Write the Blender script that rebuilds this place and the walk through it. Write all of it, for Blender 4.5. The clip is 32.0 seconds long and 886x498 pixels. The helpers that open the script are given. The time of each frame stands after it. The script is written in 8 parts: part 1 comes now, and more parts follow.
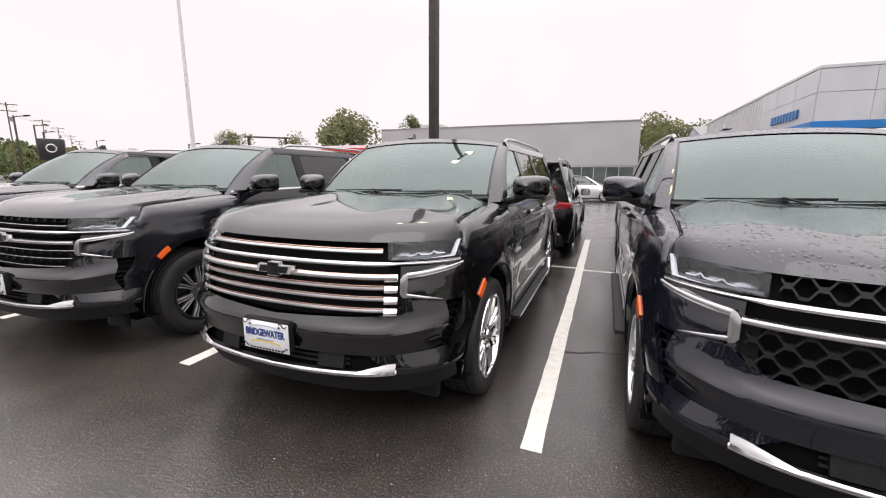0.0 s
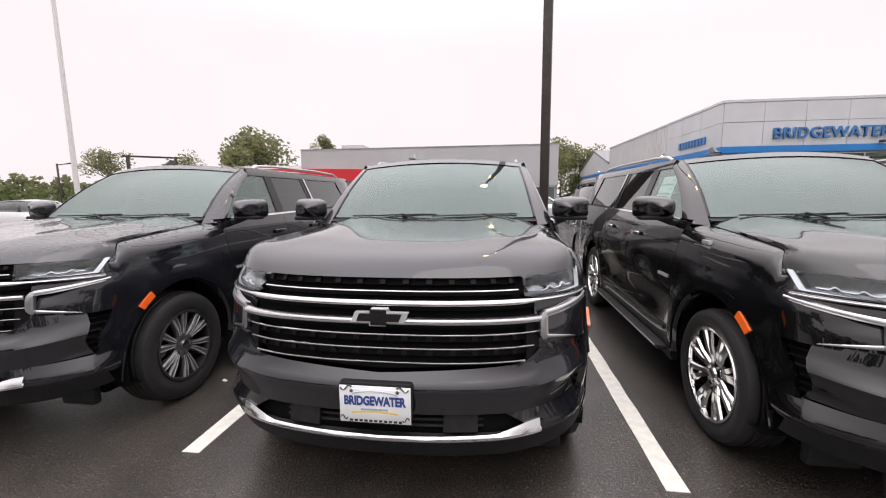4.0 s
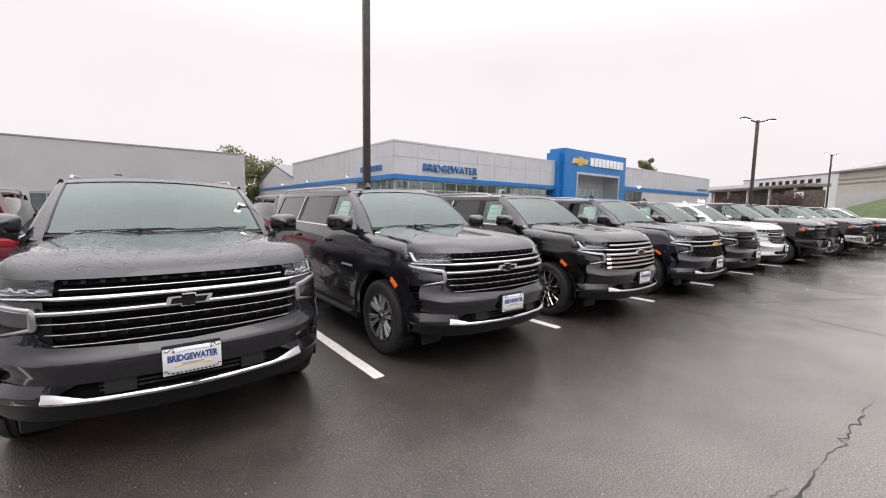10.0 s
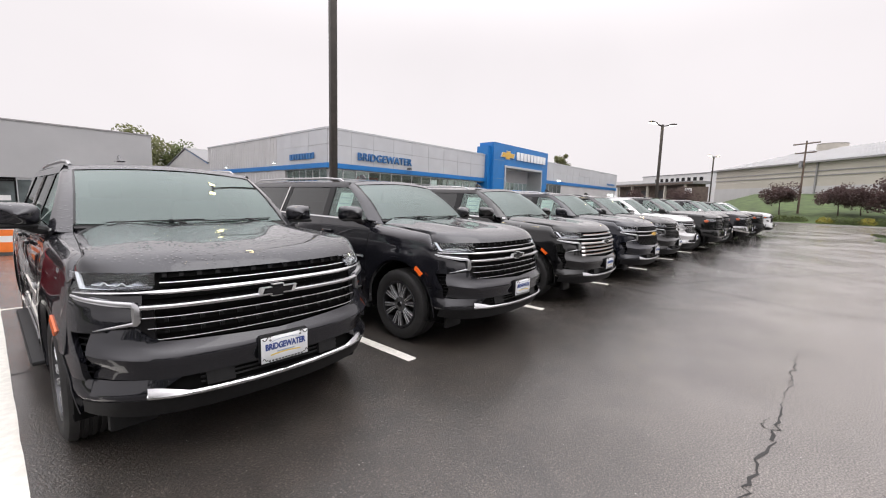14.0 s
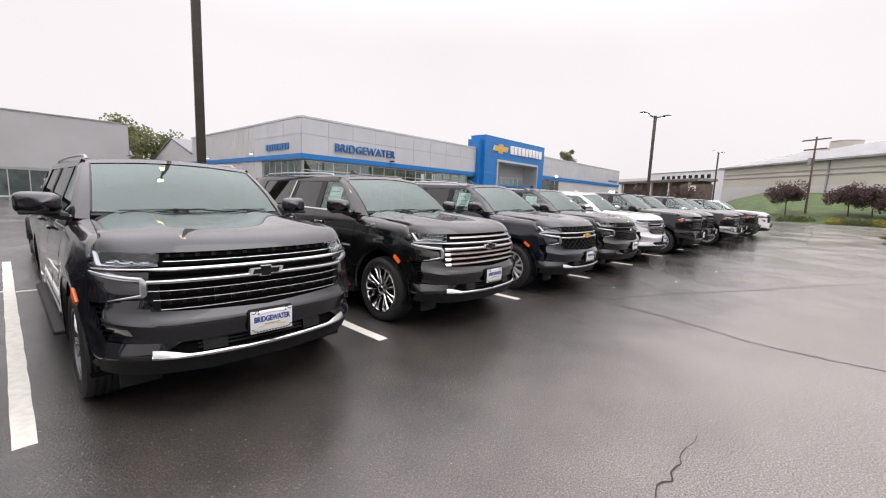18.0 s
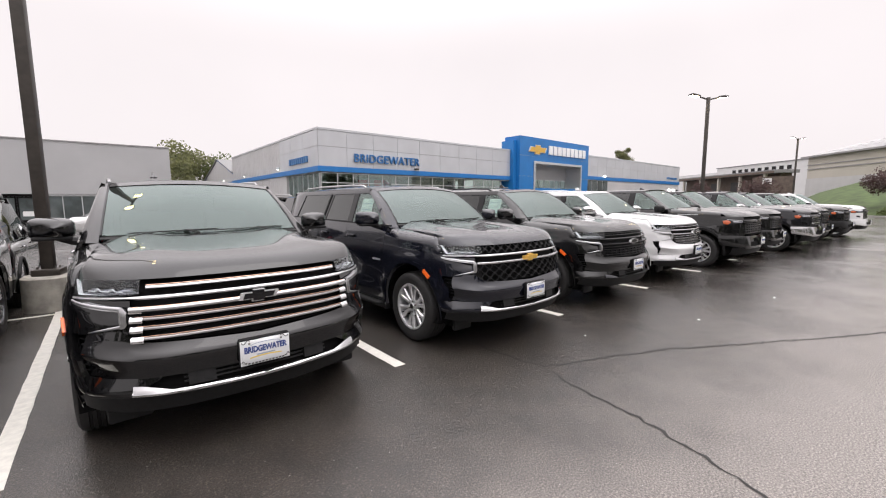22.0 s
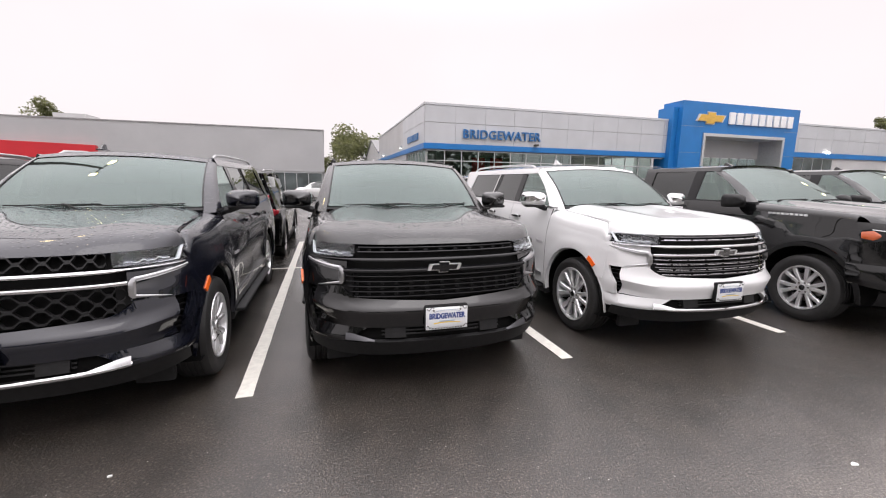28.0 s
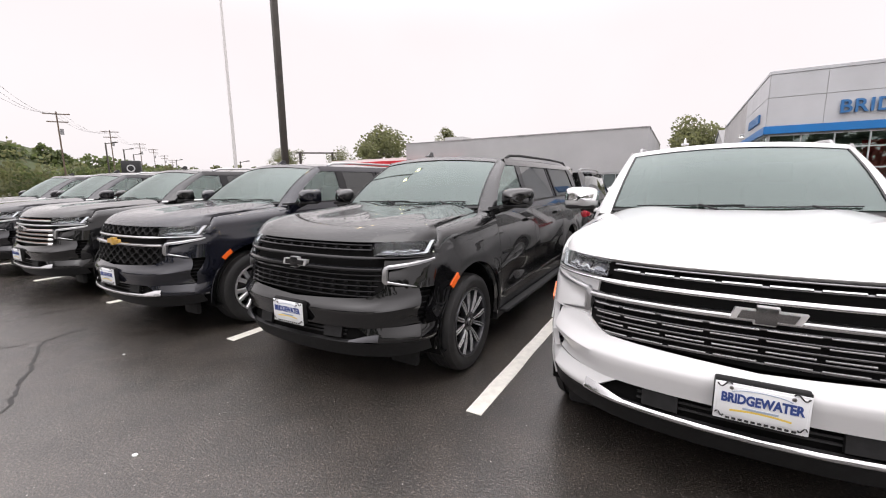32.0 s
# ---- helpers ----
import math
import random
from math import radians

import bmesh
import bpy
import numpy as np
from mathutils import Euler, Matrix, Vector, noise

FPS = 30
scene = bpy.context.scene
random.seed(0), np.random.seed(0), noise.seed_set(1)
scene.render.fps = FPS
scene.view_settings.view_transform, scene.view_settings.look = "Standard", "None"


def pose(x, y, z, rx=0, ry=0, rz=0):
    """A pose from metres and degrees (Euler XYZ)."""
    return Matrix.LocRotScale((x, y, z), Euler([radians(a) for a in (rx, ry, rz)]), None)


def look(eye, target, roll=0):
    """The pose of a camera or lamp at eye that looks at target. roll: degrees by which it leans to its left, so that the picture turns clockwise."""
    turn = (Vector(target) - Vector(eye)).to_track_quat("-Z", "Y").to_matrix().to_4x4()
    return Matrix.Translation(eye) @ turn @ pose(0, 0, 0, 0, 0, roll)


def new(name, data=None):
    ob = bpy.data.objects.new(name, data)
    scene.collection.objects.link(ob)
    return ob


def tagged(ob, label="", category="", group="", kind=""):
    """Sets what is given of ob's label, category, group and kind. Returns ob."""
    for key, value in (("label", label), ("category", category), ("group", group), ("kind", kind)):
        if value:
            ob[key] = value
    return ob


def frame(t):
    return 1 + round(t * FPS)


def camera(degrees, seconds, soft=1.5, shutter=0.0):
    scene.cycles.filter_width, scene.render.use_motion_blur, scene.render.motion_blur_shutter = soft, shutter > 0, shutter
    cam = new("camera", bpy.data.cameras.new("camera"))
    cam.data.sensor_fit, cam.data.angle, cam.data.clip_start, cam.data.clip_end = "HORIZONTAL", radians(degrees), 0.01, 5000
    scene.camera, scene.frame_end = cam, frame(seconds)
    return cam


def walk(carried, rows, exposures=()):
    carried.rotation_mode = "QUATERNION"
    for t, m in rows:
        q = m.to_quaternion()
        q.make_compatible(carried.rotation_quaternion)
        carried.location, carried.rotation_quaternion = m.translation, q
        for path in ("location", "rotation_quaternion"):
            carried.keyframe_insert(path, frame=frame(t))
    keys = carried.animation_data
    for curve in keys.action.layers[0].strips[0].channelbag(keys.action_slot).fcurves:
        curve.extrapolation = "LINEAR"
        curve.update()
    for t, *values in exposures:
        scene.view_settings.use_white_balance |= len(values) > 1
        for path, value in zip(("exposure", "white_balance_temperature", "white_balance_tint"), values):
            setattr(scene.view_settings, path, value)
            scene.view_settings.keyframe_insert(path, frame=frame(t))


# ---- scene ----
cam = camera(95.3, 32.0, 1.1)
PATH = [
    (0, (0.278, -2.033, 1.505), (-0.444, -0.204, 1.139), 0.3),
    (0.5, (-0.235, -2.111, 1.512), (-0.866, -0.243, 1.178), 0.3),
    (1, (-0.676, -2.146, 1.532), (-1.225, -0.251, 1.202), -0.4),
    (1.5, (-1.201, -2.169, 1.544), (-1.716, -0.265, 1.215), 0.1),
    (2, (-1.668, -2.192, 1.542), (-2.154, -0.277, 1.233), -0.1),
    (2.5, (-2.17, -2.114, 1.512), (-2.65, -0.194, 1.22), -0.5),
    (3, (-2.714, -2.127, 1.505), (-3.134, -0.193, 1.219), -0.4),
    (3.5, (-3.201, -2.088, 1.54), (-3.524, -0.134, 1.264), -0.4),
    (4, (-3.677, -2.019, 1.517), (-3.936, -0.054, 1.251), -0.5),
    (4.5, (-4.18, -2.057, 1.512), (-4.387, -0.086, 1.246), -0.1),
    (6.5, (-6.006, -1.979, 1.496), (-5.419, -0.078, 1.288), 0.1),
    (7, (-6.225, -1.96, 1.509), (-5.314, -0.19, 1.324), -0.5),
    (7.5, (-6.434, -2.109, 1.534), (-5.353, -0.439, 1.331), -0.0),
    (8, (-6.571, -2.411, 1.552), (-5.429, -0.784, 1.327), 0.7),
    (8.5, (-6.714, -2.705, 1.585), (-5.541, -1.104, 1.34), 0.7),
    (9, (-6.943, -2.887, 1.584), (-5.733, -1.31, 1.358), 0.7),
    (9.5, (-7.12, -3.042, 1.61), (-5.897, -1.474, 1.395), 0.8),
    (10, (-7.268, -3.225, 1.589), (-6.043, -1.657, 1.387), 0.9),
    (10.5, (-7.463, -3.24, 1.608), (-6.244, -1.666, 1.412), 0.8),
    (11, (-7.715, -3.12, 1.599), (-6.504, -1.54, 1.409), 0.4),
    (11.5, (-7.863, -2.923, 1.57), (-6.663, -1.332, 1.394), 0.0),
    (12, (-7.973, -2.723, 1.579), (-6.753, -1.146, 1.425), -0.1),
    (12.5, (-8.103, -2.663, 1.602), (-6.818, -1.137, 1.452), 0.1),
    (13, (-8.223, -2.668, 1.594), (-6.864, -1.211, 1.42), 0.5),
    (13.5, (-8.252, -2.693, 1.591), (-6.817, -1.315, 1.385), 1.2),
    (14, (-8.213, -2.765, 1.594), (-6.721, -1.455, 1.354), 1.6),
    (14.5, (-8.1, -2.99, 1.585), (-6.556, -1.747, 1.319), 1.8),
    (15, (-7.892, -3.111, 1.589), (-6.311, -1.914, 1.324), 1.8),
    (15.5, (-7.537, -3.102, 1.589), (-5.93, -1.936, 1.351), 1.7),
    (17.5, (-5.86, -3.26, 1.577), (-4.351, -1.972, 1.327), 1.9),
    (18, (-5.476, -3.316, 1.596), (-4.01, -1.982, 1.332), 2.3),
    (18.5, (-5.074, -3.259, 1.575), (-3.655, -1.872, 1.325), 2.5),
    (19, (-4.67, -3.259, 1.563), (-3.31, -1.814, 1.318), 2.4),
    (19.5, (-4.279, -3.241, 1.597), (-2.962, -1.755, 1.356), 1.9),
    (20, (-3.861, -3.186, 1.591), (-2.569, -1.679, 1.346), 1.1),
    (20.5, (-3.437, -3.237, 1.583), (-2.176, -1.705, 1.33), 0.3),
    (21, (-3.024, -3.267, 1.615), (-1.766, -1.733, 1.356), -0.3),
    (21.5, (-2.595, -3.222, 1.608), (-1.319, -1.702, 1.356), -0.4),
    (22, (-2.124, -3.217, 1.603), (-0.851, -1.692, 1.373), -0.3),
    (22.5, (-1.672, -3.164, 1.603), (-0.404, -1.635, 1.37), -0.0),
    (23, (-1.232, -3.106, 1.621), (0.023, -1.565, 1.398), 0.1),
    (23.5, (-0.8, -3.126, 1.598), (0.42, -1.556, 1.382), 0.2),
    (24, (-0.376, -3.056, 1.593), (0.824, -1.473, 1.365), 0.1),
    (24.5, (0.031, -2.992, 1.616), (1.212, -1.398, 1.362), -0.1),
    (25, (0.487, -3.003, 1.602), (1.634, -1.388, 1.329), -0.6),
    (25.5, (0.952, -2.972, 1.565), (2.077, -1.346, 1.267), -1.0),
    (27.5, (2.887, -3.007, 1.559), (3.552, -1.144, 1.258), 0.5),
    (28, (3.365, -3.069, 1.602), (3.918, -1.175, 1.273), 0.9),
    (28.5, (3.791, -3.005, 1.56), (4.203, -1.081, 1.201), 1.9),
    (29, (4.248, -3.049, 1.569), (4.476, -1.097, 1.198), 1.9),
    (29.5, (4.693, -3.01, 1.572), (4.74, -1.044, 1.207), 1.9),
    (30, (5.127, -2.912, 1.596), (4.954, -0.953, 1.232), 1.2),
    (30.5, (5.587, -2.779, 1.591), (5.196, -0.852, 1.223), 0.9),
    (31, (5.927, -2.525, 1.565), (5.338, -0.648, 1.208), 0.5),
    (31.5, (6.274, -2.347, 1.554), (5.444, -0.557, 1.233), -0.9),
    (32, (6.586, -2.282, 1.545), (5.593, -0.576, 1.224), -0.7),
]

walk(cam, [(t, look(eye, target, roll)) for t, eye, target, roll in PATH],
     exposures=[(0.0, 0.06, 6520, 12), (4.5, 0.05, 6520, 12), (7.0, 0.02, 6340, 10), (8.0, 0.02, 6420, 10), (10.5, -0.02, 6460, 10), (12.0, -0.06, 6380, 10), (13.0, -0.10, 6230, 10), (14.0, -0.04, 6430, 10), (15.5, -0.02, 6440, 10), (18.0, 0.0, 6440, 11), (20.0, -0.02, 6440, 10), (22.0, 0.0, 6520, 11), (24.0, -0.02, 6430, 10), (25.5, -0.01, 6450, 10), (28.0, 0.06, 6500, 12), (32.0, 0.06, 6500, 11)])

# ---------------------------------------------------------------- world and light
world = bpy.data.worlds.new("overcast_sky")
scene.world = world
world.use_nodes = True
wn = world.node_tree
wn.nodes.clear()
sky = wn.nodes.new("ShaderNodeTexSky")
sky.sky_type = "NISHITA"
sky.sun_disc = False
sky.sun_elevation = radians(52)
sky.sun_rotation = radians(200)
sky.air_density, sky.dust_density, sky.ozone_density = 1.0, 4.0, 1.0
pale = wn.nodes.new("ShaderNodeHueSaturation")
pale.inputs["Saturation"].default_value = 0.10
# an even cloud cover, brighter overhead than near the horizon
coord = wn.nodes.new("ShaderNodeTexCoord")
split = wn.nodes.new("ShaderNodeSeparateXYZ")
wn.links.new(coord.outputs["Generated"], split.inputs["Vector"])
rise = wn.nodes.new("ShaderNodeMapRange")
rise.interpolation_type = "SMOOTHSTEP"
rise.inputs["From Min"].default_value, rise.inputs["From Max"].default_value = 0.30, 1.0
rise.inputs["To Min"].default_value, rise.inputs["To Max"].default_value = 1.0, 3.7
wn.links.new(split.outputs["Z"], rise.inputs["Value"])
drift = wn.nodes.new("ShaderNodeTexNoise")
drift.inputs["Scale"].default_value, drift.inputs["Detail"].default_value = 2.2, 5
wn.links.new(coord.outputs["Generated"], drift.inputs["Vector"])
soft_r = wn.nodes.new("ShaderNodeMapRange")
soft_r.inputs["To Min"].default_value, soft_r.inputs["To Max"].default_value = 0.93, 1.07
wn.links.new(drift.outputs["Fac"], soft_r.inputs["Value"])
amount = wn.nodes.new("ShaderNodeMath")
amount.operation = "MULTIPLY"
wn.links.new(rise.outputs["Result"], amount.inputs[0])
wn.links.new(soft_r.outputs["Result"], amount.inputs[1])
cover = wn.nodes.new("ShaderNodeVectorMath")
cover.operation = "SCALE"
tone = wn.nodes.new("ShaderNodeMix")
tone.data_type = "RGBA"
tone.inputs["A"].default_value, tone.inputs["B"].default_value = (9.55, 8.95, 9.05, 1), (9.30, 8.95, 9.20, 1)
high = wn.nodes.new("ShaderNodeMapRange")
high.inputs["From Min"].default_value, high.inputs["From Max"].default_value = 0.35, 0.9
wn.links.new(split.outputs["Z"], high.inputs["Value"])
wn.links.new(high.outputs["Result"], tone.inputs["Factor"])
wn.links.new(tone.outputs["Result"], cover.inputs[0])
wn.links.new(amount.outputs[0], cover.inputs["Scale"])
cloud = wn.nodes.new("ShaderNodeMix")
cloud.data_type = "RGBA"
cloud.inputs["Factor"].default_value = 0.85
back = wn.nodes.new("ShaderNodeBackground")
back.inputs["Strength"].default_value = 0.112
wout = wn.nodes.new("ShaderNodeOutputWorld")
wn.links.new(sky.outputs["Color"], pale.inputs["Color"])
wn.links.new(pale.outputs["Color"], cloud.inputs["A"])
wn.links.new(cover.outputs["Vector"], cloud.inputs["B"])
wn.links.new(cloud.outputs["Result"], back.inputs["Color"])
wn.links.new(back.outputs["Background"], wout.inputs["Surface"])

sun_data = bpy.data.lights.new("sun", "SUN")
sun_data.energy, sun_data.angle, sun_data.color = 0.5, radians(40), (1.0, 0.97, 0.93)
sun = new("sun", sun_data)
sun.matrix_world = look((0, 0, 30), (-6, 12, 0))


# ---------------------------------------------------------------- materials
def mat_new(name):
    m = bpy.data.materials.new(name)
    m.use_nodes = True
    return m, m.node_tree, m.node_tree.nodes["Principled BSDF"]


def noise_node(t, scale, detail=4, rough=0.55):
    c = t.nodes.new("ShaderNodeTexCoord")
    n = t.nodes.new("ShaderNodeTexNoise")
    n.inputs["Scale"].default_value, n.inputs["Detail"].default_value, n.inputs["Roughness"].default_value = scale, detail, rough
    t.links.new(c.outputs["Object"], n.inputs["Vector"])
    return n


def ramp(t, src, stops):
    r = t.nodes.new("ShaderNodeValToRGB")
    e = r.color_ramp.elements
    while len(e) < len(stops):
        e.new(0.5)
    for el, (p, c) in zip(e, stops):
        el.position, el.color = p, (c if len(c) == 4 else (*c, 1))
    t.links.new(src, r.inputs["Fac"])
    return r


def plain(name, color, rough=0.5, metal=0.0, grain=0.12, scale=6.0, bump=0.0, bscale=120.0, coat=0.0, rvar=0.0, spec=0.5):
    """A painted, plastic or metal surface with variation at two scales."""
    m, t, b = mat_new(name)
    b.inputs["Roughness"].default_value, b.inputs["Metallic"].default_value = rough, metal
    b.inputs["Specular IOR Level"].default_value = spec
    b.inputs["Coat Weight"].default_value = coat
    b.inputs["Coat Roughness"].default_value = 0.03
    lo = tuple(max(0, c * (1 - grain)) for c in color)
    hi = tuple(min(1, c * (1 + grain)) for c in color)
    n1 = noise_node(t, scale, 6)
    r = ramp(t, n1.outputs["Fac"], [(0.35, lo), (0.65, hi)])
    t.links.new(r.outputs["Color"], b.inputs["Base Color"])
    if rvar:
        n3 = noise_node(t, scale * 0.7, 5)
        rr = ramp(t, n3.outputs["Fac"], [(0.4, (max(0, rough - rvar),) * 3), (0.62, (min(1, rough + rvar),) * 3)])
        t.links.new(rr.outputs["Color"], b.inputs["Roughness"])
    if bump:
        n2 = noise_node(t, bscale, 3)
        bp = t.nodes.new("ShaderNodeBump")
        bp.inputs["Strength"].default_value, bp.inputs["Distance"].default_value = bump, 0.004
        t.links.new(n2.outputs["Fac"], bp.inputs["Height"])
        t.links.new(bp.outputs["Normal"], b.inputs["Normal"])
    return m


def car_paint(name, color, flake=0.3, metal=0.35, rough=0.22, beads=0.0, rgh=0.02):
    """Clear-coated car paint; beads: how far it is covered with drops of rain."""
    m, t, b = mat_new(name)
    b.inputs["Metallic"].default_value = metal
    b.inputs["Roughness"].default_value = rough
    b.inputs["Specular IOR Level"].default_value = 0.10
    b.inputs["Coat Weight"].default_value = 1.0
    b.inputs["Coat Roughness"].default_value = rgh
    b.inputs["Coat IOR"].default_value = 1.58
    n = noise_node(t, 700.0, 2)
    r = ramp(t, n.outputs["Fac"], [(0.3, tuple(c * (1 - flake) for c in color)), (0.7, tuple(min(1, c * (1 + flake)) for c in color))])
    t.links.new(r.outputs["Color"], b.inputs["Base Color"])
    if beads:
        c = t.nodes.new("ShaderNodeTexCoord")
        mp = t.nodes.new("ShaderNodeMapping")
        mp.inputs["Scale"].default_value = (1, 0.7, 1)
        t.links.new(c.outputs["Object"], mp.inputs["Vector"])
        v = t.nodes.new("ShaderNodeTexVoronoi")
        v.inputs["Scale"].default_value = 48
        t.links.new(mp.outputs["Vector"], v.inputs["Vector"])
        dr = ramp(t, v.outputs["Distance"], [(0.10, (1, 1, 1)), (0.36, (0, 0, 0))])
        pt = noise_node(t, 5.0, 3)
        pr = ramp(t, pt.outputs["Fac"], [(0.34, (0, 0, 0)), (0.52, (1, 1, 1))])
        mu = t.nodes.new("ShaderNodeMath")
        mu.operation = "MULTIPLY"
        t.links.new(dr.outputs["Color"], mu.inputs[0])
        t.links.new(pr.outputs["Color"], mu.inputs[1])
        geo = t.nodes.new("ShaderNodeNewGeometry")
        sep = t.nodes.new("ShaderNodeSeparateXYZ")
        t.links.new(geo.outputs["Normal"], sep.inputs["Vector"])
        up = ramp(t, sep.outputs["Z"], [(0.62, (0, 0, 0)), (0.85, (1, 1, 1))])
        mu2 = t.nodes.new("ShaderNodeMath")
        mu2.operation = "MULTIPLY"
        t.links.new(mu.outputs[0], mu2.inputs[0])
        t.links.new(up.outputs["Color"], mu2.inputs[1])
        bp = t.nodes.new("ShaderNodeBump")
        bp.inputs["Strength"].default_value, bp.inputs["Distance"].default_value = beads, 0.006
        t.links.new(mu2.outputs[0], bp.inputs["Height"])
        t.links.new(bp.outputs["Normal"], b.inputs["Normal"])
        t.links.new(bp.outputs["Normal"], b.inputs["Coat Normal"])
    return m


def glass(name, tint, gloss=0.05, rough=0.0, sheen=(0.96, 0.98, 0.97)):
    """A pane: clear or tinted; tint and gloss are those of one of its two faces."""
    m, t, b = mat_new(name)
    t.nodes.remove(b)
    tr = t.nodes.new("ShaderNodeBsdfTransparent")
    tr.inputs["Color"].default_value = (*tint, 1)
    gl = t.nodes.new("ShaderNodeBsdfGlossy")
    gl.inputs["Roughness"].default_value = rough
    gl.inputs["Color"].default_value = (*sheen, 1)
    lw = t.nodes.new("ShaderNodeLayerWeight")
    lw.inputs["Blend"].default_value = 0.5
    pw = t.nodes.new("ShaderNodeMath")
    pw.operation = "POWER"
    pw.inputs[1].default_value = 4.0
    t.links.new(lw.outputs["Facing"], pw.inputs[0])
    fr = t.nodes.new("ShaderNodeMapRange")
    fr.inputs["To Min"].default_value, fr.inputs["To Max"].default_value = gloss, 0.9
    t.links.new(pw.outputs[0], fr.inputs["Value"])
    mx = t.nodes.new("ShaderNodeMixShader")
    t.links.new(fr.outputs["Result"], mx.inputs["Fac"])
    t.links.new(tr.outputs["BSDF"], mx.inputs[1])
    t.links.new(gl.outputs["BSDF"], mx.inputs[2])
    t.links.new(mx.outputs["Shader"], t.nodes["Material Output"].inputs["Surface"])
    return m


def glow(name, color, strength):
    m, t, b = mat_new(name)
    b.inputs["Base Color"].default_value = (*color, 1)
    b.inputs["Emission Color"].default_value = (*color, 1)
    b.inputs["Emission Strength"].default_value = strength
    return m


def asphalt_mat():
    """Dark worn asphalt under a thin film of rain."""
    m, t, b = mat_new("wet_asphalt")
    fine = noise_node(t, 85.0, 3, 0.75)
    grit = noise_node(t, 34.0, 3, 0.7)
    mid = noise_node(t, 3.5, 6)
    wide = noise_node(t, 0.35, 5, 0.62)
    col = ramp(t, fine.outputs["Fac"], [(0.36, (0.007, 0.0056, 0.0045)), (0.49, (0.031, 0.0252, 0.0208)), (0.58, (0.066, 0.0545, 0.0455)), (0.67, (0.20, 0.172, 0.146))])
    pat = ramp(t, mid.outputs["Fac"], [(0.35, (0.58, 0.57, 0.56)), (0.65, (1.08, 1.05, 1.02))])
    mul = t.nodes.new("ShaderNodeMix")
    mul.data_type, mul.blend_type = "RGBA", "MULTIPLY"
    mul.inputs["Factor"].default_value = 1.0
    t.links.new(col.outputs["Color"], mul.inputs["A"])
    t.links.new(pat.outputs["Color"], mul.inputs["B"])
    # lane paler than the stalls: wear plus painted sky sheen, with an uneven edge
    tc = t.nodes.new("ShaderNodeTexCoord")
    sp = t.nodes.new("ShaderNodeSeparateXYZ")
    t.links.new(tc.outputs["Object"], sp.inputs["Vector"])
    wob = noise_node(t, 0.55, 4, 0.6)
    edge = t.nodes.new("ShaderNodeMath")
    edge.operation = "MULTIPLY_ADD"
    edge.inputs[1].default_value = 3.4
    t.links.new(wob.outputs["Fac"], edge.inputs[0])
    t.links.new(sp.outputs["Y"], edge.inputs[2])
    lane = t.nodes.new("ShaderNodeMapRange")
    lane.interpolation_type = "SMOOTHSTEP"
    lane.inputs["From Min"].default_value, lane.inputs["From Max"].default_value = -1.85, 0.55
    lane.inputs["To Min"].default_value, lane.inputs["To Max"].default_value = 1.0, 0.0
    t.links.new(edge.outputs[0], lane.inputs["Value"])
    # mixes in that pale tone, part wear and part painted sheen
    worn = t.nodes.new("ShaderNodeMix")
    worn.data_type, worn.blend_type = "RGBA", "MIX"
    lane_sheen = ramp(t, fine.outputs["Fac"], [(0.36, (0.070, 0.060, 0.052)), (0.50, (0.19, 0.168, 0.150)), (0.64, (0.40, 0.357, 0.32))])
    # the painted sheen strengthens towards +x, beyond the long crack
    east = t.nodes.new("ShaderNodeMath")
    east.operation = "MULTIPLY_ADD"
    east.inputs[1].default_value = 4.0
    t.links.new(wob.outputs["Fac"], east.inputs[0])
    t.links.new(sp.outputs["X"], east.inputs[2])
    sheen_east = t.nodes.new("ShaderNodeMapRange")
    sheen_east.interpolation_type = "SMOOTHSTEP"
    sheen_east.inputs["From Min"].default_value, sheen_east.inputs["From Max"].default_value = -3.2, 2.4
    sheen_east.inputs["To Min"].default_value, sheen_east.inputs["To Max"].default_value = 0.66, 1.0
    t.links.new(east.outputs[0], sheen_east.inputs["Value"])
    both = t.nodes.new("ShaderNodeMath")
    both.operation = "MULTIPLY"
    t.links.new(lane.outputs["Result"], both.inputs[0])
    t.links.new(sheen_east.outputs["Result"], both.inputs[1])
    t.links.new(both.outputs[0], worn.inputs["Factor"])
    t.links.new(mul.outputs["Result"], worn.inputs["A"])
    t.links.new(lane_sheen.outputs["Color"], worn.inputs["B"])
    # pale chips of stone in the binder
    vo = t.nodes.new("ShaderNodeTexVoronoi")
    vo.inputs["Scale"].default_value = 48
    t.links.new(tc.outputs["Object"], vo.inputs["Vector"])
    sel = t.nodes.new("ShaderNodeSeparateColor")
    t.links.new(vo.outputs["Color"], sel.inputs["Color"])
    few = ramp(t, sel.outputs["Red"], [(0.80, (0, 0, 0)), (0.88, (1, 1, 1))])
    core = ramp(t, vo.outputs["Distance"], [(0.22, (1, 1, 1)), (0.40, (0, 0, 0))])
    chip = t.nodes.new("ShaderNodeMath")
    chip.operation = "MULTIPLY"
    t.links.new(few.outputs["Color"], chip.inputs[0])
    t.links.new(core.outputs["Color"], chip.inputs[1])
    stones = t.nodes.new("ShaderNodeMix")
    stones.data_type = "RGBA"
    stones.inputs["B"].default_value = (0.12, 0.103, 0.088, 1)
    t.links.new(chip.outputs[0], stones.inputs["Factor"])
    t.links.new(worn.outputs["Result"], stones.inputs["A"])
    # a few pale grains, their sparkle painted into the base colour
    vq = t.nodes.new("ShaderNodeTexVoronoi")
    vq.inputs["Scale"].default_value = 26
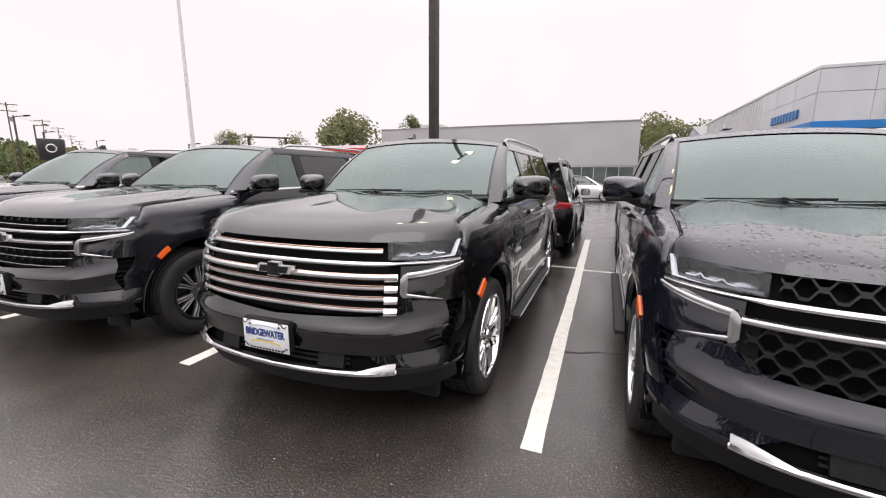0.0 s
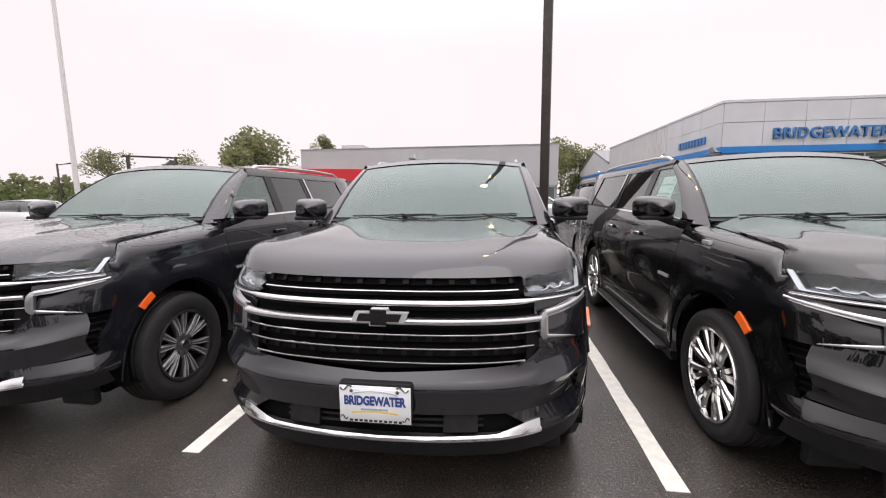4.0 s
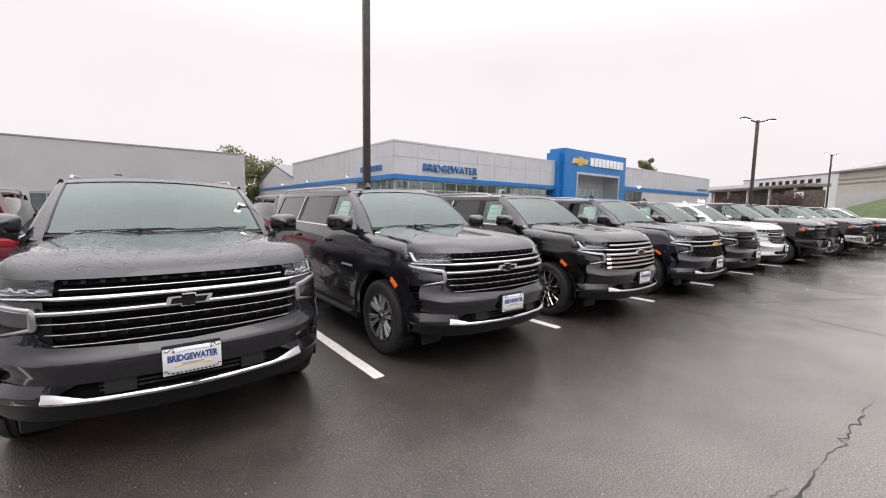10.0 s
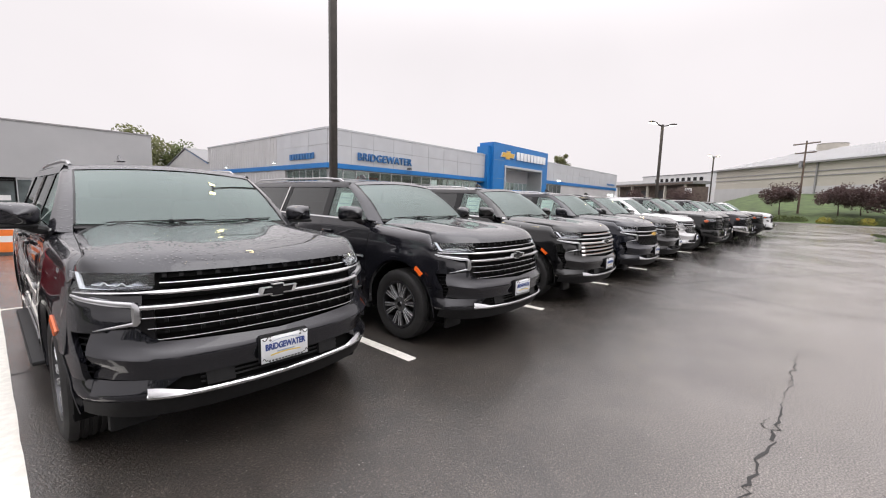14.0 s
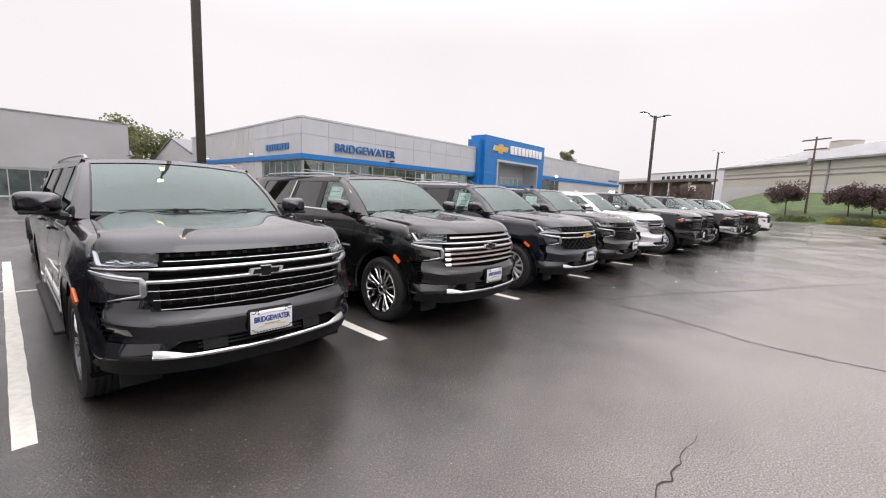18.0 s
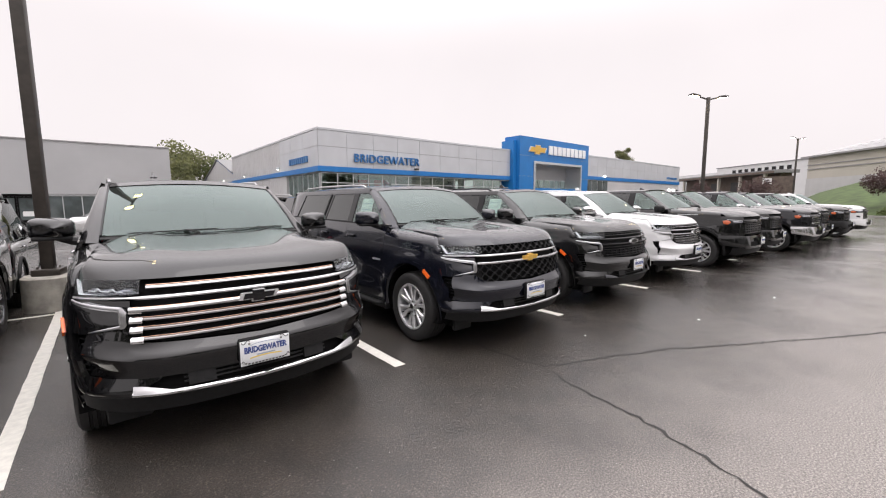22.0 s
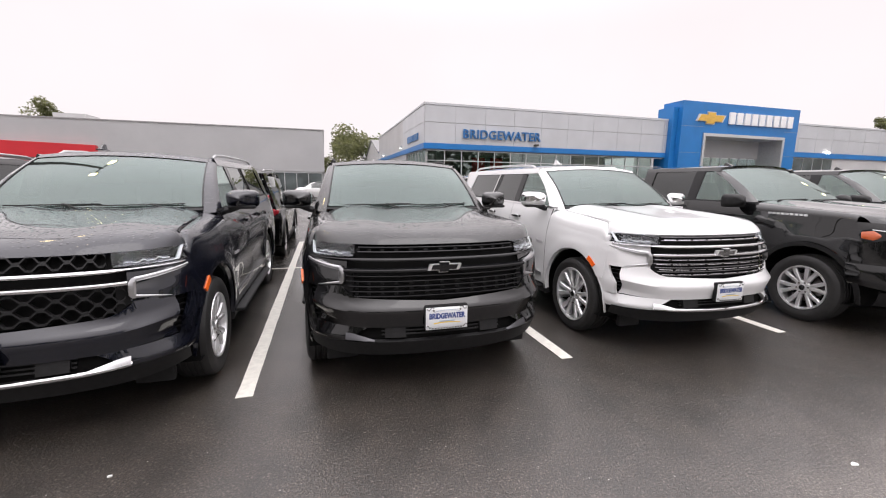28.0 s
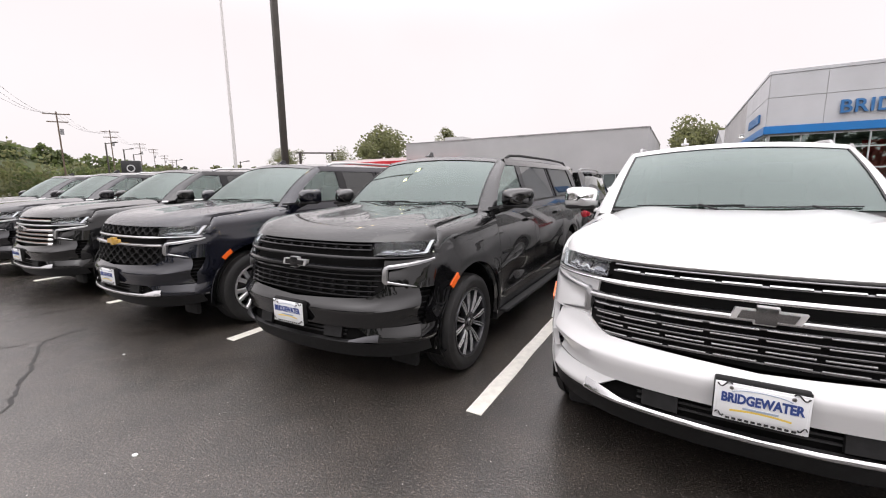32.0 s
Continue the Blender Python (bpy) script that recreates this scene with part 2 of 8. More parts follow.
    t.links.new(tc.outputs["Object"], vq.inputs["Vector"])
    sq = t.nodes.new("ShaderNodeSeparateColor")
    t.links.new(vq.outputs["Color"], sq.inputs["Color"])
    rare = ramp(t, sq.outputs["Green"], [(0.90, (0, 0, 0)), (0.93, (1, 1, 1))])
    dot = ramp(t, vq.outputs["Distance"], [(0.07, (1, 1, 1)), (0.12, (0, 0, 0))])
    grain_ = t.nodes.new("ShaderNodeMath")
    grain_.operation = "MULTIPLY"
    t.links.new(rare.outputs["Color"], grain_.inputs[0])
    t.links.new(dot.outputs["Color"], grain_.inputs[1])
    sparkle = t.nodes.new("ShaderNodeMix")
    sparkle.data_type = "RGBA"
    sparkle.inputs["B"].default_value = (0.55, 0.53, 0.50, 1)
    t.links.new(grain_.outputs[0], sparkle.inputs["Factor"])
    t.links.new(stones.outputs["Result"], sparkle.inputs["A"])
    t.links.new(sparkle.outputs["Result"], b.inputs["Base Color"])
    b.inputs["Roughness"].default_value = 0.45
    b.inputs["Coat Weight"].default_value = 1.0
    b.inputs["Coat IOR"].default_value = 1.52
    rg = ramp(t, wide.outputs["Fac"], [(0.38, (0.07,) * 3), (0.50, (0.16,) * 3), (0.62, (0.26,) * 3)])
    t.links.new(rg.outputs["Color"], b.inputs["Coat Roughness"])
    add = t.nodes.new("ShaderNodeMath")
    add.operation = "ADD"
    t.links.new(fine.outputs["Fac"], add.inputs[0])
    t.links.new(grit.outputs["Fac"], add.inputs[1])
    bp = t.nodes.new("ShaderNodeBump")
    bp.inputs["Distance"].default_value, bp.inputs["Strength"].default_value = 0.014, 0.9
    t.links.new(add.outputs[0], bp.inputs["Height"])
    t.links.new(bp.outputs["Normal"], b.inputs["Normal"])
    bp2 = t.nodes.new("ShaderNodeBump")
    bp2.inputs["Distance"].default_value = 0.008
    st = ramp(t, wide.outputs["Fac"], [(0.38, (0.17,) * 3), (0.60, (0.44,) * 3)])
    t.links.new(st.outputs["Color"], bp2.inputs["Strength"])
    t.links.new(add.outputs[0], bp2.inputs["Height"])
    t.links.new(bp2.outputs["Normal"], b.inputs["Coat Normal"])
    return m


def leaf_mat(name, color, through_color):
    """Leaves: paler and darker ones side by side, letting some light through."""
    m, t, b = mat_new(name)
    geo = t.nodes.new("ShaderNodeNewGeometry")
    r = ramp(t, geo.outputs["Random Per Island"], [(0.0, tuple(c * 0.55 for c in color)), (0.5, color), (1.0, tuple(min(1, c * 1.6) for c in color))])
    t.links.new(r.outputs["Color"], b.inputs["Base Color"])
    b.inputs["Roughness"].default_value = 0.6
    tr = t.nodes.new("ShaderNodeBsdfTranslucent")
    tr.inputs["Color"].default_value = (*through_color, 1)
    mx = t.nodes.new("ShaderNodeMixShader")
    mx.inputs["Fac"].default_value = 0.45
    t.links.new(b.outputs["BSDF"], mx.inputs[1])
    t.links.new(tr.outputs["BSDF"], mx.inputs[2])
    t.links.new(mx.outputs["Shader"], t.nodes["Material Output"].inputs["Surface"])
    return m


M = {}
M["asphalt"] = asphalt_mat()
M["line"] = plain("road_paint", (0.70, 0.68, 0.62), 0.45, grain=0.10, scale=14, bump=0.3, bscale=90)
M["crack"] = plain("crack", (0.012, 0.011, 0.01), 0.6)
M["puddle"] = plain("puddle_water", (0.02, 0.02, 0.02), 0.03, spec=0.5)
M["concrete"] = plain("concrete", (0.36, 0.34, 0.30), 0.75, grain=0.25, scale=5, bump=0.5, bscale=60)
M["kerb"] = plain("kerb_concrete", (0.33, 0.32, 0.30), 0.7, grain=0.2, scale=3, bump=0.3)
M["grass"] = plain("grass_bank", (0.052, 0.080, 0.021), 0.9, grain=0.35, scale=0.9, bump=0.5, bscale=9)
M["soil"] = plain("mulch", (0.07, 0.045, 0.03), 0.95, grain=0.3, scale=3)
M["panel"] = plain("composite_panel", (0.52, 0.53, 0.55), 0.40, metal=0.15, grain=0.05, scale=0.5)
M["panel_side"] = plain("ribbed_panel", (0.50, 0.495, 0.495), 0.5, grain=0.05, scale=0.5)
M["joint"] = plain("panel_joint", (0.30, 0.295, 0.295), 0.7)
M["blue"] = plain("blue_cladding", (0.014, 0.165, 0.46), 0.35, grain=0.06, scale=0.8)
M["blue_letter"] = plain("blue_letter", (0.035, 0.15, 0.36), 0.35, grain=0.05)
M["white_letter"] = plain("white_letter", (0.82, 0.82, 0.82), 0.4, grain=0.03)
M["gold"] = plain("gold_emblem", (0.72, 0.45, 0.10), 0.3, metal=0.6, grain=0.1)
M["alu"] = plain("aluminium_frame", (0.62, 0.63, 0.64), 0.35, metal=0.7, grain=0.05)
M["grey_wall"] = plain("grey_render", (0.40, 0.40, 0.405), 0.7, grain=0.05, scale=0.25, bump=0.15, bscale=30)
M["red"] = plain("red_cladding", (0.52, 0.02, 0.03), 0.4, grain=0.06, scale=0.5)
M["dark_int"] = plain("dim_interior", (0.30, 0.30, 0.29), 0.8, grain=0.4, scale=1.2)
M["bldg_glass"] = glass("storefront_glass", (0.70, 0.78, 0.76), 0.13, 0.0, (0.90, 1.0, 0.97))
M["dim_glass"] = plain("dim_glass", (0.085, 0.10, 0.10), 0.08, grain=0.4, scale=0.6)
M["roof"] = plain("flat_roof", (0.22, 0.22, 0.22), 0.8)
M["beige"] = plain("beige_siding", (0.50, 0.47, 0.41), 0.65, grain=0.06, scale=0.2)
M["hall"] = plain("white_siding", (0.66, 0.66, 0.66), 0.6, grain=0.05, scale=0.3)
M["metal_roof"] = plain("metal_roof", (0.27, 0.275, 0.28), 0.55, metal=0.1, grain=0.06, scale=0.3)
M["brown"] = plain("brown_brick", (0.13, 0.102, 0.084), 0.85, grain=0.2, scale=2)
M["pole"] = plain("bronze_pole", (0.045, 0.038, 0.032), 0.45, grain=0.2, scale=8)
M["wood_pole"] = plain("timber_pole", (0.13, 0.095, 0.07), 0.85, grain=0.3, scale=5, bump=0.4)
M["white_pole"] = plain("white_flagpole", (0.62, 0.61, 0.60), 0.4, grain=0.05)
M["lamp_on"] = glow("lamp_glass", (1.0, 0.80, 0.42), 30.0)
M["flood"] = glow("flood_light", (1.0, 0.97, 0.9), 6.0)
M["leaf"] = leaf_mat("leaves", (0.105, 0.114, 0.052), (0.26, 0.268, 0.12))
M["leaf_dark"] = leaf_mat("dark_leaves", (0.075, 0.095, 0.038), (0.18, 0.22, 0.08))
# leaves darkened for the unseen southern trees, to deepen reflections in the cars
M["leaf_darkened"] = leaf_mat("darkened_leaves", (0.040, 0.050, 0.026), (0.07, 0.085, 0.04))
M["leaf_plum"] = leaf_mat("plum_leaves", (0.085, 0.058, 0.055), (0.12, 0.07, 0.065))
M["leaf_yellow"] = leaf_mat("yellow_leaves", (0.30, 0.27, 0.05), (0.35, 0.32, 0.08))
M["bark"] = plain("bark", (0.09, 0.07, 0.055), 0.9, grain=0.3, scale=6, bump=0.5)
M["orange"] = plain("orange_plastic", (0.85, 0.20, 0.03), 0.5, grain=0.08)
M["white_band"] = plain("reflective_white", (0.75, 0.75, 0.74), 0.4, grain=0.05)
M["sign_black"] = plain("black_sign", (0.02, 0.02, 0.022), 0.4)
M["wire"] = plain("cable", (0.03, 0.03, 0.03), 0.6)

# car surfaces
M["p_grey"] = car_paint("dark_grey_paint", (0.013, 0.0133, 0.0175), beads=1.0)
M["p_ash"] = car_paint("ash_grey_paint", (0.012, 0.0122, 0.016))
M["p_black"] = car_paint("black_paint", (0.004, 0.004, 0.0045), metal=0.1)
M["p_navy"] = car_paint("midnight_paint", (0.007, 0.008, 0.014), metal=0.2, beads=0.9)
M["p_rain"] = car_paint("rainy_black_paint", (0.004, 0.004, 0.0045), metal=0.1, beads=1.0)
M["p_white"] = car_paint("white_paint", (0.66, 0.66, 0.665), flake=0.02, metal=0.0, rough=0.35)
M["p_red"] = car_paint("dark_red_paint", (0.16, 0.008, 0.016), metal=0.3)
M["p_silver"] = car_paint("pearl_silver_paint", (0.60, 0.60, 0.60), metal=0.3, flake=0.05)
M["chrome"] = plain("chrome", (0.80, 0.80, 0.81), 0.08, metal=1.0, grain=0.03)
M["satin"] = plain("satin_chrome", (0.58, 0.58, 0.59), 0.28, metal=1.0, grain=0.05)
M["satin_dark"] = plain("grey_satin_trim", (0.30, 0.30, 0.31), 0.32, metal=1.0, grain=0.05)
M["bronze"] = plain("bronze_trim", (0.60, 0.40, 0.31), 0.25, metal=1.0, grain=0.06)
M["bracket"] = plain("silver_trim", (0.42, 0.42, 0.43), 0.30, metal=1.0, grain=0.05)
M["bar_chrome"] = plain("bar_chrome", (0.56, 0.56, 0.57), 0.14, metal=1.0, grain=0.05)
M["gunmetal"] = plain("dark_chrome", (0.18, 0.18, 0.185), 0.2, metal=1.0, grain=0.05)
M["gloss_black"] = plain("gloss_black", (0.007, 0.007, 0.008), 0.12, spec=0.35)
M["black_plastic"] = plain("black_plastic", (0.011, 0.011, 0.0115), 0.55, grain=0.2, scale=30, bump=0.15, spec=0.28)
M["grille_black"] = plain("grille_black", (0.005, 0.005, 0.0055), 0.4, spec=0.16)
# near-black for recesses and hidden parts; the shade inside openings is painted in
M["deep"] = plain("shade_black", (0.004, 0.004, 0.004), 0.8, spec=0.10)
M["lamp_dark"] = plain("smoked_reflector", (0.22, 0.225, 0.24), 0.2, metal=1.0, grain=0.15, scale=25)
M["tyre"] = plain("tyre_rubber", (0.015, 0.0145, 0.0145), 0.6, grain=0.2, scale=20, bump=0.2)
M["rim"] = plain("machined_alloy", (0.70, 0.70, 0.71), 0.30, metal=0.65, grain=0.05)
M["rim_grey"] = plain("grey_alloy", (0.15, 0.15, 0.155), 0.32, metal=0.7, grain=0.1)
M["rim_dark"] = plain("dark_alloy", (0.07, 0.07, 0.075), 0.3, metal=0.8, grain=0.1)
M["disc"] = plain("brake_disc", (0.20, 0.19, 0.185), 0.4, metal=1.0, grain=0.15)
M["wind"] = glass("windscreen_glass", (0.32, 0.37, 0.35), 0.092, 0.0, (0.88, 1.0, 0.97))
M["door_glass"] = glass("door_glass", (0.82, 0.90, 0.87), 0.085, 0.0, (0.90, 1.0, 0.97))
M["tint_glass"] = glass("privacy_glass", (0.26, 0.26, 0.265), 0.075)
M["lens"] = glass("lamp_lens", (0.95, 0.96, 0.97), 0.022)
M["lamp_in"] = plain("lamp_reflector", (0.20, 0.205, 0.22), 0.2, metal=1.0, grain=0.15, scale=25)
M["drl"] = plain("light_guide", (0.80, 0.82, 0.84), 0.25, grain=0.03)
M["amber_dim"] = plain("smoked_amber_lens", (0.42, 0.08, 0.02), 0.2, coat=0.5, grain=0.06)
M["amber"] = plain("amber_lens", (0.85, 0.14, 0.02), 0.2, coat=0.5, grain=0.06)
M["tail"] = plain("red_lens", (0.32, 0.01, 0.02), 0.15, coat=0.6, grain=0.1)
M["cabin"] = plain("cabin_trim", (0.05, 0.05, 0.05), 0.7, grain=0.2)
M["seat"] = plain("seat_leather", (0.07, 0.067, 0.064), 0.6, grain=0.15)
M["plate"] = plain("plate_white", (0.74, 0.75, 0.76), 0.4, grain=0.03)
M["plate_blue"] = plain("plate_blue", (0.03, 0.06, 0.22), 0.4)
M["plate_yellow"] = plain("plate_yellow", (0.75, 0.55, 0.10), 0.4)
M["plate_grey"] = plain("plate_grey", (0.30, 0.36, 0.46), 0.4)
M["paper"] = plain("window_sticker", (0.72, 0.73, 0.72), 0.7, grain=0.06, scale=20)
M["rust"] = plain("nut_steel", (0.25, 0.24, 0.23), 0.35, metal=1.0)


# ---------------------------------------------------------------- mesh tools
def mesh_ob(name, v, f, material, parent=None, label="", smooth=True, angle=32, mat2=None):
    me = bpy.data.meshes.new(name)
    me.from_pydata([tuple(p) for p in v], [], f)
    if smooth:
        me.shade_smooth()
        me.set_sharp_from_angle(angle=radians(angle))
    me.materials.append(material)
    ob = new(name, me)
    if parent is not None:
        ob.parent = parent
    if label:
        ob["label"] = label
    return ob


def part(name, vf, material, parent, label="", smooth=True, angle=32):
    return mesh_ob(name, vf[0], vf[1], material, parent, label, smooth, angle)


def again(ob, parent, loc=(0, 0, 0)):
    """The same mesh once more, under another thing."""
    o = new(ob.name.split(".")[0], ob.data)
    o.parent = parent
    o.location = loc
    for key in ("label",):
        if key in ob:
            o[key] = ob[key]
    return o


def empty(name, x=0, y=0, z=0, rz=0):
    e = new(name)
    e.empty_display_size = 0.2
    e.matrix_basis = pose(x, y, z, 0, 0, rz)
    return e


def join(*vfs):
    v, f = [], []
    for a, b in vfs:
        n = len(v)
        v += [tuple(p) for p in a]
        f += [tuple(i + n for i in q) for q in b]
    return v, f


def moved(vf, dx=0, dy=0, dz=0, m=None):
    m = Matrix.Translation((dx, dy, dz)) if m is None else m
    return [tuple(m @ Vector(p)) for p in vf[0]], vf[1]


def flip_x(vf):
    return [(-p[0], p[1], p[2]) for p in vf[0]], [tuple(reversed(q)) for q in vf[1]]


def box(x0, x1, y0, y1, z0, z1, bev=0.0):
    """A box, with chamfered edges if bev is given."""
    if bev <= 0:
        v = [(x, y, z) for x in (x0, x1) for y in (y0, y1) for z in (z0, z1)]
        return v, [(0, 1, 3, 2), (4, 6, 7, 5), (0, 4, 5, 1), (2, 3, 7, 6), (0, 2, 6, 4), (1, 5, 7, 3)]
    bm = bmesh.new()
    bmesh.ops.create_cube(bm, size=1)
    for q in bm.verts:
        q.co = Vector(((x0 + x1) / 2 + q.co.x * (x1 - x0), (y0 + y1) / 2 + q.co.y * (y1 - y0), (z0 + z1) / 2 + q.co.z * (z1 - z0)))
    bmesh.ops.bevel(bm, geom=bm.edges[:], offset=bev, segments=2, affect="EDGES", profile=0.5)
    bm.verts.index_update()
    r = [tuple(q.co) for q in bm.verts], [tuple(q.index for q in f.verts) for f in bm.faces]
    bm.free()
    return r


def lathe(profile, n=32, axis="x", closed=False):
    """Turns (radius, along) points round an axis."""
    v, f, k = [], [], len(profile)
    for i in range(n):
        a = 2 * math.pi * i / n
        c, s = math.cos(a), math.sin(a)
        for r, h in profile:
            v.append((h, r * c, r * s) if axis == "x" else (r * c, r * s, h) if axis == "z" else (r * c, h, r * s))
    for i in range(n):
        j = (i + 1) % n
        for q in range(k if closed else k - 1):
            w = (q + 1) % k
            f.append((i * k + q, j * k + q, j * k + w, i * k + w))
    return v, f


def cyl(r0, r1, z0, z1, n=16, cap=True):
    v = [(r0 * math.cos(2 * math.pi * i / n), r0 * math.sin(2 * math.pi * i / n), z0) for i in range(n)]
    v += [(r1 * math.cos(2 * math.pi * i / n), r1 * math.sin(2 * math.pi * i / n), z1) for i in range(n)]
    f = [(i, (i + 1) % n, n + (i + 1) % n, n + i) for i in range(n)]
    if cap:
        f += [tuple(range(n - 1, -1, -1)), tuple(range(n, 2 * n))]
    return v, f


def tube(points, r, n=8, taper=1.0):
    """A round bar along points."""
    v, f = [], []
    pts = [Vector(p) for p in points]
    for i, p in enumerate(pts):
        d = (pts[min(i + 1, len(pts) - 1)] - pts[max(i - 1, 0)]).normalized()
        side = d.cross(Vector((0.1, 0.2, 1)) if abs(d.z) < 0.9 else Vector((1, 0.2, 0))).normalized()
        up = side.cross(d)
        rr = r * (1 + (taper - 1) * i / max(1, len(pts) - 1))
        for k in range(n):
            a = 2 * math.pi * k / n
            v.append(tuple(p + rr * (math.cos(a) * side + math.sin(a) * up)))
    for i in range(len(pts) - 1):
        for k in range(n):
            f.append((i * n + k, i * n + (k + 1) % n, (i + 1) * n + (k + 1) % n, (i + 1) * n + k))
    f += [tuple(range(n)), tuple(range(len(v) - 1, len(v) - n - 1, -1))]
    return v, f


def slab(grid, thick, flip=False):
    """A sheet of given thickness behind a grid of points (rows x columns x 3)."""
    g = np.asarray(grid, float)
    r, c = g.shape[:2]
    du = np.gradient(g, axis=1)
    dv = np.gradient(g, axis=0)
    nrm = np.cross(du, dv)
    nrm /= np.linalg.norm(nrm, axis=2, keepdims=True) + 1e-9
    if flip:
        nrm = -nrm
    b = g - nrm * thick
    v = np.concatenate([g.reshape(-1, 3), b.reshape(-1, 3)]).tolist()
    o = r * c
    f = []
    for i in range(r - 1):
        for j in range(c - 1):
            a = i * c + j
            q = (a, a + 1, a + c + 1, a + c)
            p = (o + a, o + a + c, o + a + c + 1, o + a + 1)
            f += [tuple(reversed(q)), tuple(reversed(p))] if flip else [q, p]
    rim = [j for j in range(c)] + [i * c + c - 1 for i in range(1, r)] + [(r - 1) * c + j for j in range(c - 2, -1, -1)] + [i * c for i in range(r - 2, 0, -1)]
    for k in range(len(rim)):
        a, d = rim[k], rim[(k + 1) % len(rim)]
        q = (d, a, o + a, o + d)
        f.append(tuple(reversed(q)) if flip else q)
    return v, f


def words(text, size, depth, name, material, parent, m, spacing=1.0, bold=0.0):
    """Letters as a mesh, with the built-in font."""
    c = bpy.data.curves.new(name, "FONT")
    c.body, c.size, c.extrude, c.align_x, c.align_y, c.space_character = text, size, depth, "CENTER", "CENTER", spacing
    c.offset = bold
    c.resolution_u = 3
    tmp = bpy.data.objects.new("tmp", c)
    scene.collection.objects.link(tmp)
    bpy.context.view_layer.update()
    me = bpy.data.meshes.new_from_object(tmp.evaluated_get(bpy.context.evaluated_depsgraph_get()))
    bpy.data.objects.remove(tmp)
    bpy.data.curves.remove(c)
    me.name = name
    me.materials.clear()
    me.materials.append(material)
    ob = new(name, me)
    if parent is not None:
        ob.parent = parent
    ob.matrix_basis = m
    return ob


# ---------------------------------------------------------------- car body surfaces
def spline(pts):
    """A smooth curve through points, taken by their index."""
    p = np.asarray(pts, float)
    p = np.vstack([p[0] * [-1, 1] if p.shape[1] == 2 and p[0][0] == 0 else 2 * p[0] - p[1], p, 2 * p[-1] - p[-2]])
    if pts[0][0] == 0:
        p[0] = (-p[2][0], p[2][1])

    def at(u):
        u = np.clip(u, 0, len(pts) - 1 - 1e-6)
        i = np.floor(u).astype(int)
        t = (u - i)[..., None]
        a, b, c, d = p[i], p[i + 1], p[i + 2], p[i + 3]
        return 0.5 * (2 * b + (c - a) * t + (2 * a - 5 * b + 4 * c - d) * t * t + (3 * b - a - 3 * c + d) * t ** 3)
    return at


class Shape:
    """The plan curve and section of one kind of vehicle: nose at y = 0, centre at x = 0."""

    def __init__(self, plan, off, wide, ya, wb, length, arch):
        self.plan = spline(plan)
        self.oz, self.ov = zip(*off)
        self.wz, self.wv = zip(*wide)
        self.ya, self.yr, self.length, self.arch = ya, ya + wb, length, arch
        self.axle = 0.41
        us = np.linspace(0, len(plan) - 1, 400)
        c = self.plan(us)
        self.cx, self.cy = np.maximum.accumulate(c[:, 0]), np.maximum.accumulate(c[:, 1])

    def off(self, z):
        return np.interp(z, self.oz, self.ov)

    def wide(self, z):
        return np.interp(z, self.wz, self.wv)

    def front(self, u, z, out=0.0):
        """A point of the nose: u runs from 0 at the middle round the corner."""
        u, z = np.broadcast_arrays(np.asarray(u, float), np.asarray(z, float))
        a = np.abs(u)
        c, e = self.plan(a), self.plan(a + 0.05)
        d = e - c
        n = np.stack([d[..., 1], -d[..., 0]], -1)
        out = np.asarray(out, float)
        n /= np.linalg.norm(n, axis=-1, keepdims=True) + 1e-9
        x = (c[..., 0] + n[..., 0] * out) * self.wide(z)
        y = c[..., 1] + n[..., 1] * out + self.off(z)
        return np.stack([np.sign(u) * x, y, z], -1) if np.any(u) else np.stack([0 * x, y, z], -1)

    def side(self, y, z, out=0.0):
        """A point of the flank, on the +x side."""
        y, z = np.broadcast_arrays(np.asarray(y, float), np.asarray(z, float))
        x = np.interp(y - self.off(z), self.cy, self.cx)
        tail = np.clip((y - (self.length - 0.55)) / 0.55, 0, 1)
        x = x - 0.13 * tail ** 2.5
        for yc in (self.ya, self.yr):
            d = np.hypot(y - yc, z - self.axle)
            x = x + 0.013 * np.exp(-((d - self.arch - 0.03) / 0.085) ** 2) * (z < 1.15)
        mid = np.clip((y - self.ya - 0.55) / 0.3, 0, 1) * np.clip((self.yr - 0.55 - y) / 0.3, 0, 1)
        x = x - 0.020 * mid * np.exp(-((z - 0.66) / 0.10) ** 2)
        return np.stack([x * self.wide(z) + out, y, z], -1)

    def strip(self, u0, u1, zb, zt, thick=0.02, out=0.0, nu=None, nz=4, bulge=0.0, lean=0.0):
        """A panel on the nose between two heights, each a number or a list of (u, z); bulge rounds it, lean tips its top back."""
        nz = max(nz, 6) if bulge else nz
        nu = nu or max(3, int(abs(u1 - u0) * 5) + 1)
        us = np.linspace(u0, u1, nu)
        f = [np.interp(np.abs(us), *zip(*k)) if isinstance(k, (list, tuple)) else np.full(nu, float(k)) for k in (zb, zt)]
        t = np.linspace(0, 1, nz)[:, None]
        z = f[0] * (1 - t) + f[1] * t
        w = out + bulge * np.sqrt(np.clip(1 - (2 * t - 1) ** 2, 0, 1)) + lean * (0.5 - t)
        return slab(self.front(np.broadcast_to(us, z.shape), z, np.broadcast_to(w, z.shape)), thick)

    def strip_z(self, z0, z1, ua, ub, thick=0.02, out=0.0, nu=6, nz=8, ridge=None):
        """A panel on the nose between two u limits that depend on the height."""
        zs = np.linspace(z0, z1, nz)
        a, b = np.interp(zs, *zip(*ua)), np.interp(zs, *zip(*ub))
        t = np.linspace(0, 1, nu)[None]
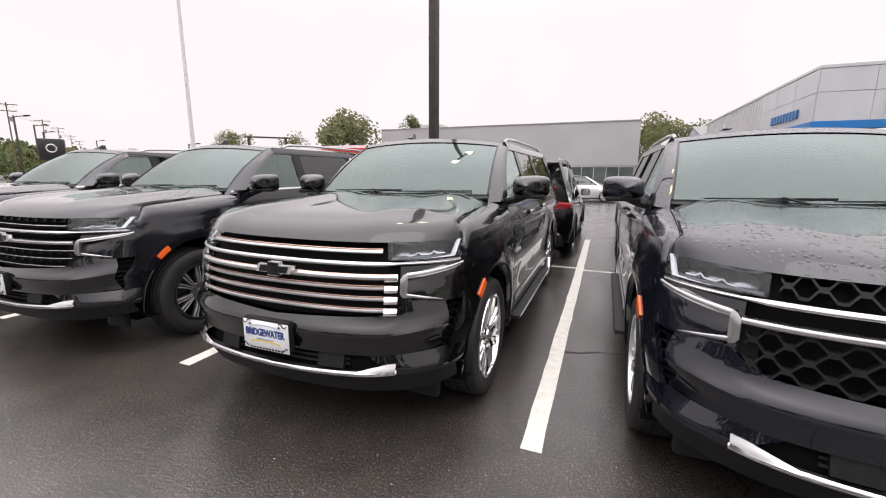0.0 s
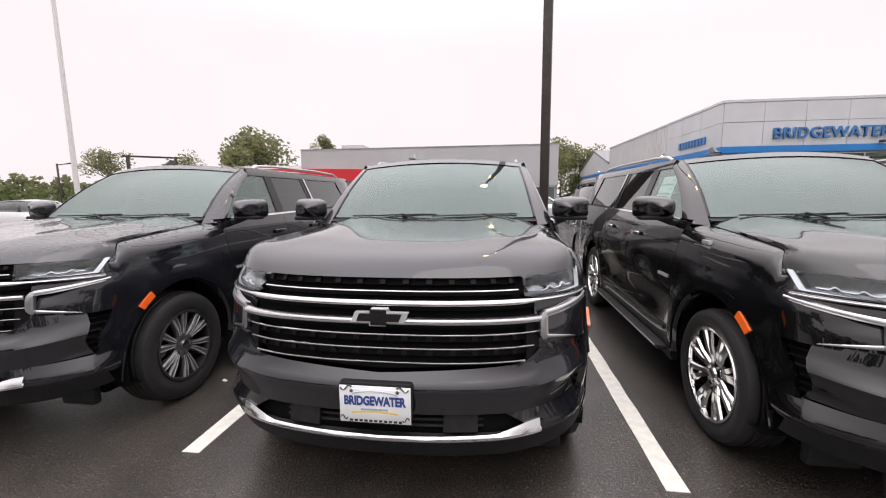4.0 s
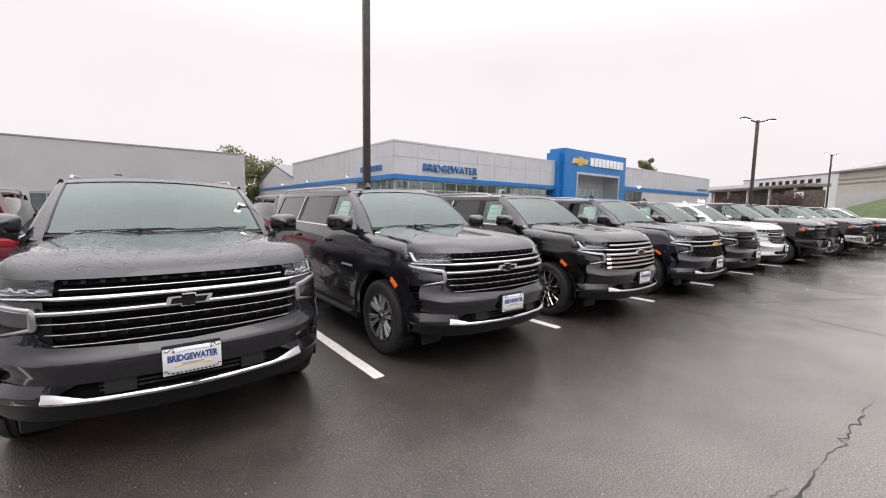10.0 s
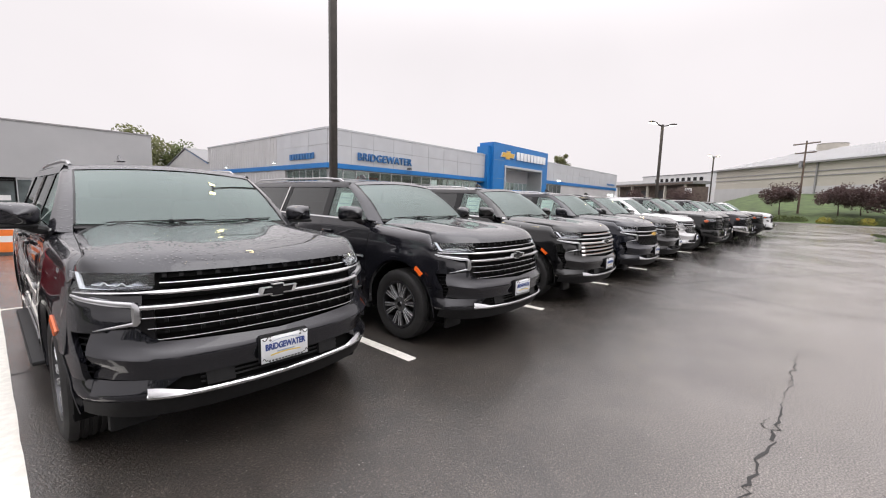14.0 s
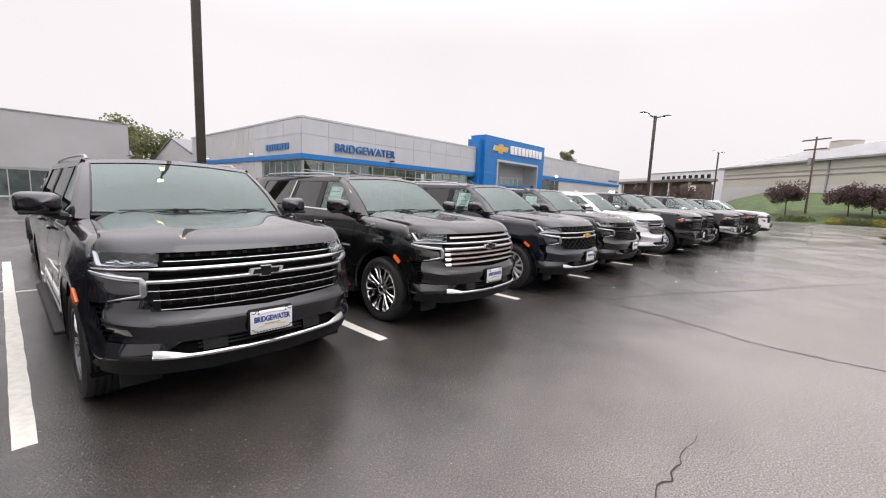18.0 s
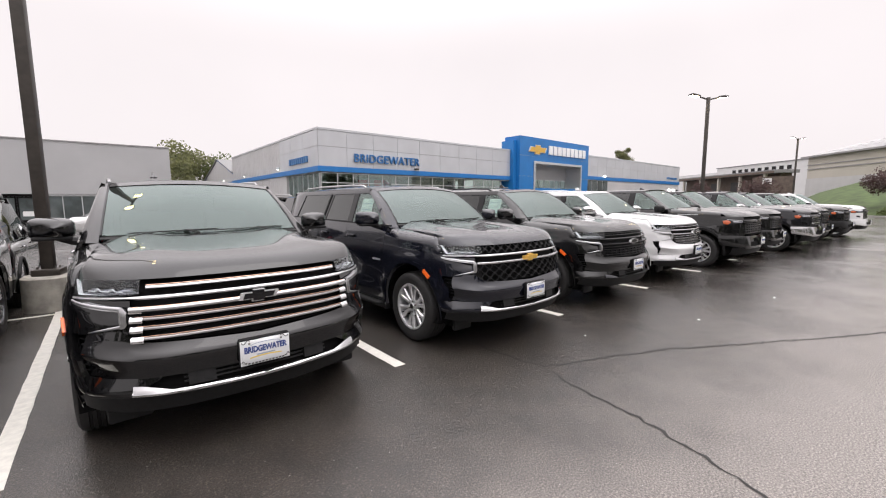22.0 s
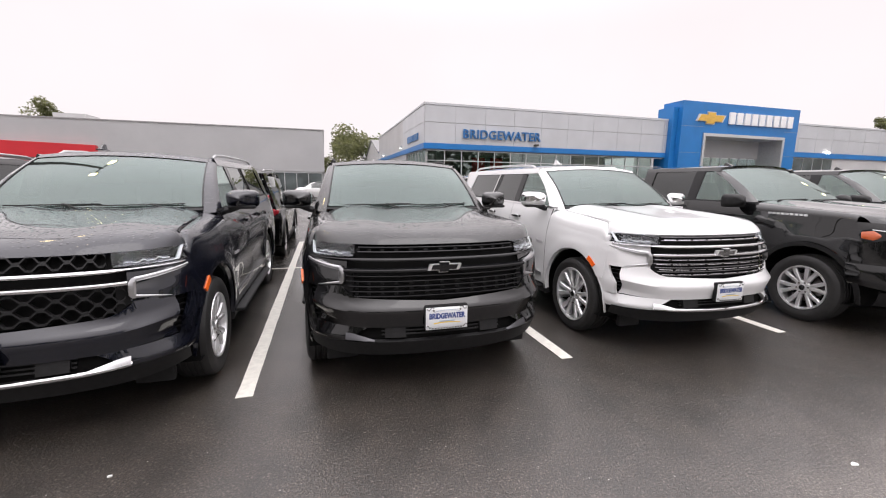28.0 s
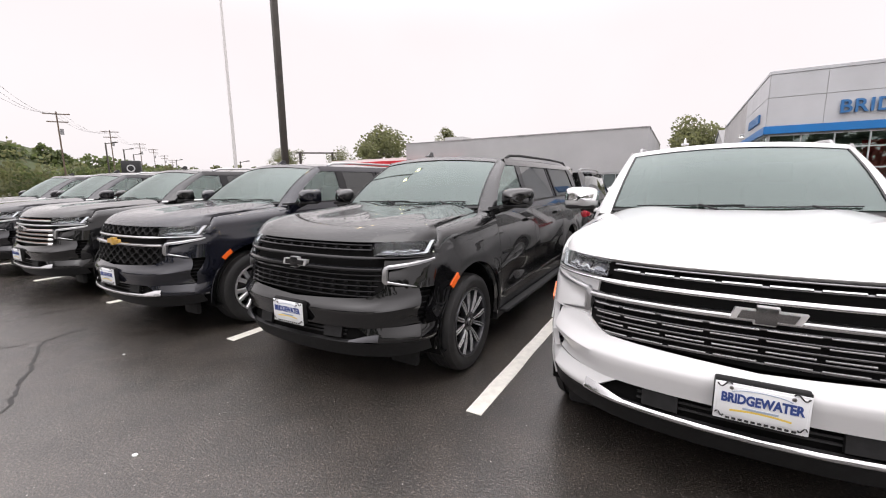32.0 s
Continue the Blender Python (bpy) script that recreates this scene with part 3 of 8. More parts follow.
        u = a[:, None] * (1 - t) + b[:, None] * t
        w = np.full(u.shape, float(out))
        if ridge:
            w = w + ridge(u, np.broadcast_to(zs[:, None], u.shape))
        return slab(self.front(u, np.broadcast_to(zs[:, None], u.shape), w), thick)

    def panel(self, us, zs, out=0.0, thick=0.03):
        """A panel on the nose over stations us and rows of heights zs, each row a number or one height a station."""
        us = np.asarray(us, float)
        z = np.array([np.broadcast_to(np.asarray(r, float), us.shape) for r in zs])
        u = np.broadcast_to(us, z.shape)
        return slab(self.front(u, z, out(u, z) if callable(out) else np.full(z.shape, float(out))), thick)

    def flank(self, ys, zb, zt, thick=0.03, out=0.0, nz=12, lean=None):
        """A panel on the +x flank, over stations ys, between two heights."""
        ys = np.asarray(ys, float)
        t = np.linspace(0, 1, nz)[:, None]
        z = np.asarray(zb, float) * (1 - t) + np.asarray(zt, float) * t
        y = np.broadcast_to(ys, z.shape)
        if lean is not None:
            y = y + lean(z)
        return slab(self.side(y, z, out), thick)

    def arch_z(self, y, low):
        """The lower edge of the flank, cut out round the wheels."""
        z = np.full_like(y, low)
        for yc in (self.ya, self.yr):
            h = self.arch ** 2 - (y - yc) ** 2
            z = np.maximum(z, np.where(h > 0, self.axle + np.sqrt(np.maximum(h, 0)), low))
        return z

    def u_at(self, y, z):
        return float(np.interp(y - self.off(z), self.cy, np.linspace(0, 8, 400)))


PLAN = [(0, 0), (0.30, 0.012), (0.56, 0.06), (0.75, 0.15), (0.88, 0.265), (0.955, 0.40), (0.99, 0.58), (1.005, 0.80), (1.015, 1.10)]
OFF = [(0.26, 0.15), (0.34, 0.075), (0.42, 0.03), (0.47, 0.006), (0.50, 0.010), (0.57, 0.030), (0.680, 0.0), (0.697, 0.004), (0.76, 0.052), (0.98, 0.085), (1.08, 0.115), (1.15, 0.145), (1.3, 0.16)]
WIDE = [(0.20, 0.95), (0.35, 0.982), (0.50, 0.995), (0.62, 1.0), (0.80, 1.006), (0.98, 1.0), (1.08, 0.985), (1.16, 0.965), (1.24, 0.942), (1.32, 0.912), (1.76, 0.762), (1.84, 0.72)]
T_PLAN = [(0, 0), (0.30, 0.008), (0.56, 0.035), (0.75, 0.10), (0.88, 0.20), (0.96, 0.34), (1.0, 0.52), (1.015, 0.76), (1.02, 1.10)]
T_WIDE = [(0.20, 0.93), (0.40, 0.97), (0.60, 1.0), (0.85, 1.005), (1.05, 1.0), (1.20, 0.975), (1.30, 0.95), (1.40, 0.905), (1.80, 0.772), (1.9, 0.72)]
T_OFF = [(0.30, 0.10), (0.42, 0.02), (0.55, 0.0), (0.66, 0.03), (0.80, 0.05), (1.10, 0.07), (1.22, 0.10), (1.3, 0.12)]


# ---------------------------------------------------------------- wheels
def tyre_vf(r=0.405, w=0.28, rim=0.275):
    h = w / 2
    pr = [(rim - 0.01, -h + 0.03), (rim + 0.02, -h + 0.012), (rim + 0.06, -h), (r - 0.045, -h + 0.002), (r - 0.015, -h + 0.02), (r - 0.003, -h + 0.05)]
    for k in range(4):
        c = -h + 0.075 + k * (w - 0.15) / 3
        pr += [(r, c - 0.012), (r - 0.009, c - 0.008), (r - 0.009, c + 0.006), (r + 0.0005, c + 0.010)]
    pr += [(r - 0.003, h - 0.05), (r - 0.015, h - 0.02), (r - 0.045, h - 0.002), (rim + 0.06, h), (rim + 0.02, h - 0.012), (rim - 0.01, h - 0.03)]
    return lathe(pr, 48, "x")


def spoke(a0, a1, r0, r1, w0, w1, x0, x1, depth):
    """One spoke: from angle a0 at radius r0 to angle a1 at r1, facing +x."""
    v = []
    for t in (0, 0.5, 1):
        a, r, w, x = a0 + (a1 - a0) * t, r0 + (r1 - r0) * t, w0 + (w1 - w0) * t, x0 + (x1 - x0) * t + 0.008 * math.sin(math.pi * t)
        c, s = math.cos(a), math.sin(a)
        for dx, dw in ((0, -0.32), (0, 0.32), (-0.012, 0.5), (-depth, 0.42), (-depth, -0.42), (-0.012, -0.5)):
            v.append((x + dx, r * c - dw * w * s, r * s + dw * w * c))
    f = []
    for i in (0, 6):
        for k in range(6):
            f.append((i + k, i + (k + 1) % 6, i + 6 + (k + 1) % 6, i + 6 + k))
    f += [(5, 4, 3, 2, 1, 0), (12, 13, 14, 15, 16, 17)]
    return v, f


WHEELS = {}


def wheel_meshes(style):
    """Meshes of one wheel design, outside towards +x."""
    if style in WHEELS:
        return WHEELS[style]
    big = style in ("crown", "black22", "bright")
    R = 0.285 if big else 0.262
    out = []
    out.append(("tyre", tyre_vf(0.405, 0.275, R), M["tyre"], ""))
    barrel = lathe([(R + 0.006, 0.118), (R + 0.002, 0.128), (R - 0.014, 0.124), (R - 0.022, 0.09), (R - 0.030, 0.02), (R - 0.035, -0.10)], 48, "x")
    rim_m = {"six": M["rim_grey"], "crown": M["chrome"], "silver": M["rim"], "black22": M["rim_dark"], "bright": M["rim"], "twin": M["rim"]}[style]
    out.append(("rim_barrel", barrel, rim_m if style != "six" else M["rim_dark"], ""))
    n = {"six": 6, "crown": 8, "silver": 6, "black22": 6, "bright": 6, "twin": 7}[style]
    for k in range(n):
        a = 2 * math.pi * k / n + math.pi / 2
        d = {"six": 0.21, "crown": 0.15, "silver": 0.23, "black22": 0.25, "bright": 0.22, "twin": 0.17}[style]
        wid = {"six": 0.046, "crown": 0.046, "silver": 0.050, "black22": 0.030, "bright": 0.056, "twin": 0.050}[style]
        h = 0.10 if style in ("crown", "twin") else 0.16
        two = join(spoke(a - h, a - d, 0.060, R - 0.012, 0.040, wid, 0.092, 0.112, 0.045),
                   spoke(a + h, a + d, 0.060, R - 0.012, 0.040, wid, 0.092, 0.112, 0.045))
        out.append(("spoke", two, rim_m, ""))
        if style in ("six", "black22"):
            e = 0.40 * wid / R
            face = join(*[spoke(a + sg * (h + 0.09), a + sg * (d + e), 0.085, R - 0.014, 0.008, 0.012, 0.101, 0.1150, 0.006) for sg in (-1, 1)],
                        *[spoke(a + sg * (h - 0.07), a + sg * (d - e), 0.085, R - 0.014, 0.006, 0.009, 0.101, 0.1150, 0.006) for sg in (-1, 1)])
            out.append(("spoke_edge", face, M["rim"], "bright machined edge"))
    hub = lathe([(0.082, 0.05), (0.085, 0.085), (0.070, 0.096), (0.040, 0.098), (0.036, 0.108), (0.0, 0.110)], 24, "x")
    out.append(("hub", hub, rim_m, ""))
    for k in range(6):
        out.append(("lug_nut", moved(lathe([(0.011, 0.09), (0.011, 0.104), (0.0, 0.107)], 6, "x"), 0, 0.062 * math.cos(2 * math.pi * (k + 0.5) / 6), 0.062 * math.sin(2 * math.pi * (k + 0.5) / 6)), M["rust"], ""))
    out.append(("centre_cap", lathe([(0.034, 0.106), (0.030, 0.113), (0.0, 0.114)], 20, "x"), M["gunmetal"], ""))
    disc = lathe([(0.08, 0.0), (0.08, 0.03), (0.175, 0.03), (0.175, 0.005), (0.08, 0.0)], 32, "x")
    out.append(("brake_disc", disc, M["disc"], ""))
    cal = moved(box(0.0, 0.05, -0.17, -0.08, -0.09, 0.09, 0.01), 0, 0, 0)
    out.append(("brake_caliper", cal, M["gunmetal"], ""))
    back_plate = lathe([(R - 0.036, -0.09), (0.0, -0.09)], 24, "x")
    out.append(("inner_plate", back_plate, M["deep"], ""))
    obs = []
    for name, vf, m, lab in out:
        me = bpy.data.meshes.new(style + "_" + name)
        me.from_pydata([tuple(p) for p in vf[0]], [], vf[1])
        me.shade_smooth()
        me.set_sharp_from_angle(angle=radians(35))
        me.materials.append(m)
        obs.append((name, me, lab))
    WHEELS[style] = obs
    return obs


def wheel(car, style, x, y, side, r=0.405, steer=0.0):
    w = new("wheel")
    w.parent = car
    w.matrix_basis = pose(x, y, r, random.uniform(0, 60), 0, steer if side > 0 else 180 + steer)
    for name, me, lab in wheel_meshes(style):
        o = new(name, me)
        o.parent = w
        if lab:
            o["label"] = lab
    return w


# ---------------------------------------------------------------- dealer plate
def plate(car, x, y, z, tilt=0.0):
    """A dealer's plate in a black holder; x, z its middle."""
    holder = part("plate_holder", box(x - 0.158, x + 0.158, y + 0.004, y + 0.045, z - 0.080, z + 0.092, 0.008), M["black_plastic"], car)
    surround = part("plate_frame", box(x - 0.156, x + 0.156, y - 0.002, y + 0.004, z - 0.084, z + 0.080, 0.003), M["plate"], holder, "white plate frame with dark scrolls")
    p = part("dealer_plate", box(x - 0.146, x + 0.146, y - 0.006, y + 0.003, z - 0.064, z + 0.070, 0.003), M["plate"], holder, "white dealer plate with blue lettering")
    if "plate_word" not in bpy.data.meshes:
        bpy.data.objects.remove(words("BRIDGEWATER", 0.050, 0.001, "plate_word", M["plate_blue"], None, Matrix(), 0.97, 0.0020))
    w = new("plate_word", bpy.data.meshes["plate_word"])
    w.parent = p
    w.matrix_basis = pose(x, y - 0.0075, z + 0.016, 90, 0, 0) @ Matrix.Diagonal((0.80, 1.10, 1, 1))
    part("plate_line", box(x - 0.058, x + 0.058, y - 0.0085, y - 0.0065, z - 0.024, z - 0.016), M["plate_grey"], p)
    part("plate_stripe", slab(np.array([[(x + q, y - 0.0068, z - 0.046 + 0.012 * math.cos(q * 12) + dz) for q in np.linspace(-0.10, 0.10, 9)] for dz in (0, 0.008)]), 0.001), M["plate_yellow"], p)
    arc = [(x + 0.10 * math.cos(q), y - 0.0065, z + 0.040 + 0.020 * math.sin(q)) for q in np.linspace(0.25, math.pi - 0.25, 9)]
    part("plate_arc", tube(arc, 0.002, 5), M["plate_grey"], p)
    for k in range(11):
        bx = x - 0.112 + k * 0.0215
        part("frame_print", box(bx, bx + 0.014, y - 0.004, y - 0.002, z - 0.079, z - 0.070), M["sign_black"], surround, smooth=False)
    for dx in (-1, 1):
        part("scroll", tube([(x + dx * (0.148 - 0.05 * q), y - 0.0065, z + 0.073 - 0.012 * math.sin(q * 6)) for q in np.linspace(0, 1, 7)], 0.003, 5), M["sign_black"], surround)
        part("scroll", tube([(x + dx * (0.15 - 0.03 * q), y - 0.0065, z - 0.060 + 0.010 * math.sin(q * 6)) for q in np.linspace(0, 1, 7)], 0.0025, 5), M["sign_black"], surround)
        part("screw", moved(lathe([(0.008, 0.0), (0.006, -0.005), (0, -0.006)], 8, "y"), x + dx * 0.10, y - 0.006, z + 0.060), M["rust"], holder)
    return holder


def emblem(name, x, y, z, w, material, frame_material, car, tilt=0.0):
    """A plain cross-bar emblem with slanted ends and a bright rim."""
    def shape(s, d, e):
        a, b = 0.5 * w * s, 0.090 * w * s
        bar = [(-a, -b), (-a * 0.28 - 0.02 * w, -b), (-a * 0.34, -b * 1.75), (a * 0.26, -b * 1.75), (a * 0.30, -b), (a * 0.92, -b), (a * 1.08, b), (a * 0.36, b), (a * 0.34, b * 1.75), (-a * 0.26, b * 1.75), (-a * 0.24, b), (-a * 0.86, b)]
        v = [(x + q[0], y - d, z + q[1]) for q in bar] + [(x + q[0], y + e, z + q[1]) for q in bar]
        k = len(bar)
        f = [tuple(range(k)), tuple(range(2 * k - 1, k - 1, -1))] + [(i, k + i, k + (i + 1) % k, (i + 1) % k) for i in range(k)]
        return v, f
    r = part(name, shape(1.0, 0.008, 0.02), frame_material, car, "cross-bar emblem", smooth=False)
    part("emblem_face", shape(0.80, 0.012, 0.0), material, r, smooth=False)
    b2 = 0.090 * w * 1.6
    part("emblem_middle", box(x - w * 0.150, x + w * 0.150, y - 0.0125, y + 0.01, z - b2, z + b2, 0.003), material, r)
    return r


# ---------------------------------------------------------------- big family SUV
def suv(x, y, paint, style, wheels, long=False, label="", rz=0.0):
    """A full-size SUV whose nose is at (x, y), facing -y. style: lt, crown, base, sport or premier."""
    wb, length = (3.41, 5.68) if long else (3.07, 5.30)
    S = Shape(PLAN, OFF, WIDE, 0.99, wb, length, 0.505)
    P = M[paint]
    car = tagged(empty("parked_suv", x, y, 0, rz), label, "car", "suvs in the front row")
    chrome = {"sport": M["gloss_black"]}.get(style, M["bar_chrome"])
    bright = style != "sport"

    # hood, clamshell with a bluff front and two raised shoulders
    us, ts = np.linspace(-5.05, 5.05, 45), np.concatenate([np.linspace(0, 0.12, 8), np.linspace(0.16, 1, 14)])
    a = S.front(us, np.full_like(us, 1.150))
    g = np.zeros((len(ts), len(us), 3))
    for i, t in enumerate(ts):
        f = us / 5.05
        ex, ey = f * 0.80, 1.44 + 0.085 * f ** 2
        px, py = a[:, 0] * (1 - t) + ex * t, a[:, 1] * (1 - t) + ey * t
        px = np.sign(f) * np.minimum(np.abs(px), 0.925 - 0.045 * min(1, t / 0.07) - 0.075 * t ** 0.8)
        d = py - a[:, 1]
        rise = 0.085 - 0.058 * np.abs(f) ** 3
        z = 1.150 + 0.105 * (1 - np.exp(-d / rise)) + 0.085 * np.minimum(d / 1.25, 1)
        z += 0.020 * np.exp(-((np.abs(px) - 0.52) / 0.16) ** 2) * min(1, d.max() / 0.3) - 0.006 * (1 - np.abs(f)) * 0
        z -= 0.026 * np.clip((np.abs(f) - 0.78) / 0.22, 0, 1) ** 2
        g[i] = np.stack([px, py, z], -1)
    hood_edge_y, hood_edge_z, hood_edge_x = g[:, -1, 1], g[:, -1, 2], g[:, -1, 0]
    part("hood", slab(g, 0.025), P, car)

    # flank panels, both sides
    low = 0.335
    door1, door2 = 1.55, 2.62
    door3 = 3.86 if long else 3.52
    def cols(y0, y1, n):
        ys = np.linspace(y0, y1, n).tolist()
        for yc in (S.ya, S.yr):
            ys += [yc - S.arch * math.cos(q) for q in np.linspace(0.02, math.pi - 0.02, 22)]
            ys += [yc - S.arch - 0.004, yc + S.arch + 0.004]
        return np.array(sorted(q for q in ys if y0 <= q <= y1))
    def belt(q):
        return 1.315 + 0.012 * (np.asarray(q) - 1.5)
    fy = cols(0.50, door1 - 0.006, 16)
    fy[0] = 0.50
    ftop = np.interp(fy, hood_edge_y, hood_edge_z) - 0.010
    fbot = S.arch_z(fy, low)
    fbot = np.where(fy < S.ya - S.arch * 0.8, np.maximum(fbot, 0.70), fbot)
    fdrop = np.interp(fy, (0.5, 0.62, 1.0, 1.55), (0.05, 0.12, 0.13, 0.11))
    s0, s3 = S.side(fy, ftop - fdrop), np.stack([np.interp(fy, hood_edge_y, hood_edge_x) + 0.003, fy, ftop + 0.006], -1)
    fz = np.linspace(0, 1, 13)[:, None]
    fside = S.side(np.broadcast_to(fy, (13, len(fy))), fbot * (1 - fz) + (ftop - fdrop) * fz)
    round_ = [s0 + (s3 - s0) * [1 - math.cos(q), 0, math.sin(q)] for q in np.linspace(0, math.pi / 2, 7)[1:]]
    fender = slab(np.concatenate([fside, np.array(round_)]), 0.025)
    d1 = cols(door1, door2 - 0.006, 12)
    d2 = cols(door2, door3 - 0.006, 14)
    qy = cols(door3, length, 18)
    panels = [("front_fender", fender)]
    panels.append(("front_door", S.flank(d1, S.arch_z(d1, low + 0.05), belt(d1), 0.03, nz=14)))
    panels.append(("rear_door", S.flank(d2, S.arch_z(d2, low + 0.05), belt(d2), 0.03, nz=14)))
    panels.append(("quarter_panel", S.flank(qy, S.arch_z(qy, low + 0.03), belt(qy), 0.03, nz=14)))
    sy = np.linspace(S.ya + S.arch + 0.02, S.yr - S.arch - 0.02, 14)
    panels.append(("sill", S.flank(sy, np.full_like(sy, 0.27), np.full_like(sy, low + 0.045), 0.05, nz=4)))
    wb_top = 1.738
    # windscreen sheet, and the front pillar between its edge and the door window
    f = np.linspace(-1, 1, 15)
    gw = []
    for t in np.linspace(0, 1, 9):
        bx, by, bz = f * 0.80, 1.455 + 0.085 * f ** 2, np.full_like(f, 1.345)
        tx, ty, tz = f * 0.705, 2.13 + 0.10 * f ** 2, 1.838 - 0.043 * f ** 2
        gw.append(np.stack([bx * (1 - t) + tx * t, by * (1 - t) + ty * t - 0.035 * math.sin(math.pi * t), bz * (1 - t) + tz * t + 0.018 * math.sin(math.pi * t)], -1))
    gb = np.array(gw)
    ea = gb[:, -1]
    ea = np.vstack([ea[0] - 0.9 * (ea[1] - ea[0]), ea])
    eb = S.side(ea[:, 1] + np.linspace(0.135, 0.12, 10), np.minimum(ea[:, 2], 1.80))
    em = 0.5 * (ea + eb) + np.array([0.012, -0.012, 0.004])
    em2 = 0.25 * ea + 0.75 * eb + np.array([0.010, -0.006, 0.003])
    ap = lambda q: np.clip(np.interp(np.asarray(q), eb[:, 1], eb[:, 2]), 1.30, wb_top)
    roof_end = length - 0.12
    # front pillar and roof rail of the side frame
    pillar = slab(np.stack([eb, em2, em, ea]), 0.03)
    panels.append(("front_pillar", pillar))
    ry = np.linspace(2.24, roof_end, 12)
    panels.append(("roof_side", S.flank(ry, np.full_like(ry, wb_top - 0.005), np.full_like(ry, 1.803), 0.04, nz=4)))
    dy = np.linspace(length - 0.62, length - 0.02, 6)
    panels.append(("rear_pillar", S.flank(dy, belt(dy), np.full_like(dy, wb_top), 0.03, nz=6, lean=lambda z: -(z - 1.33) * 0.42)))
    for nm, vf in panels:
        mm = M["black_plastic"] if nm == "sill" else P
        part(nm, vf, mm, car)
        part(nm, flip_x(vf), mm, car)
    # side glass
    w1 = np.linspace(float(np.interp(1.34, eb[:, 2], eb[:, 1])) - 0.01, 2.52, 16)
    win1 = S.flank(w1, belt(w1) + 0.012, np.maximum(ap(w1) + 0.004, belt(w1) + 0.016), 0.006, -0.010, nz=6)
    w2 = np.linspace(2.66, door3 - 0.10, 8)
    win2 = S.flank(w2, belt(w2) + 0.012, np.full_like(w2, wb_top - 0.01), 0.006, -0.010, nz=6)
    w3 = np.linspace(door3 + 0.02, length - 0.66, 8)
    win3 = S.flank(w3, belt(w3) + 0.012, np.full_like(w3, wb_top - 0.01), 0.006, -0.010, nz=6, lean=lambda z: -(z - 1.33) * 0.30)
    bp_ = np.linspace(2.52, 2.66, 4)
    bpil = S.flank(bp_, belt(bp_), np.full_like(bp_, wb_top), 0.02, -0.004, nz=6)
    cp_ = np.linspace(door3 - 0.10, door3 + 0.05, 4)
    cpil = S.flank(cp_, belt(cp_), np.full_like(cp_, wb_top), 0.02, -0.004, nz=6, lean=lambda z: -(z - 1.33) * 0.22)
    slash_y = np.linspace(door3 - 0.02, door3 + 0.015, 2)
    slash = S.flank(slash_y, belt(slash_y), np.full_like(slash_y, wb_top), 0.012, 0.006, nz=6, lean=lambda z: -(z - 1.33) * 0.22)
    bl = np.linspace(1.46, door3, 16)
    beltline = S.flank(bl, belt(bl) - 0.006, belt(bl) + 0.012, 0.012, 0.006, nz=2)
    br = np.linspace(door3, length - 0.5, 6)
    beltrear = S.flank(br, belt(br) - 0.006, belt(br) + 0.012, 0.012, 0.004, nz=2)
    trim = M["chrome"] if style in ("lt", "crown", "premier") else M["black_plastic"]
    for fx in (lambda q: q, flip_x):
        wn1 = part("front_window", fx(win1), M["door_glass"], car)
        part("rear_window", fx(win2), M["tint_glass"], car, "dark privacy glass")
        part("quarter_window", fx(win3), M["tint_glass"], car, "dark privacy glass")
        part("centre_pillar", fx(bpil), M["gloss_black"], car)
        part("rear_door_pillar", fx(cpil), M["gloss_black"], car)
        part("belt_trim", fx(beltline), trim, car)
        part("belt_trim", fx(beltrear), M["black_plastic"], car)
        part("pillar_trim", fx(slash), trim, car)
        # mirror
        mx = S.side(1.74, 1.33)[0]
        mir = part("mirror", fx(mirror_vf(mx, 1.0)), P, car)
        part("mirror_arm", fx(join(tube([(mx - 0.02, 1.71, 1.285), (mx + 0.06, 1.72, 1.305), (mx + 0.13, 1.735, 1.335)], 0.032, 8))), M["black_plastic"], mir)
        part("mirror_skirt", fx(box(mx + 0.045, mx + 0.29, 1.675, 1.775, 1.312, 1.345, 0.014)), M["black_plastic"], mir)
        part("mirror_glass", fx(box(mx + 0.06, mx + 0.26, 1.778, 1.783, 1.352, 1.460)), M["chrome"], mir)
        if style == "premier":
            part("mirror_cap", fx(moved(mirror_vf(mx, 1.015, 0.35), 0, -0.003, 0.004)), M["chrome"], mir, "chrome cap")
        # door handles
        for hy in (door2 - 0.20, door3 - 0.24):
            p0 = S.side(hy, 1.15)
            hd = part("door_handle", fx(box(p0[0] + 0.012, p0[0] + 0.040, hy - 0.11, hy + 0.09, 1.135, 1.170, 0.012)), trim if style in ("crown", "premier") else P, car)
            # flat near-black plate painting the shade behind the handle
            part("handle_shade", fx(box(p0[0] - 0.004, p0[0] + 0.004, hy - 0.12, hy + 0.07, 1.105, 1.165, 0.004)), M["deep"], hd)
        # seams between panels
        for sy_ in (door1, door2, door3):
            zs = np.linspace(low + 0.06, 1.30, 10)
            q = S.side(np.full_like(zs, sy_ - 0.003), zs, -0.004)
            part("door_seam", fx(tube(q.tolist(), 0.005, 4)), M["deep"], car)
        # running board
        part("running_board", fx(join(box(0.86, 1.075, S.ya + S.arch + 0.08, S.yr - S.arch - 0.05, 0.325, 0.362, 0.014))), M["black_plastic"], car)
        part("board_trim", fx(box(1.072, 1.080, S.ya + S.arch + 0.12, S.yr - S.arch - 0.08, 0.338, 0.352, 0.003)), M["satin"] if style in ("crown", "premier") else M["black_plastic"], car)
        # side moulding low on the doors
        my = np.linspace(S.ya + S.arch + 0.12, S.yr - S.arch - 0.10, 10)
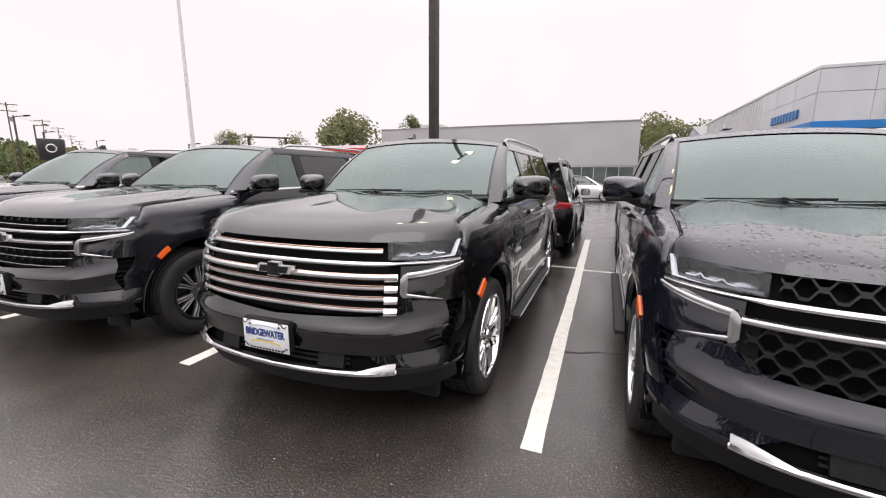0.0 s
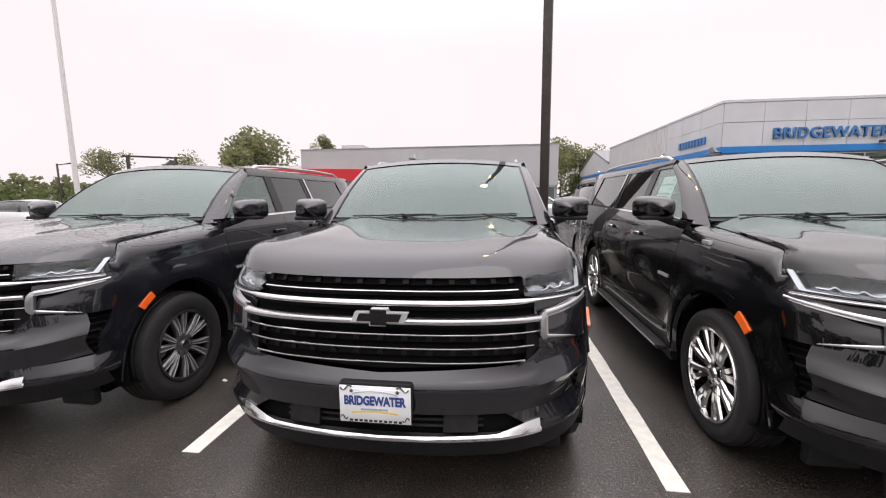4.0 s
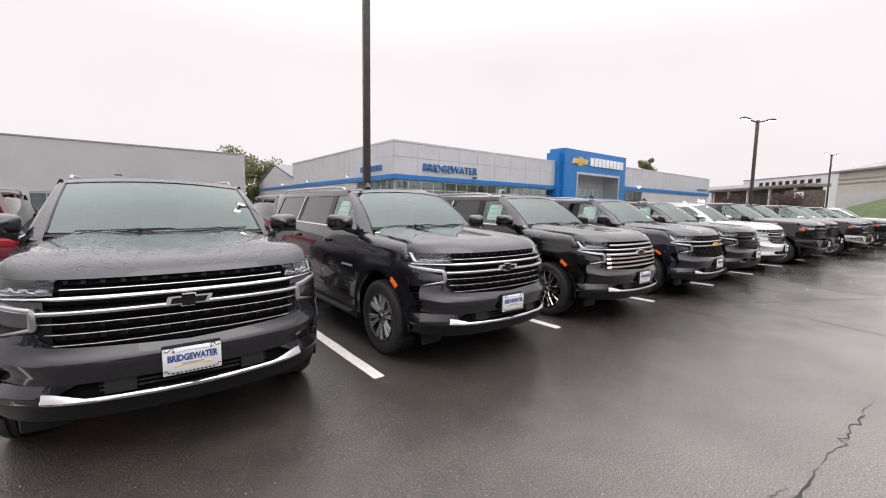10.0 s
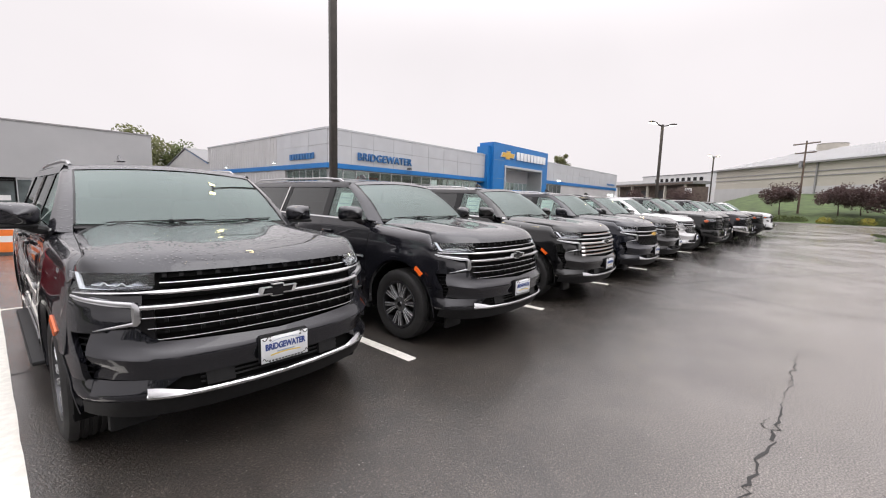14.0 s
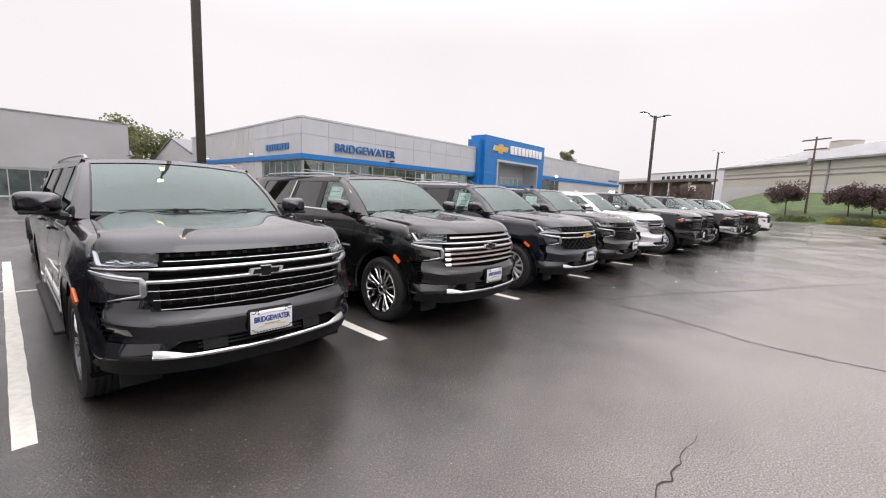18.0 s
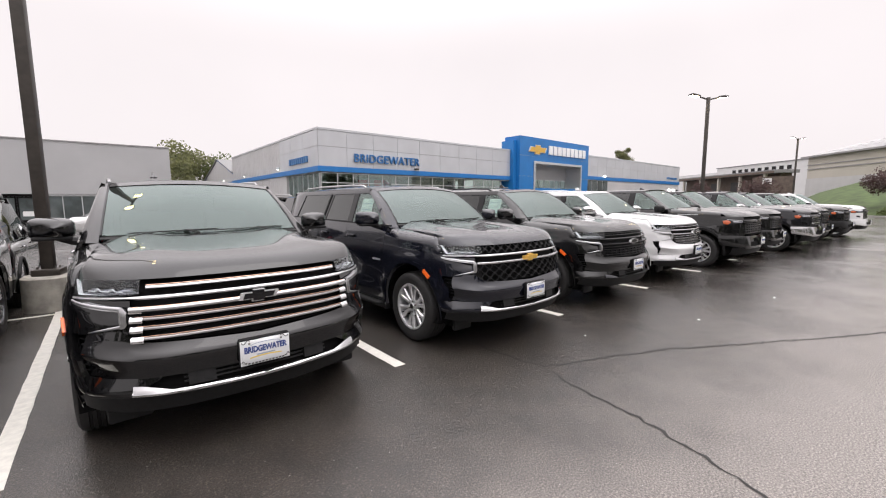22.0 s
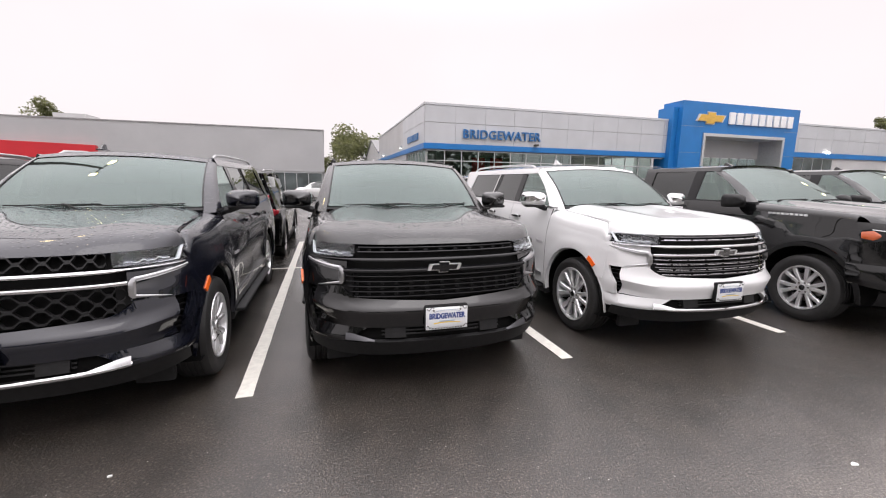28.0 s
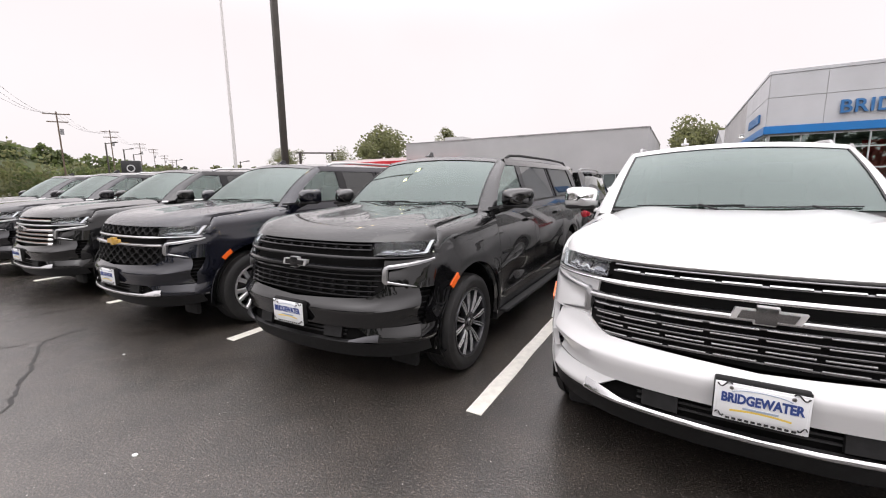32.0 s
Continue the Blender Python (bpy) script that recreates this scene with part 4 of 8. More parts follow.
        part("door_moulding", fx(S.flank(my, np.full_like(my, 0.475), np.linspace(0.515, 0.53, 10), 0.01, 0.014, nz=3)), M["satin"] if style == "premier" else P, car)
        # nameplate low on the front door and, on the crowned trim, on the fender
        q0 = S.side(1.66, 0.90, 0.004)
        for k in range(8 if long else 5):
            part("nameplate_letter", fx(box(q0[0] - 0.002, q0[0] + 0.006, 1.60 + k * 0.036, 1.625 + k * 0.036, 0.885, 0.908)), M["rim"] if bright else M["gloss_black"], car, smooth=False)
        if style == "crown":
            q1 = S.side(1.16, 1.19, 0.004)
            for k in range(9):
                y0, z0 = (1.12 + k * 0.034, 1.155) if k < 6 else (1.13 + (k - 6) * 0.034, 1.19)
                part("nameplate_letter", fx(box(q1[0] - 0.012, q1[0] + 0.006, y0, y0 + 0.025, z0, z0 + 0.024)), M["rim"], car, smooth=False)
        # amber marker at the front of the arch
        am = [S.side(S.ya - math.cos(q) * (S.arch + 0.055) * 1, S.axle + math.sin(q) * (S.arch + 0.055), 0.010) for q in np.linspace(0.80, 1.02, 5)]
        am2 = [S.side(S.ya - math.cos(q) * (S.arch + 0.012), S.axle + math.sin(q) * (S.arch + 0.012), 0.010) for q in np.linspace(0.80, 1.02, 5)]
        part("side_marker", fx(slab(np.array([am2, am]), 0.012)), M["amber"], car, "amber reflector")
        # black lip round each arch, and the well behind it
        for yc in (S.ya, S.yr):
            an = np.linspace(-0.12, math.pi + 0.12, 26)
            o_ = np.array([[S.side(yc - math.cos(q) * (S.arch + w_), max(0.30, S.axle + math.sin(q) * (S.arch + w_)), -0.004) for q in an] for w_ in (0.004, -0.012)])
            o_[1, :, 0] -= 0.03
            part("arch_lip", fx(slab(o_[::-1], 0.01)), P, car)
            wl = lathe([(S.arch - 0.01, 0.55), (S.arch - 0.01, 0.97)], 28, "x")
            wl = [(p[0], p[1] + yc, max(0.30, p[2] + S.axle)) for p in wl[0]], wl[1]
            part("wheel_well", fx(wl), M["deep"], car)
    # nose: painted parts
    # wing of the bumper: a proud crease, a hollow under it and a shelf that tips up again
    def fold(u):
        return np.clip((u - 2.3) / 1.8, 0, 1) * np.clip((5.35 - u) / 0.8, 0, 1)
    def scoop(u, z):
        k = fold(u)
        zc, zv = 0.690 + 0.035 * k, 0.598 + 0.030 * k
        top = 0.012 - 0.036 * (z - zc) / (0.848 - zc)
        mid = 0.012 - 0.064 * (zc - z) / (zc - zv)
        low_ = -0.052 + 0.050 * (zv - z) / (zv - 0.49)
        return k * np.where(z > zc, top, np.where(z > zv, mid, np.minimum(low_, 0.0))) - 0.016 * np.clip((0.49 - z) / 0.045, 0, 1)
    # one face from vent to vent, then the lower ends beside the intake
    wf = np.sign(np.linspace(-1, 1, 61)) * np.abs(np.linspace(-1, 1, 61)) ** 0.95
    wrows, wus = [], []
    for q0, q1 in ((0.568, 0.012), (0.590, 0.030), (0.606, 0.030), (0.645, 0.032), (0.682, 0.035), (0.698, 0.035)):
        u_ = wf * float(np.interp(q0, (0.56, 0.60, 0.83), (4.53, 4.44, 4.20)))
        wus.append(u_)
        wrows.append(q0 + q1 * fold(np.abs(u_)))
    for q in (0.33, 0.66, 1.0):
        u_ = wf * (4.36 - 0.17 * q)
        top_ = np.interp(np.abs(u_), (0, 2.2, 2.5, 2.85, 4.2), (0.748, 0.778, 0.798, 0.850, 0.846))
        wus.append(u_)
        wrows.append((0.698 + 0.035 * fold(np.abs(u_))) * (1 - q) + top_ * q)
    wus, wrows = np.array(wus), np.array(wrows)
    part("front_bumper", slab(S.front(wus, wrows, scoop(np.abs(wus), wrows)), 0.03), P, car)
    lp = S.strip_z(0.445, 0.570, [(0.445, 2.62), (0.50, 2.52), (0.570, 1.95)], [(0.445, 4.53), (0.570, 4.53)], 0.03, nu=16, nz=9, ridge=lambda u, z: scoop(u, z + 0.012 * fold(u) * np.clip((z - 0.5) / 0.07, 0, 1)))
    uarch = [(z, S.u_at(S.ya - math.sqrt(max(0, (S.arch + 0.0) ** 2 - (z - S.axle) ** 2)), z)) for z in np.linspace(0.445, 0.70, 6)] + [(0.72, 6.0), (1.06, 5.75)]
    cp = S.strip_z(0.575, 0.848, [(0.575, 4.55), (0.60, 4.66), (0.848, 5.02)], uarch, 0.03, nu=9, nz=9)
    # the cheek inside the bracket runs on smoothly round the corner
    def pocket(u, z):
        return np.clip((4.5 - u) / 1.3, 0, 1) ** 0.8 * np.interp(z, (0.835, 0.90, 0.97, 1.062), (-0.020, -0.022, -0.042, -0.044))
    cin = S.strip_z(0.835, 1.062, [(0.835, 2.72), (1.062, 2.72)], [(z, u) for z, u in uarch], 0.03, nu=24, nz=12, ridge=pocket)
    low_c = S.strip_z(0.445, 0.575, [(0.445, 4.5), (0.575, 4.5)], [(z, min(6.2, u)) for z, u in uarch], 0.03, nu=7, nz=5, ridge=scoop)
    for fx in (lambda q: q, flip_x):
        part("bumper_end", fx(lp), P, car)
        part("bumper_corner", fx(join(cp, low_c)), P, car)
        part("lamp_surround", fx(cin), P, car)
        vb = part("side_vent", fx(S.strip_z(0.565, 0.845, [(0.565, 4.36), (0.845, 4.08)], [(0.565, 4.74), (0.845, 5.12)], 0.02, -0.055, nu=5, nz=6)), M["deep"], car)
        for k in range(6):
            zz = 0.612 + k * 0.036
            part("vent_fin", fx(S.strip(4.44 - 1.1 * (zz - 0.6), 4.66 + 1.4 * (zz - 0.6), zz, zz + 0.008, 0.03, -0.030, nu=4, nz=2)), M["grille_black"], vb)
        # bracket round the cheek, open towards the wheel
        brk = join(S.strip(2.70, 2.88, [(2.70, 0.892), (2.78, 0.872), (2.88, 0.868)], [(2.70, 0.968), (2.78, 0.990), (2.88, 0.998)], 0.035, 0.004, nu=7, nz=6, bulge=0.006),
                   S.strip(2.88, 4.92, [(2.88, 0.974), (4.92, 1.019)], [(2.88, 0.998), (4.92, 1.034)], 0.035, 0.002, nu=12, bulge=0.005),
                   S.strip(2.88, 4.20, [(2.88, 0.868), (4.20, 0.838)], [(2.88, 0.889), (4.20, 0.843)], 0.014, -0.012, nu=9, bulge=0.004))
        bk = part("light_bracket", fx(brk), M["bracket"], car, "silver bracket open towards the wheel")
        part("bracket_core", fx(join(S.strip(2.87, 4.75, [(2.87, 0.970), (4.75, 1.013)], [(2.87, 0.977), (4.75, 1.018)], 0.02, 0.008, nu=10, nz=2),
                                     S.strip(2.835, 2.89, [(2.835, 0.896), (2.89, 0.892)], [(2.835, 0.970), (2.89, 0.974)], 0.02, 0.012, nu=3, nz=4))), M["satin"] if style != "sport" else M["satin_dark"], bk, "bright inner edge")
        # headlamp
        hb = part("headlight", fx(S.strip(2.40, 5.1, 1.060, [(2.40, 1.146), (5.1, 1.152)], 0.02, -0.060, nu=12)), M["gloss_black"], car)
        part("lamp_floor", fx(slab(np.stack([S.front(np.linspace(2.40, 5.1, 12), np.full(12, 1.060), -0.075), S.front(np.linspace(2.40, 5.1, 12), np.full(12, 1.060), 0.0)]), 0.006)), M["gloss_black"], hb)
        part("lamp_ridge", fx(S.strip(2.46, 4.75, [(2.46, 1.064), (4.75, 1.064)], [(2.46, 1.074), (4.75, 1.078)], 0.03, -0.024, nu=12, nz=2)), M["lamp_in"], hb)
        for u0 in (2.55, 3.15, 3.72):
            part("projector", fx(join(S.strip(u0, u0 + 0.50, [(u0, 1.078), (u0 + 0.5, 1.078)], [(u0, 1.098), (u0 + 0.12, 1.122), (u0 + 0.42, 1.122), (u0 + 0.5, 1.104)], 0.03, -0.040, nu=7, nz=4, lean=0.03),
                                      S.strip(u0 + 0.05, u0 + 0.52, 1.128, [(u0 + 0.05, 1.138), (u0 + 0.52, 1.142)], 0.03, -0.044, nu=5, nz=2))), M["lamp_dark"], hb)
        zig = [(2.90, 1.076), (3.08, 1.079), (3.19, 1.094), (3.31, 1.080), (3.60, 1.082), (3.73, 1.098), (3.86, 1.083), (4.15, 1.084)]
        part("light_line", fx(S.strip(2.90, 4.15, zig, [(p, q + 0.0040) for p, q in zig], 0.010, -0.018, nu=40, nz=2)), M["drl"], hb, "white light line with two peaks")
        part("light_guide", fx(join(S.strip(2.75, 4.45, [(2.75, 1.059), (4.45, 1.058)], [(2.75, 1.0625), (3.4, 1.067), (4.45, 1.074)], 0.012, -0.004, nu=10, nz=2),
                                    S.strip_z(1.058, 1.149, [(1.058, 4.30), (1.149, 4.72)], [(1.058, 4.50), (1.149, 4.90)], 0.012, -0.003, nu=4, nz=5))), M["drl"], hb, "white daytime light hooked upwards at its end")
        ln = part("lens", fx(S.strip(2.38, 5.12, 1.060, [(2.38, 1.147), (5.12, 1.153)], 0.004, 0.003, nu=14)), M["lens"], hb)
        ln.visible_shadow = False
        part("air_deflector", fx(box(0.60, 0.84, 0.38, 0.44, 0.225, 0.345, 0.02)), M["black_plastic"], car)
    # lower black trim and bright skid strip
    part("lower_trim", S.strip(-4.95, 4.95, [(0, 0.335), (3.0, 0.345), (4.95, 0.37)], [(0, 0.462), (2.6, 0.462), (4.95, 0.455)], 0.03, -0.006, nu=33, nz=6), M["black_plastic"], car)
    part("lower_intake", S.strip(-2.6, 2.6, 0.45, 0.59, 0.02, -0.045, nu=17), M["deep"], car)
    part("intake_shutter", join(*[S.strip(-1.6, 1.6, z, z + 0.010, 0.02, -0.03, nu=11, nz=2) for z in (0.505, 0.53, 0.553)]), M["black_plastic"], car)
    skid = M["rim_dark"] if style == "sport" else M["bar_chrome"]
    if style != "sport":
        part("skid_strip", S.strip(-2.75, 2.75, [(0, 0.448), (2.0, 0.462), (2.75, 0.472)], [(0, 0.478), (2.0, 0.490), (2.75, 0.495)], 0.008, 0.010, nu=25, bulge=0.006, lean=0.006), skid, car, "polished strip")
    for fx in (lambda q: q, flip_x):
        part("skid_end", fx(S.strip(1.78, 2.72, [(1.78, 0.480), (2.72, 0.484)], [(1.78, 0.486), (2.1, 0.508), (2.45, 0.526), (2.72, 0.530)], 0.014, 0.012, nu=10, nz=6, lean=0.012)), skid, car, "polished end block")
        part("intake_pod", fx(S.strip(0.95, 1.5, 0.492, 0.585, 0.02, -0.012, nu=5, nz=3)), M["black_plastic"], car)

    # grille
    GW = 1.17
    # near-black sheet behind the bars, the shade of the grille's depth in its colour
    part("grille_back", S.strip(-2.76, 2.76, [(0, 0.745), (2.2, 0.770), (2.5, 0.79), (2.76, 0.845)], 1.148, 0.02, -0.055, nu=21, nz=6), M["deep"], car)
    for s0, s1 in ((2.42, 2.76), (-2.76, -2.42)):
        part("grille_side", S.strip(s0, s1, [(2.42, 0.785), (2.76, 0.84)], 0.955, 0.02, -0.02, nu=4), M["grille_black"], car)
    if style != "crown":
        part("upper_chrome_bar", S.strip(-4.75, 4.75, [(0, 1.030), (2.3, 1.030), (2.8, 1.042), (4.75, 1.044)], [(0, 1.056), (2.3, 1.056), (2.8, 1.053), (4.75, 1.052)], 0.012, 0.002, nu=41, nz=6, bulge=0.010), chrome, car, "" if bright else "gloss black bar")
        part("main_chrome_bar", S.strip(-2.68, 2.68, [(0, 0.955), (2.68, 0.952)], [(0, 0.990), (2.68, 0.988)], 0.012, 0.006, nu=25, nz=6, bulge=0.020), chrome, car, "" if bright else "gloss black bar")
    else:
        part("upper_chrome_bar", S.strip(-4.75, 4.75, [(0, 1.030), (2.3, 1.030), (2.8, 1.042), (4.75, 1.044)], [(0, 1.054), (2.3, 1.054), (2.8, 1.052), (4.75, 1.052)], 0.012, 0.002, nu=41, nz=6, bulge=0.010), M["satin"], car)
    def blocks(zs, w_, m_, n=14, wid=0.10, h=0.02, out=-0.03):
        for z in zs:
            for c in np.linspace(-w_, w_, n):
                part("grille_block", S.strip(c - wid / 2 - 0.02, c + wid / 2, z, z + h, 0.02, out, nu=3, nz=2), m_, car, smooth=False)
    if style == "lt":
        for z in (1.088,):
            part("grille_bar", S.strip(-1.95 * GW, 1.95 * GW, z, z + 0.008, 0.005, -0.012, nu=17, bulge=0.004), M["bar_chrome"], car)
        for z, w_ in ((0.782, 2.05), (0.843, 2.2), (0.902, 2.32)):
            part("grille_bar", S.strip(-w_ * GW, w_ * GW, z, z + 0.0085, 0.005, -0.012, nu=19, bulge=0.004), M["bar_chrome"], car)
        for z, w_ in ((1.115, 1.95), (1.070, 1.95), (0.812, 2.1), (0.872, 2.2), (0.930, 2.3), (1.008, 2.3)):
            part("grille_louvre", S.strip(-w_ * GW, w_ * GW, z, z + 0.020, 0.02, -0.028, nu=17, nz=2), M["deep"], car)
        blocks((1.122, 0.818, 0.879), 1.85 * GW, M["grille_black"], 13, 0.07, 0.018, -0.014)
    if style == "crown":
        part("main_chrome_bar", S.strip(-2.62, 2.62, 0.962, 0.995, 0.03, 0.004, nu=25, bulge=0.014), M["satin"], car)
        for z, w_ in ((1.092, 1.92), (0.968, 2.18), (0.908, 2.15), (0.852, 2.12), (0.792, 2.05)):
            o_ = 0.014 if z == 0.968 else 0.0
            bar = part("grille_bar", S.strip(-w_ * GW, w_ * GW, z, z + 0.020, 0.010, o_ - 0.008, nu=21, bulge=0.007), M["satin"], car)
            part("bar_inlay", S.strip(-w_ * GW, w_ * GW, z + 0.0205, z + 0.0275, 0.006, o_ - 0.008, nu=21, bulge=0.004), M["bronze"], bar, "bronze upper edge")
        for fx in (lambda q: q, flip_x):
            for z in (0.780, 0.840, 0.898, 0.955):
                part("bright_tab", fx(S.strip(2.32, 2.64, z, z + 0.036, 0.010, 0.0, nu=4, bulge=0.006, lean=0.012)), M["chrome"], car)
    if style == "base":
        hexes = []
        for row, z in enumerate((0.778, 0.822, 0.866, 0.910, 1.078, 1.120)):
            wid = (2.25 if z < 1 else 1.92) * GW
            n = 11
            us_ = np.linspace(-wid, wid, n * 8 + 1)
            zz = z + 0.008 + 0.0165 * np.clip(1.7 * np.sin(np.arange(len(us_)) * math.pi / 4 + (row % 2) * math.pi), -1, 1)
            hexes.append(slab(np.stack([S.front(us_, zz, -0.004), S.front(us_, zz + 0.012, -0.004)]), 0.03))
        part("grille_mesh", join(*hexes), M["black_plastic"], car, "black honeycomb mesh", smooth=False)
    if style in ("sport", "premier"):
        rows = ((1.090, 1.95), (1.122, 1.95), (0.778, 2.05), (0.812, 2.12), (0.848, 2.2), (0.884, 2.26), (0.920, 2.32))
        for z, w_ in rows:
            part("grille_bar", S.strip(-w_ * GW, w_ * GW, z, z + 0.013, 0.010, -0.014, nu=19, bulge=0.006), M["gloss_black"] if style == "sport" else M["gunmetal"], car)
        if style == "premier":
            for z, w_ in ((1.098, 1.9), (0.788, 2.0), (0.832, 2.1), (0.878, 2.2), (0.920, 2.25)):
                w_ *= GW
                n = 8
                d = 2 * w_ / n
                for k in range(n):
                    part("grille_dash", S.strip(-w_ + k * d + 0.04, -w_ + (k + 1) * d - 0.05, z, z + 0.010, 0.005, -0.006, nu=4, bulge=0.004), M["bar_chrome"], car)
        else:
            blocks((0.797, 0.833, 0.869, 1.107), 1.95 * GW, M["grille_black"], 13, 0.07, 0.012, -0.012)
    ey = float(S.front(0.0, 0.975, 0.022)[1])
    face = {"base": M["gold"], "premier": M["gunmetal"]}.get(style, M["gloss_black"])
    emblem("emblem", 0, ey, 0.992, 0.245, face, M["rim"] if style != "base" else M["gold"], car)
    plate(car, 0.0, -0.030, 0.638)

    # windscreen, cowl, wipers
    f = np.linspace(-1, 1, 15)
    ws = part("windscreen", slab(np.array(gw), 0.006), M["wind"], car)
    ws.visible_shadow = False
    band = np.stack([gb[-1] + [0, -0.012, 0.001], gb[-1] * 0.3 + gb[-2] * 0.7 + [0, -0.012, 0.001]])
    part("roof_header", slab(band, 0.003, True), P, ws)
    for fx in (lambda q: q, flip_x):
        edge = np.stack([gb[:, -1] + [0.0, -0.002, 0.004], gb[:, -1] + [-0.014, -0.006, 0.006]])
        part("screen_edge", fx(slab(edge, 0.004)), M["gloss_black"], ws)
    part("cowl", slab(np.array([np.stack([f * 0.80, 1.40 + 0.09 * f ** 2, np.full_like(f, 1.318)], -1), np.stack([f * 0.80, 1.50 + 0.08 * f ** 2, np.full_like(f, 1.35)], -1)]), 0.01), M["black_plastic"], car)
    for x0, x1 in ((-0.62, 0.05), (0.02, 0.66)):
        pts = [(x0 + (x1 - x0) * k, 1.448 + 0.085 * ((x0 + (x1 - x0) * k) / 0.86) ** 2 + 0.03 * k, 1.366 + 0.014 * k) for k in np.linspace(0, 1, 6)]
        part("wiper", join(tube([(q[0], q[1], q[2] - 0.008) for q in pts], 0.0055, 6), tube([pts[3], (pts[3][0] + 0.12 * (1 if x0 < 0 else 1), 1.42, 1.340)], 0.008, 6)), M["black_plastic"], car)
    sensor = np.array([row[6:9] for row in gw])
    sensor = np.array([sensor[7] * (1 - q) + sensor[8] * q for q in (-0.15, 0.25, 0.6)]) + [0, 0.010, -0.010]
    part("sensor_panel", slab(sensor, 0.006), M["gloss_black"], ws, "dark sensor housing")
    part("camera_pod", box(-0.09, 0.09, 2.07, 2.16, 1.765, 1.80, 0.012), M["black_plastic"], car)
    part("inner_mirror", box(-0.12, 0.12, 2.10, 2.13, 1.70, 1.76, 0.012), M["black_plastic"], car)

    # roof with rails and aerial
    rg = []
    for q in np.concatenate([np.linspace(0, 0.15, 4), np.linspace(0.3, 1, 7)]):
        yy0 = 2.13 + 0.10 * f ** 2
        yy = yy0 * (1 - q) + (roof_end - 0.05) * q
        rg.append(np.stack([f * (0.707 + 0.042 * min(1, q * 4)), yy, 1.798 + (0.043 + 0.026 * min(1, q * 5)) * (1 - f ** 2) + 0.012 * math.sin(math.pi * q) - 0.05 * max(0, q - 0.8) / 0.2 * 0.6], -1))
    part("roof", slab(np.array(rg), 0.03), P, car)
    rail = M["black_plastic"] if style in ("sport",) else (M["satin"] if style != "base" else M["satin"])
    for fx in (lambda q: q, flip_x):
        pts = [(0.690, 2.46, 1.812), (0.693, 2.56, 1.846), (0.697, 2.9, 1.862), (0.697, (2.8 + roof_end) / 2, 1.868), (0.69, roof_end - 0.55, 1.855), (0.68, roof_end - 0.35, 1.812)]
        part("roof_rail", fx(tube(pts, 0.015, 8)), rail, car)
    part("aerial", join(moved(box(-0.03, 0.03, 0, 0.16, 0, 0.012, 0.005), -0.33, 2.42, 1.868), moved(([(-0.012, 0.02, 0.01), (0.012, 0.02, 0.01), (-0.012, 0.15, 0.01), (0.012, 0.15, 0.01), (-0.004, 0.10, 0.065), (0.004, 0.10, 0.065), (-0.004, 0.15, 0.06), (0.004, 0.15, 0.06)], [(0, 1, 5, 4), (1, 3, 7, 5), (3, 2, 6, 7), (2, 0, 4, 6), (4, 5, 7, 6)]), -0.33, 2.42, 1.868)), P, car)

    # tail
    tz = np.array([0.50, 0.80, 1.0, 1.30, 1.6, 1.80])
    th = [S.side(length - 0.02, z)[0] for z in tz]
    tg = np.array([[(k * w_, length - 0.02 + 0.10 * (1 - k * k) - max(0, z - 1.3) * 0.42, z) for k in np.linspace(-1, 1, 9)] for z, w_ in zip(tz, th)])
    part("tailgate", slab(tg[:4], 0.03), P, car)
    part("rear_glass", slab(tg[3:], 0.01), M["tint_glass"], car)
    part("rear_bumper", box(-0.93, 0.93, length - 0.10, length + 0.10, 0.40, 0.66, 0.04), P, car)
    for fx in (lambda q: q, flip_x):
        part("tail_lamp", fx(box(0.74, 0.90, length - 0.03, length + 0.06, 0.92, 1.32, 0.02)), M["tail"], car)
    # underbody and cabin
    part("underbody", box(-0.80, 0.80, 0.50, length - 0.15, 0.24, 0.55, 0.03), M["deep"], car)
    part("engine_bay", box(-0.52, 0.52, 0.24, 1.40, 0.5, 1.02), M["deep"], car)
    cab = part("dashboard", join(box(-0.80, 0.80, 1.60, 1.95, 1.02, 1.26, 0.05), box(-0.30, -0.02 + 0.3, 1.90, 1.97, 1.10, 1.34, 0.02)), M["cabin"], car)
    part("floor_pan", box(-0.88, 0.88, 1.45, length - 0.2, 0.55, 0.62), M["cabin"], car)
    for sx in (-0.40, 0.40):
        st = part("front_seat", join(box(sx - 0.25, sx + 0.25, 2.15, 2.70, 0.75, 0.98, 0.06), moved(box(-0.24, 0.24, 0, 0.16, 0, 0.62, 0.06), m=pose(sx, 2.64, 0.92, -12))), M["seat"], car)
        part("headrest", box(sx - 0.13, sx + 0.13, 2.76, 2.86, 1.52, 1.70, 0.04), M["seat"], st)
    part("rear_bench", join(box(-0.68, 0.68, 3.15, 3.62, 0.80, 1.0, 0.05), box(-0.68, 0.68, 3.56, 3.72, 1.0, 1.52, 0.05)), M["seat"], car)
    ring = [(0.40 + 0.185 * math.cos(q), 1.98 + 0.05 * math.sin(q), 1.20 + 0.18 * math.sin(q)) for q in np.linspace(0, 2 * math.pi, 21)]
    part("steering_wheel", join(tube(ring, 0.016, 6), box(0.28, 0.52, 1.965, 1.99, 1.16, 1.22, 0.01)), M["cabin"], car)
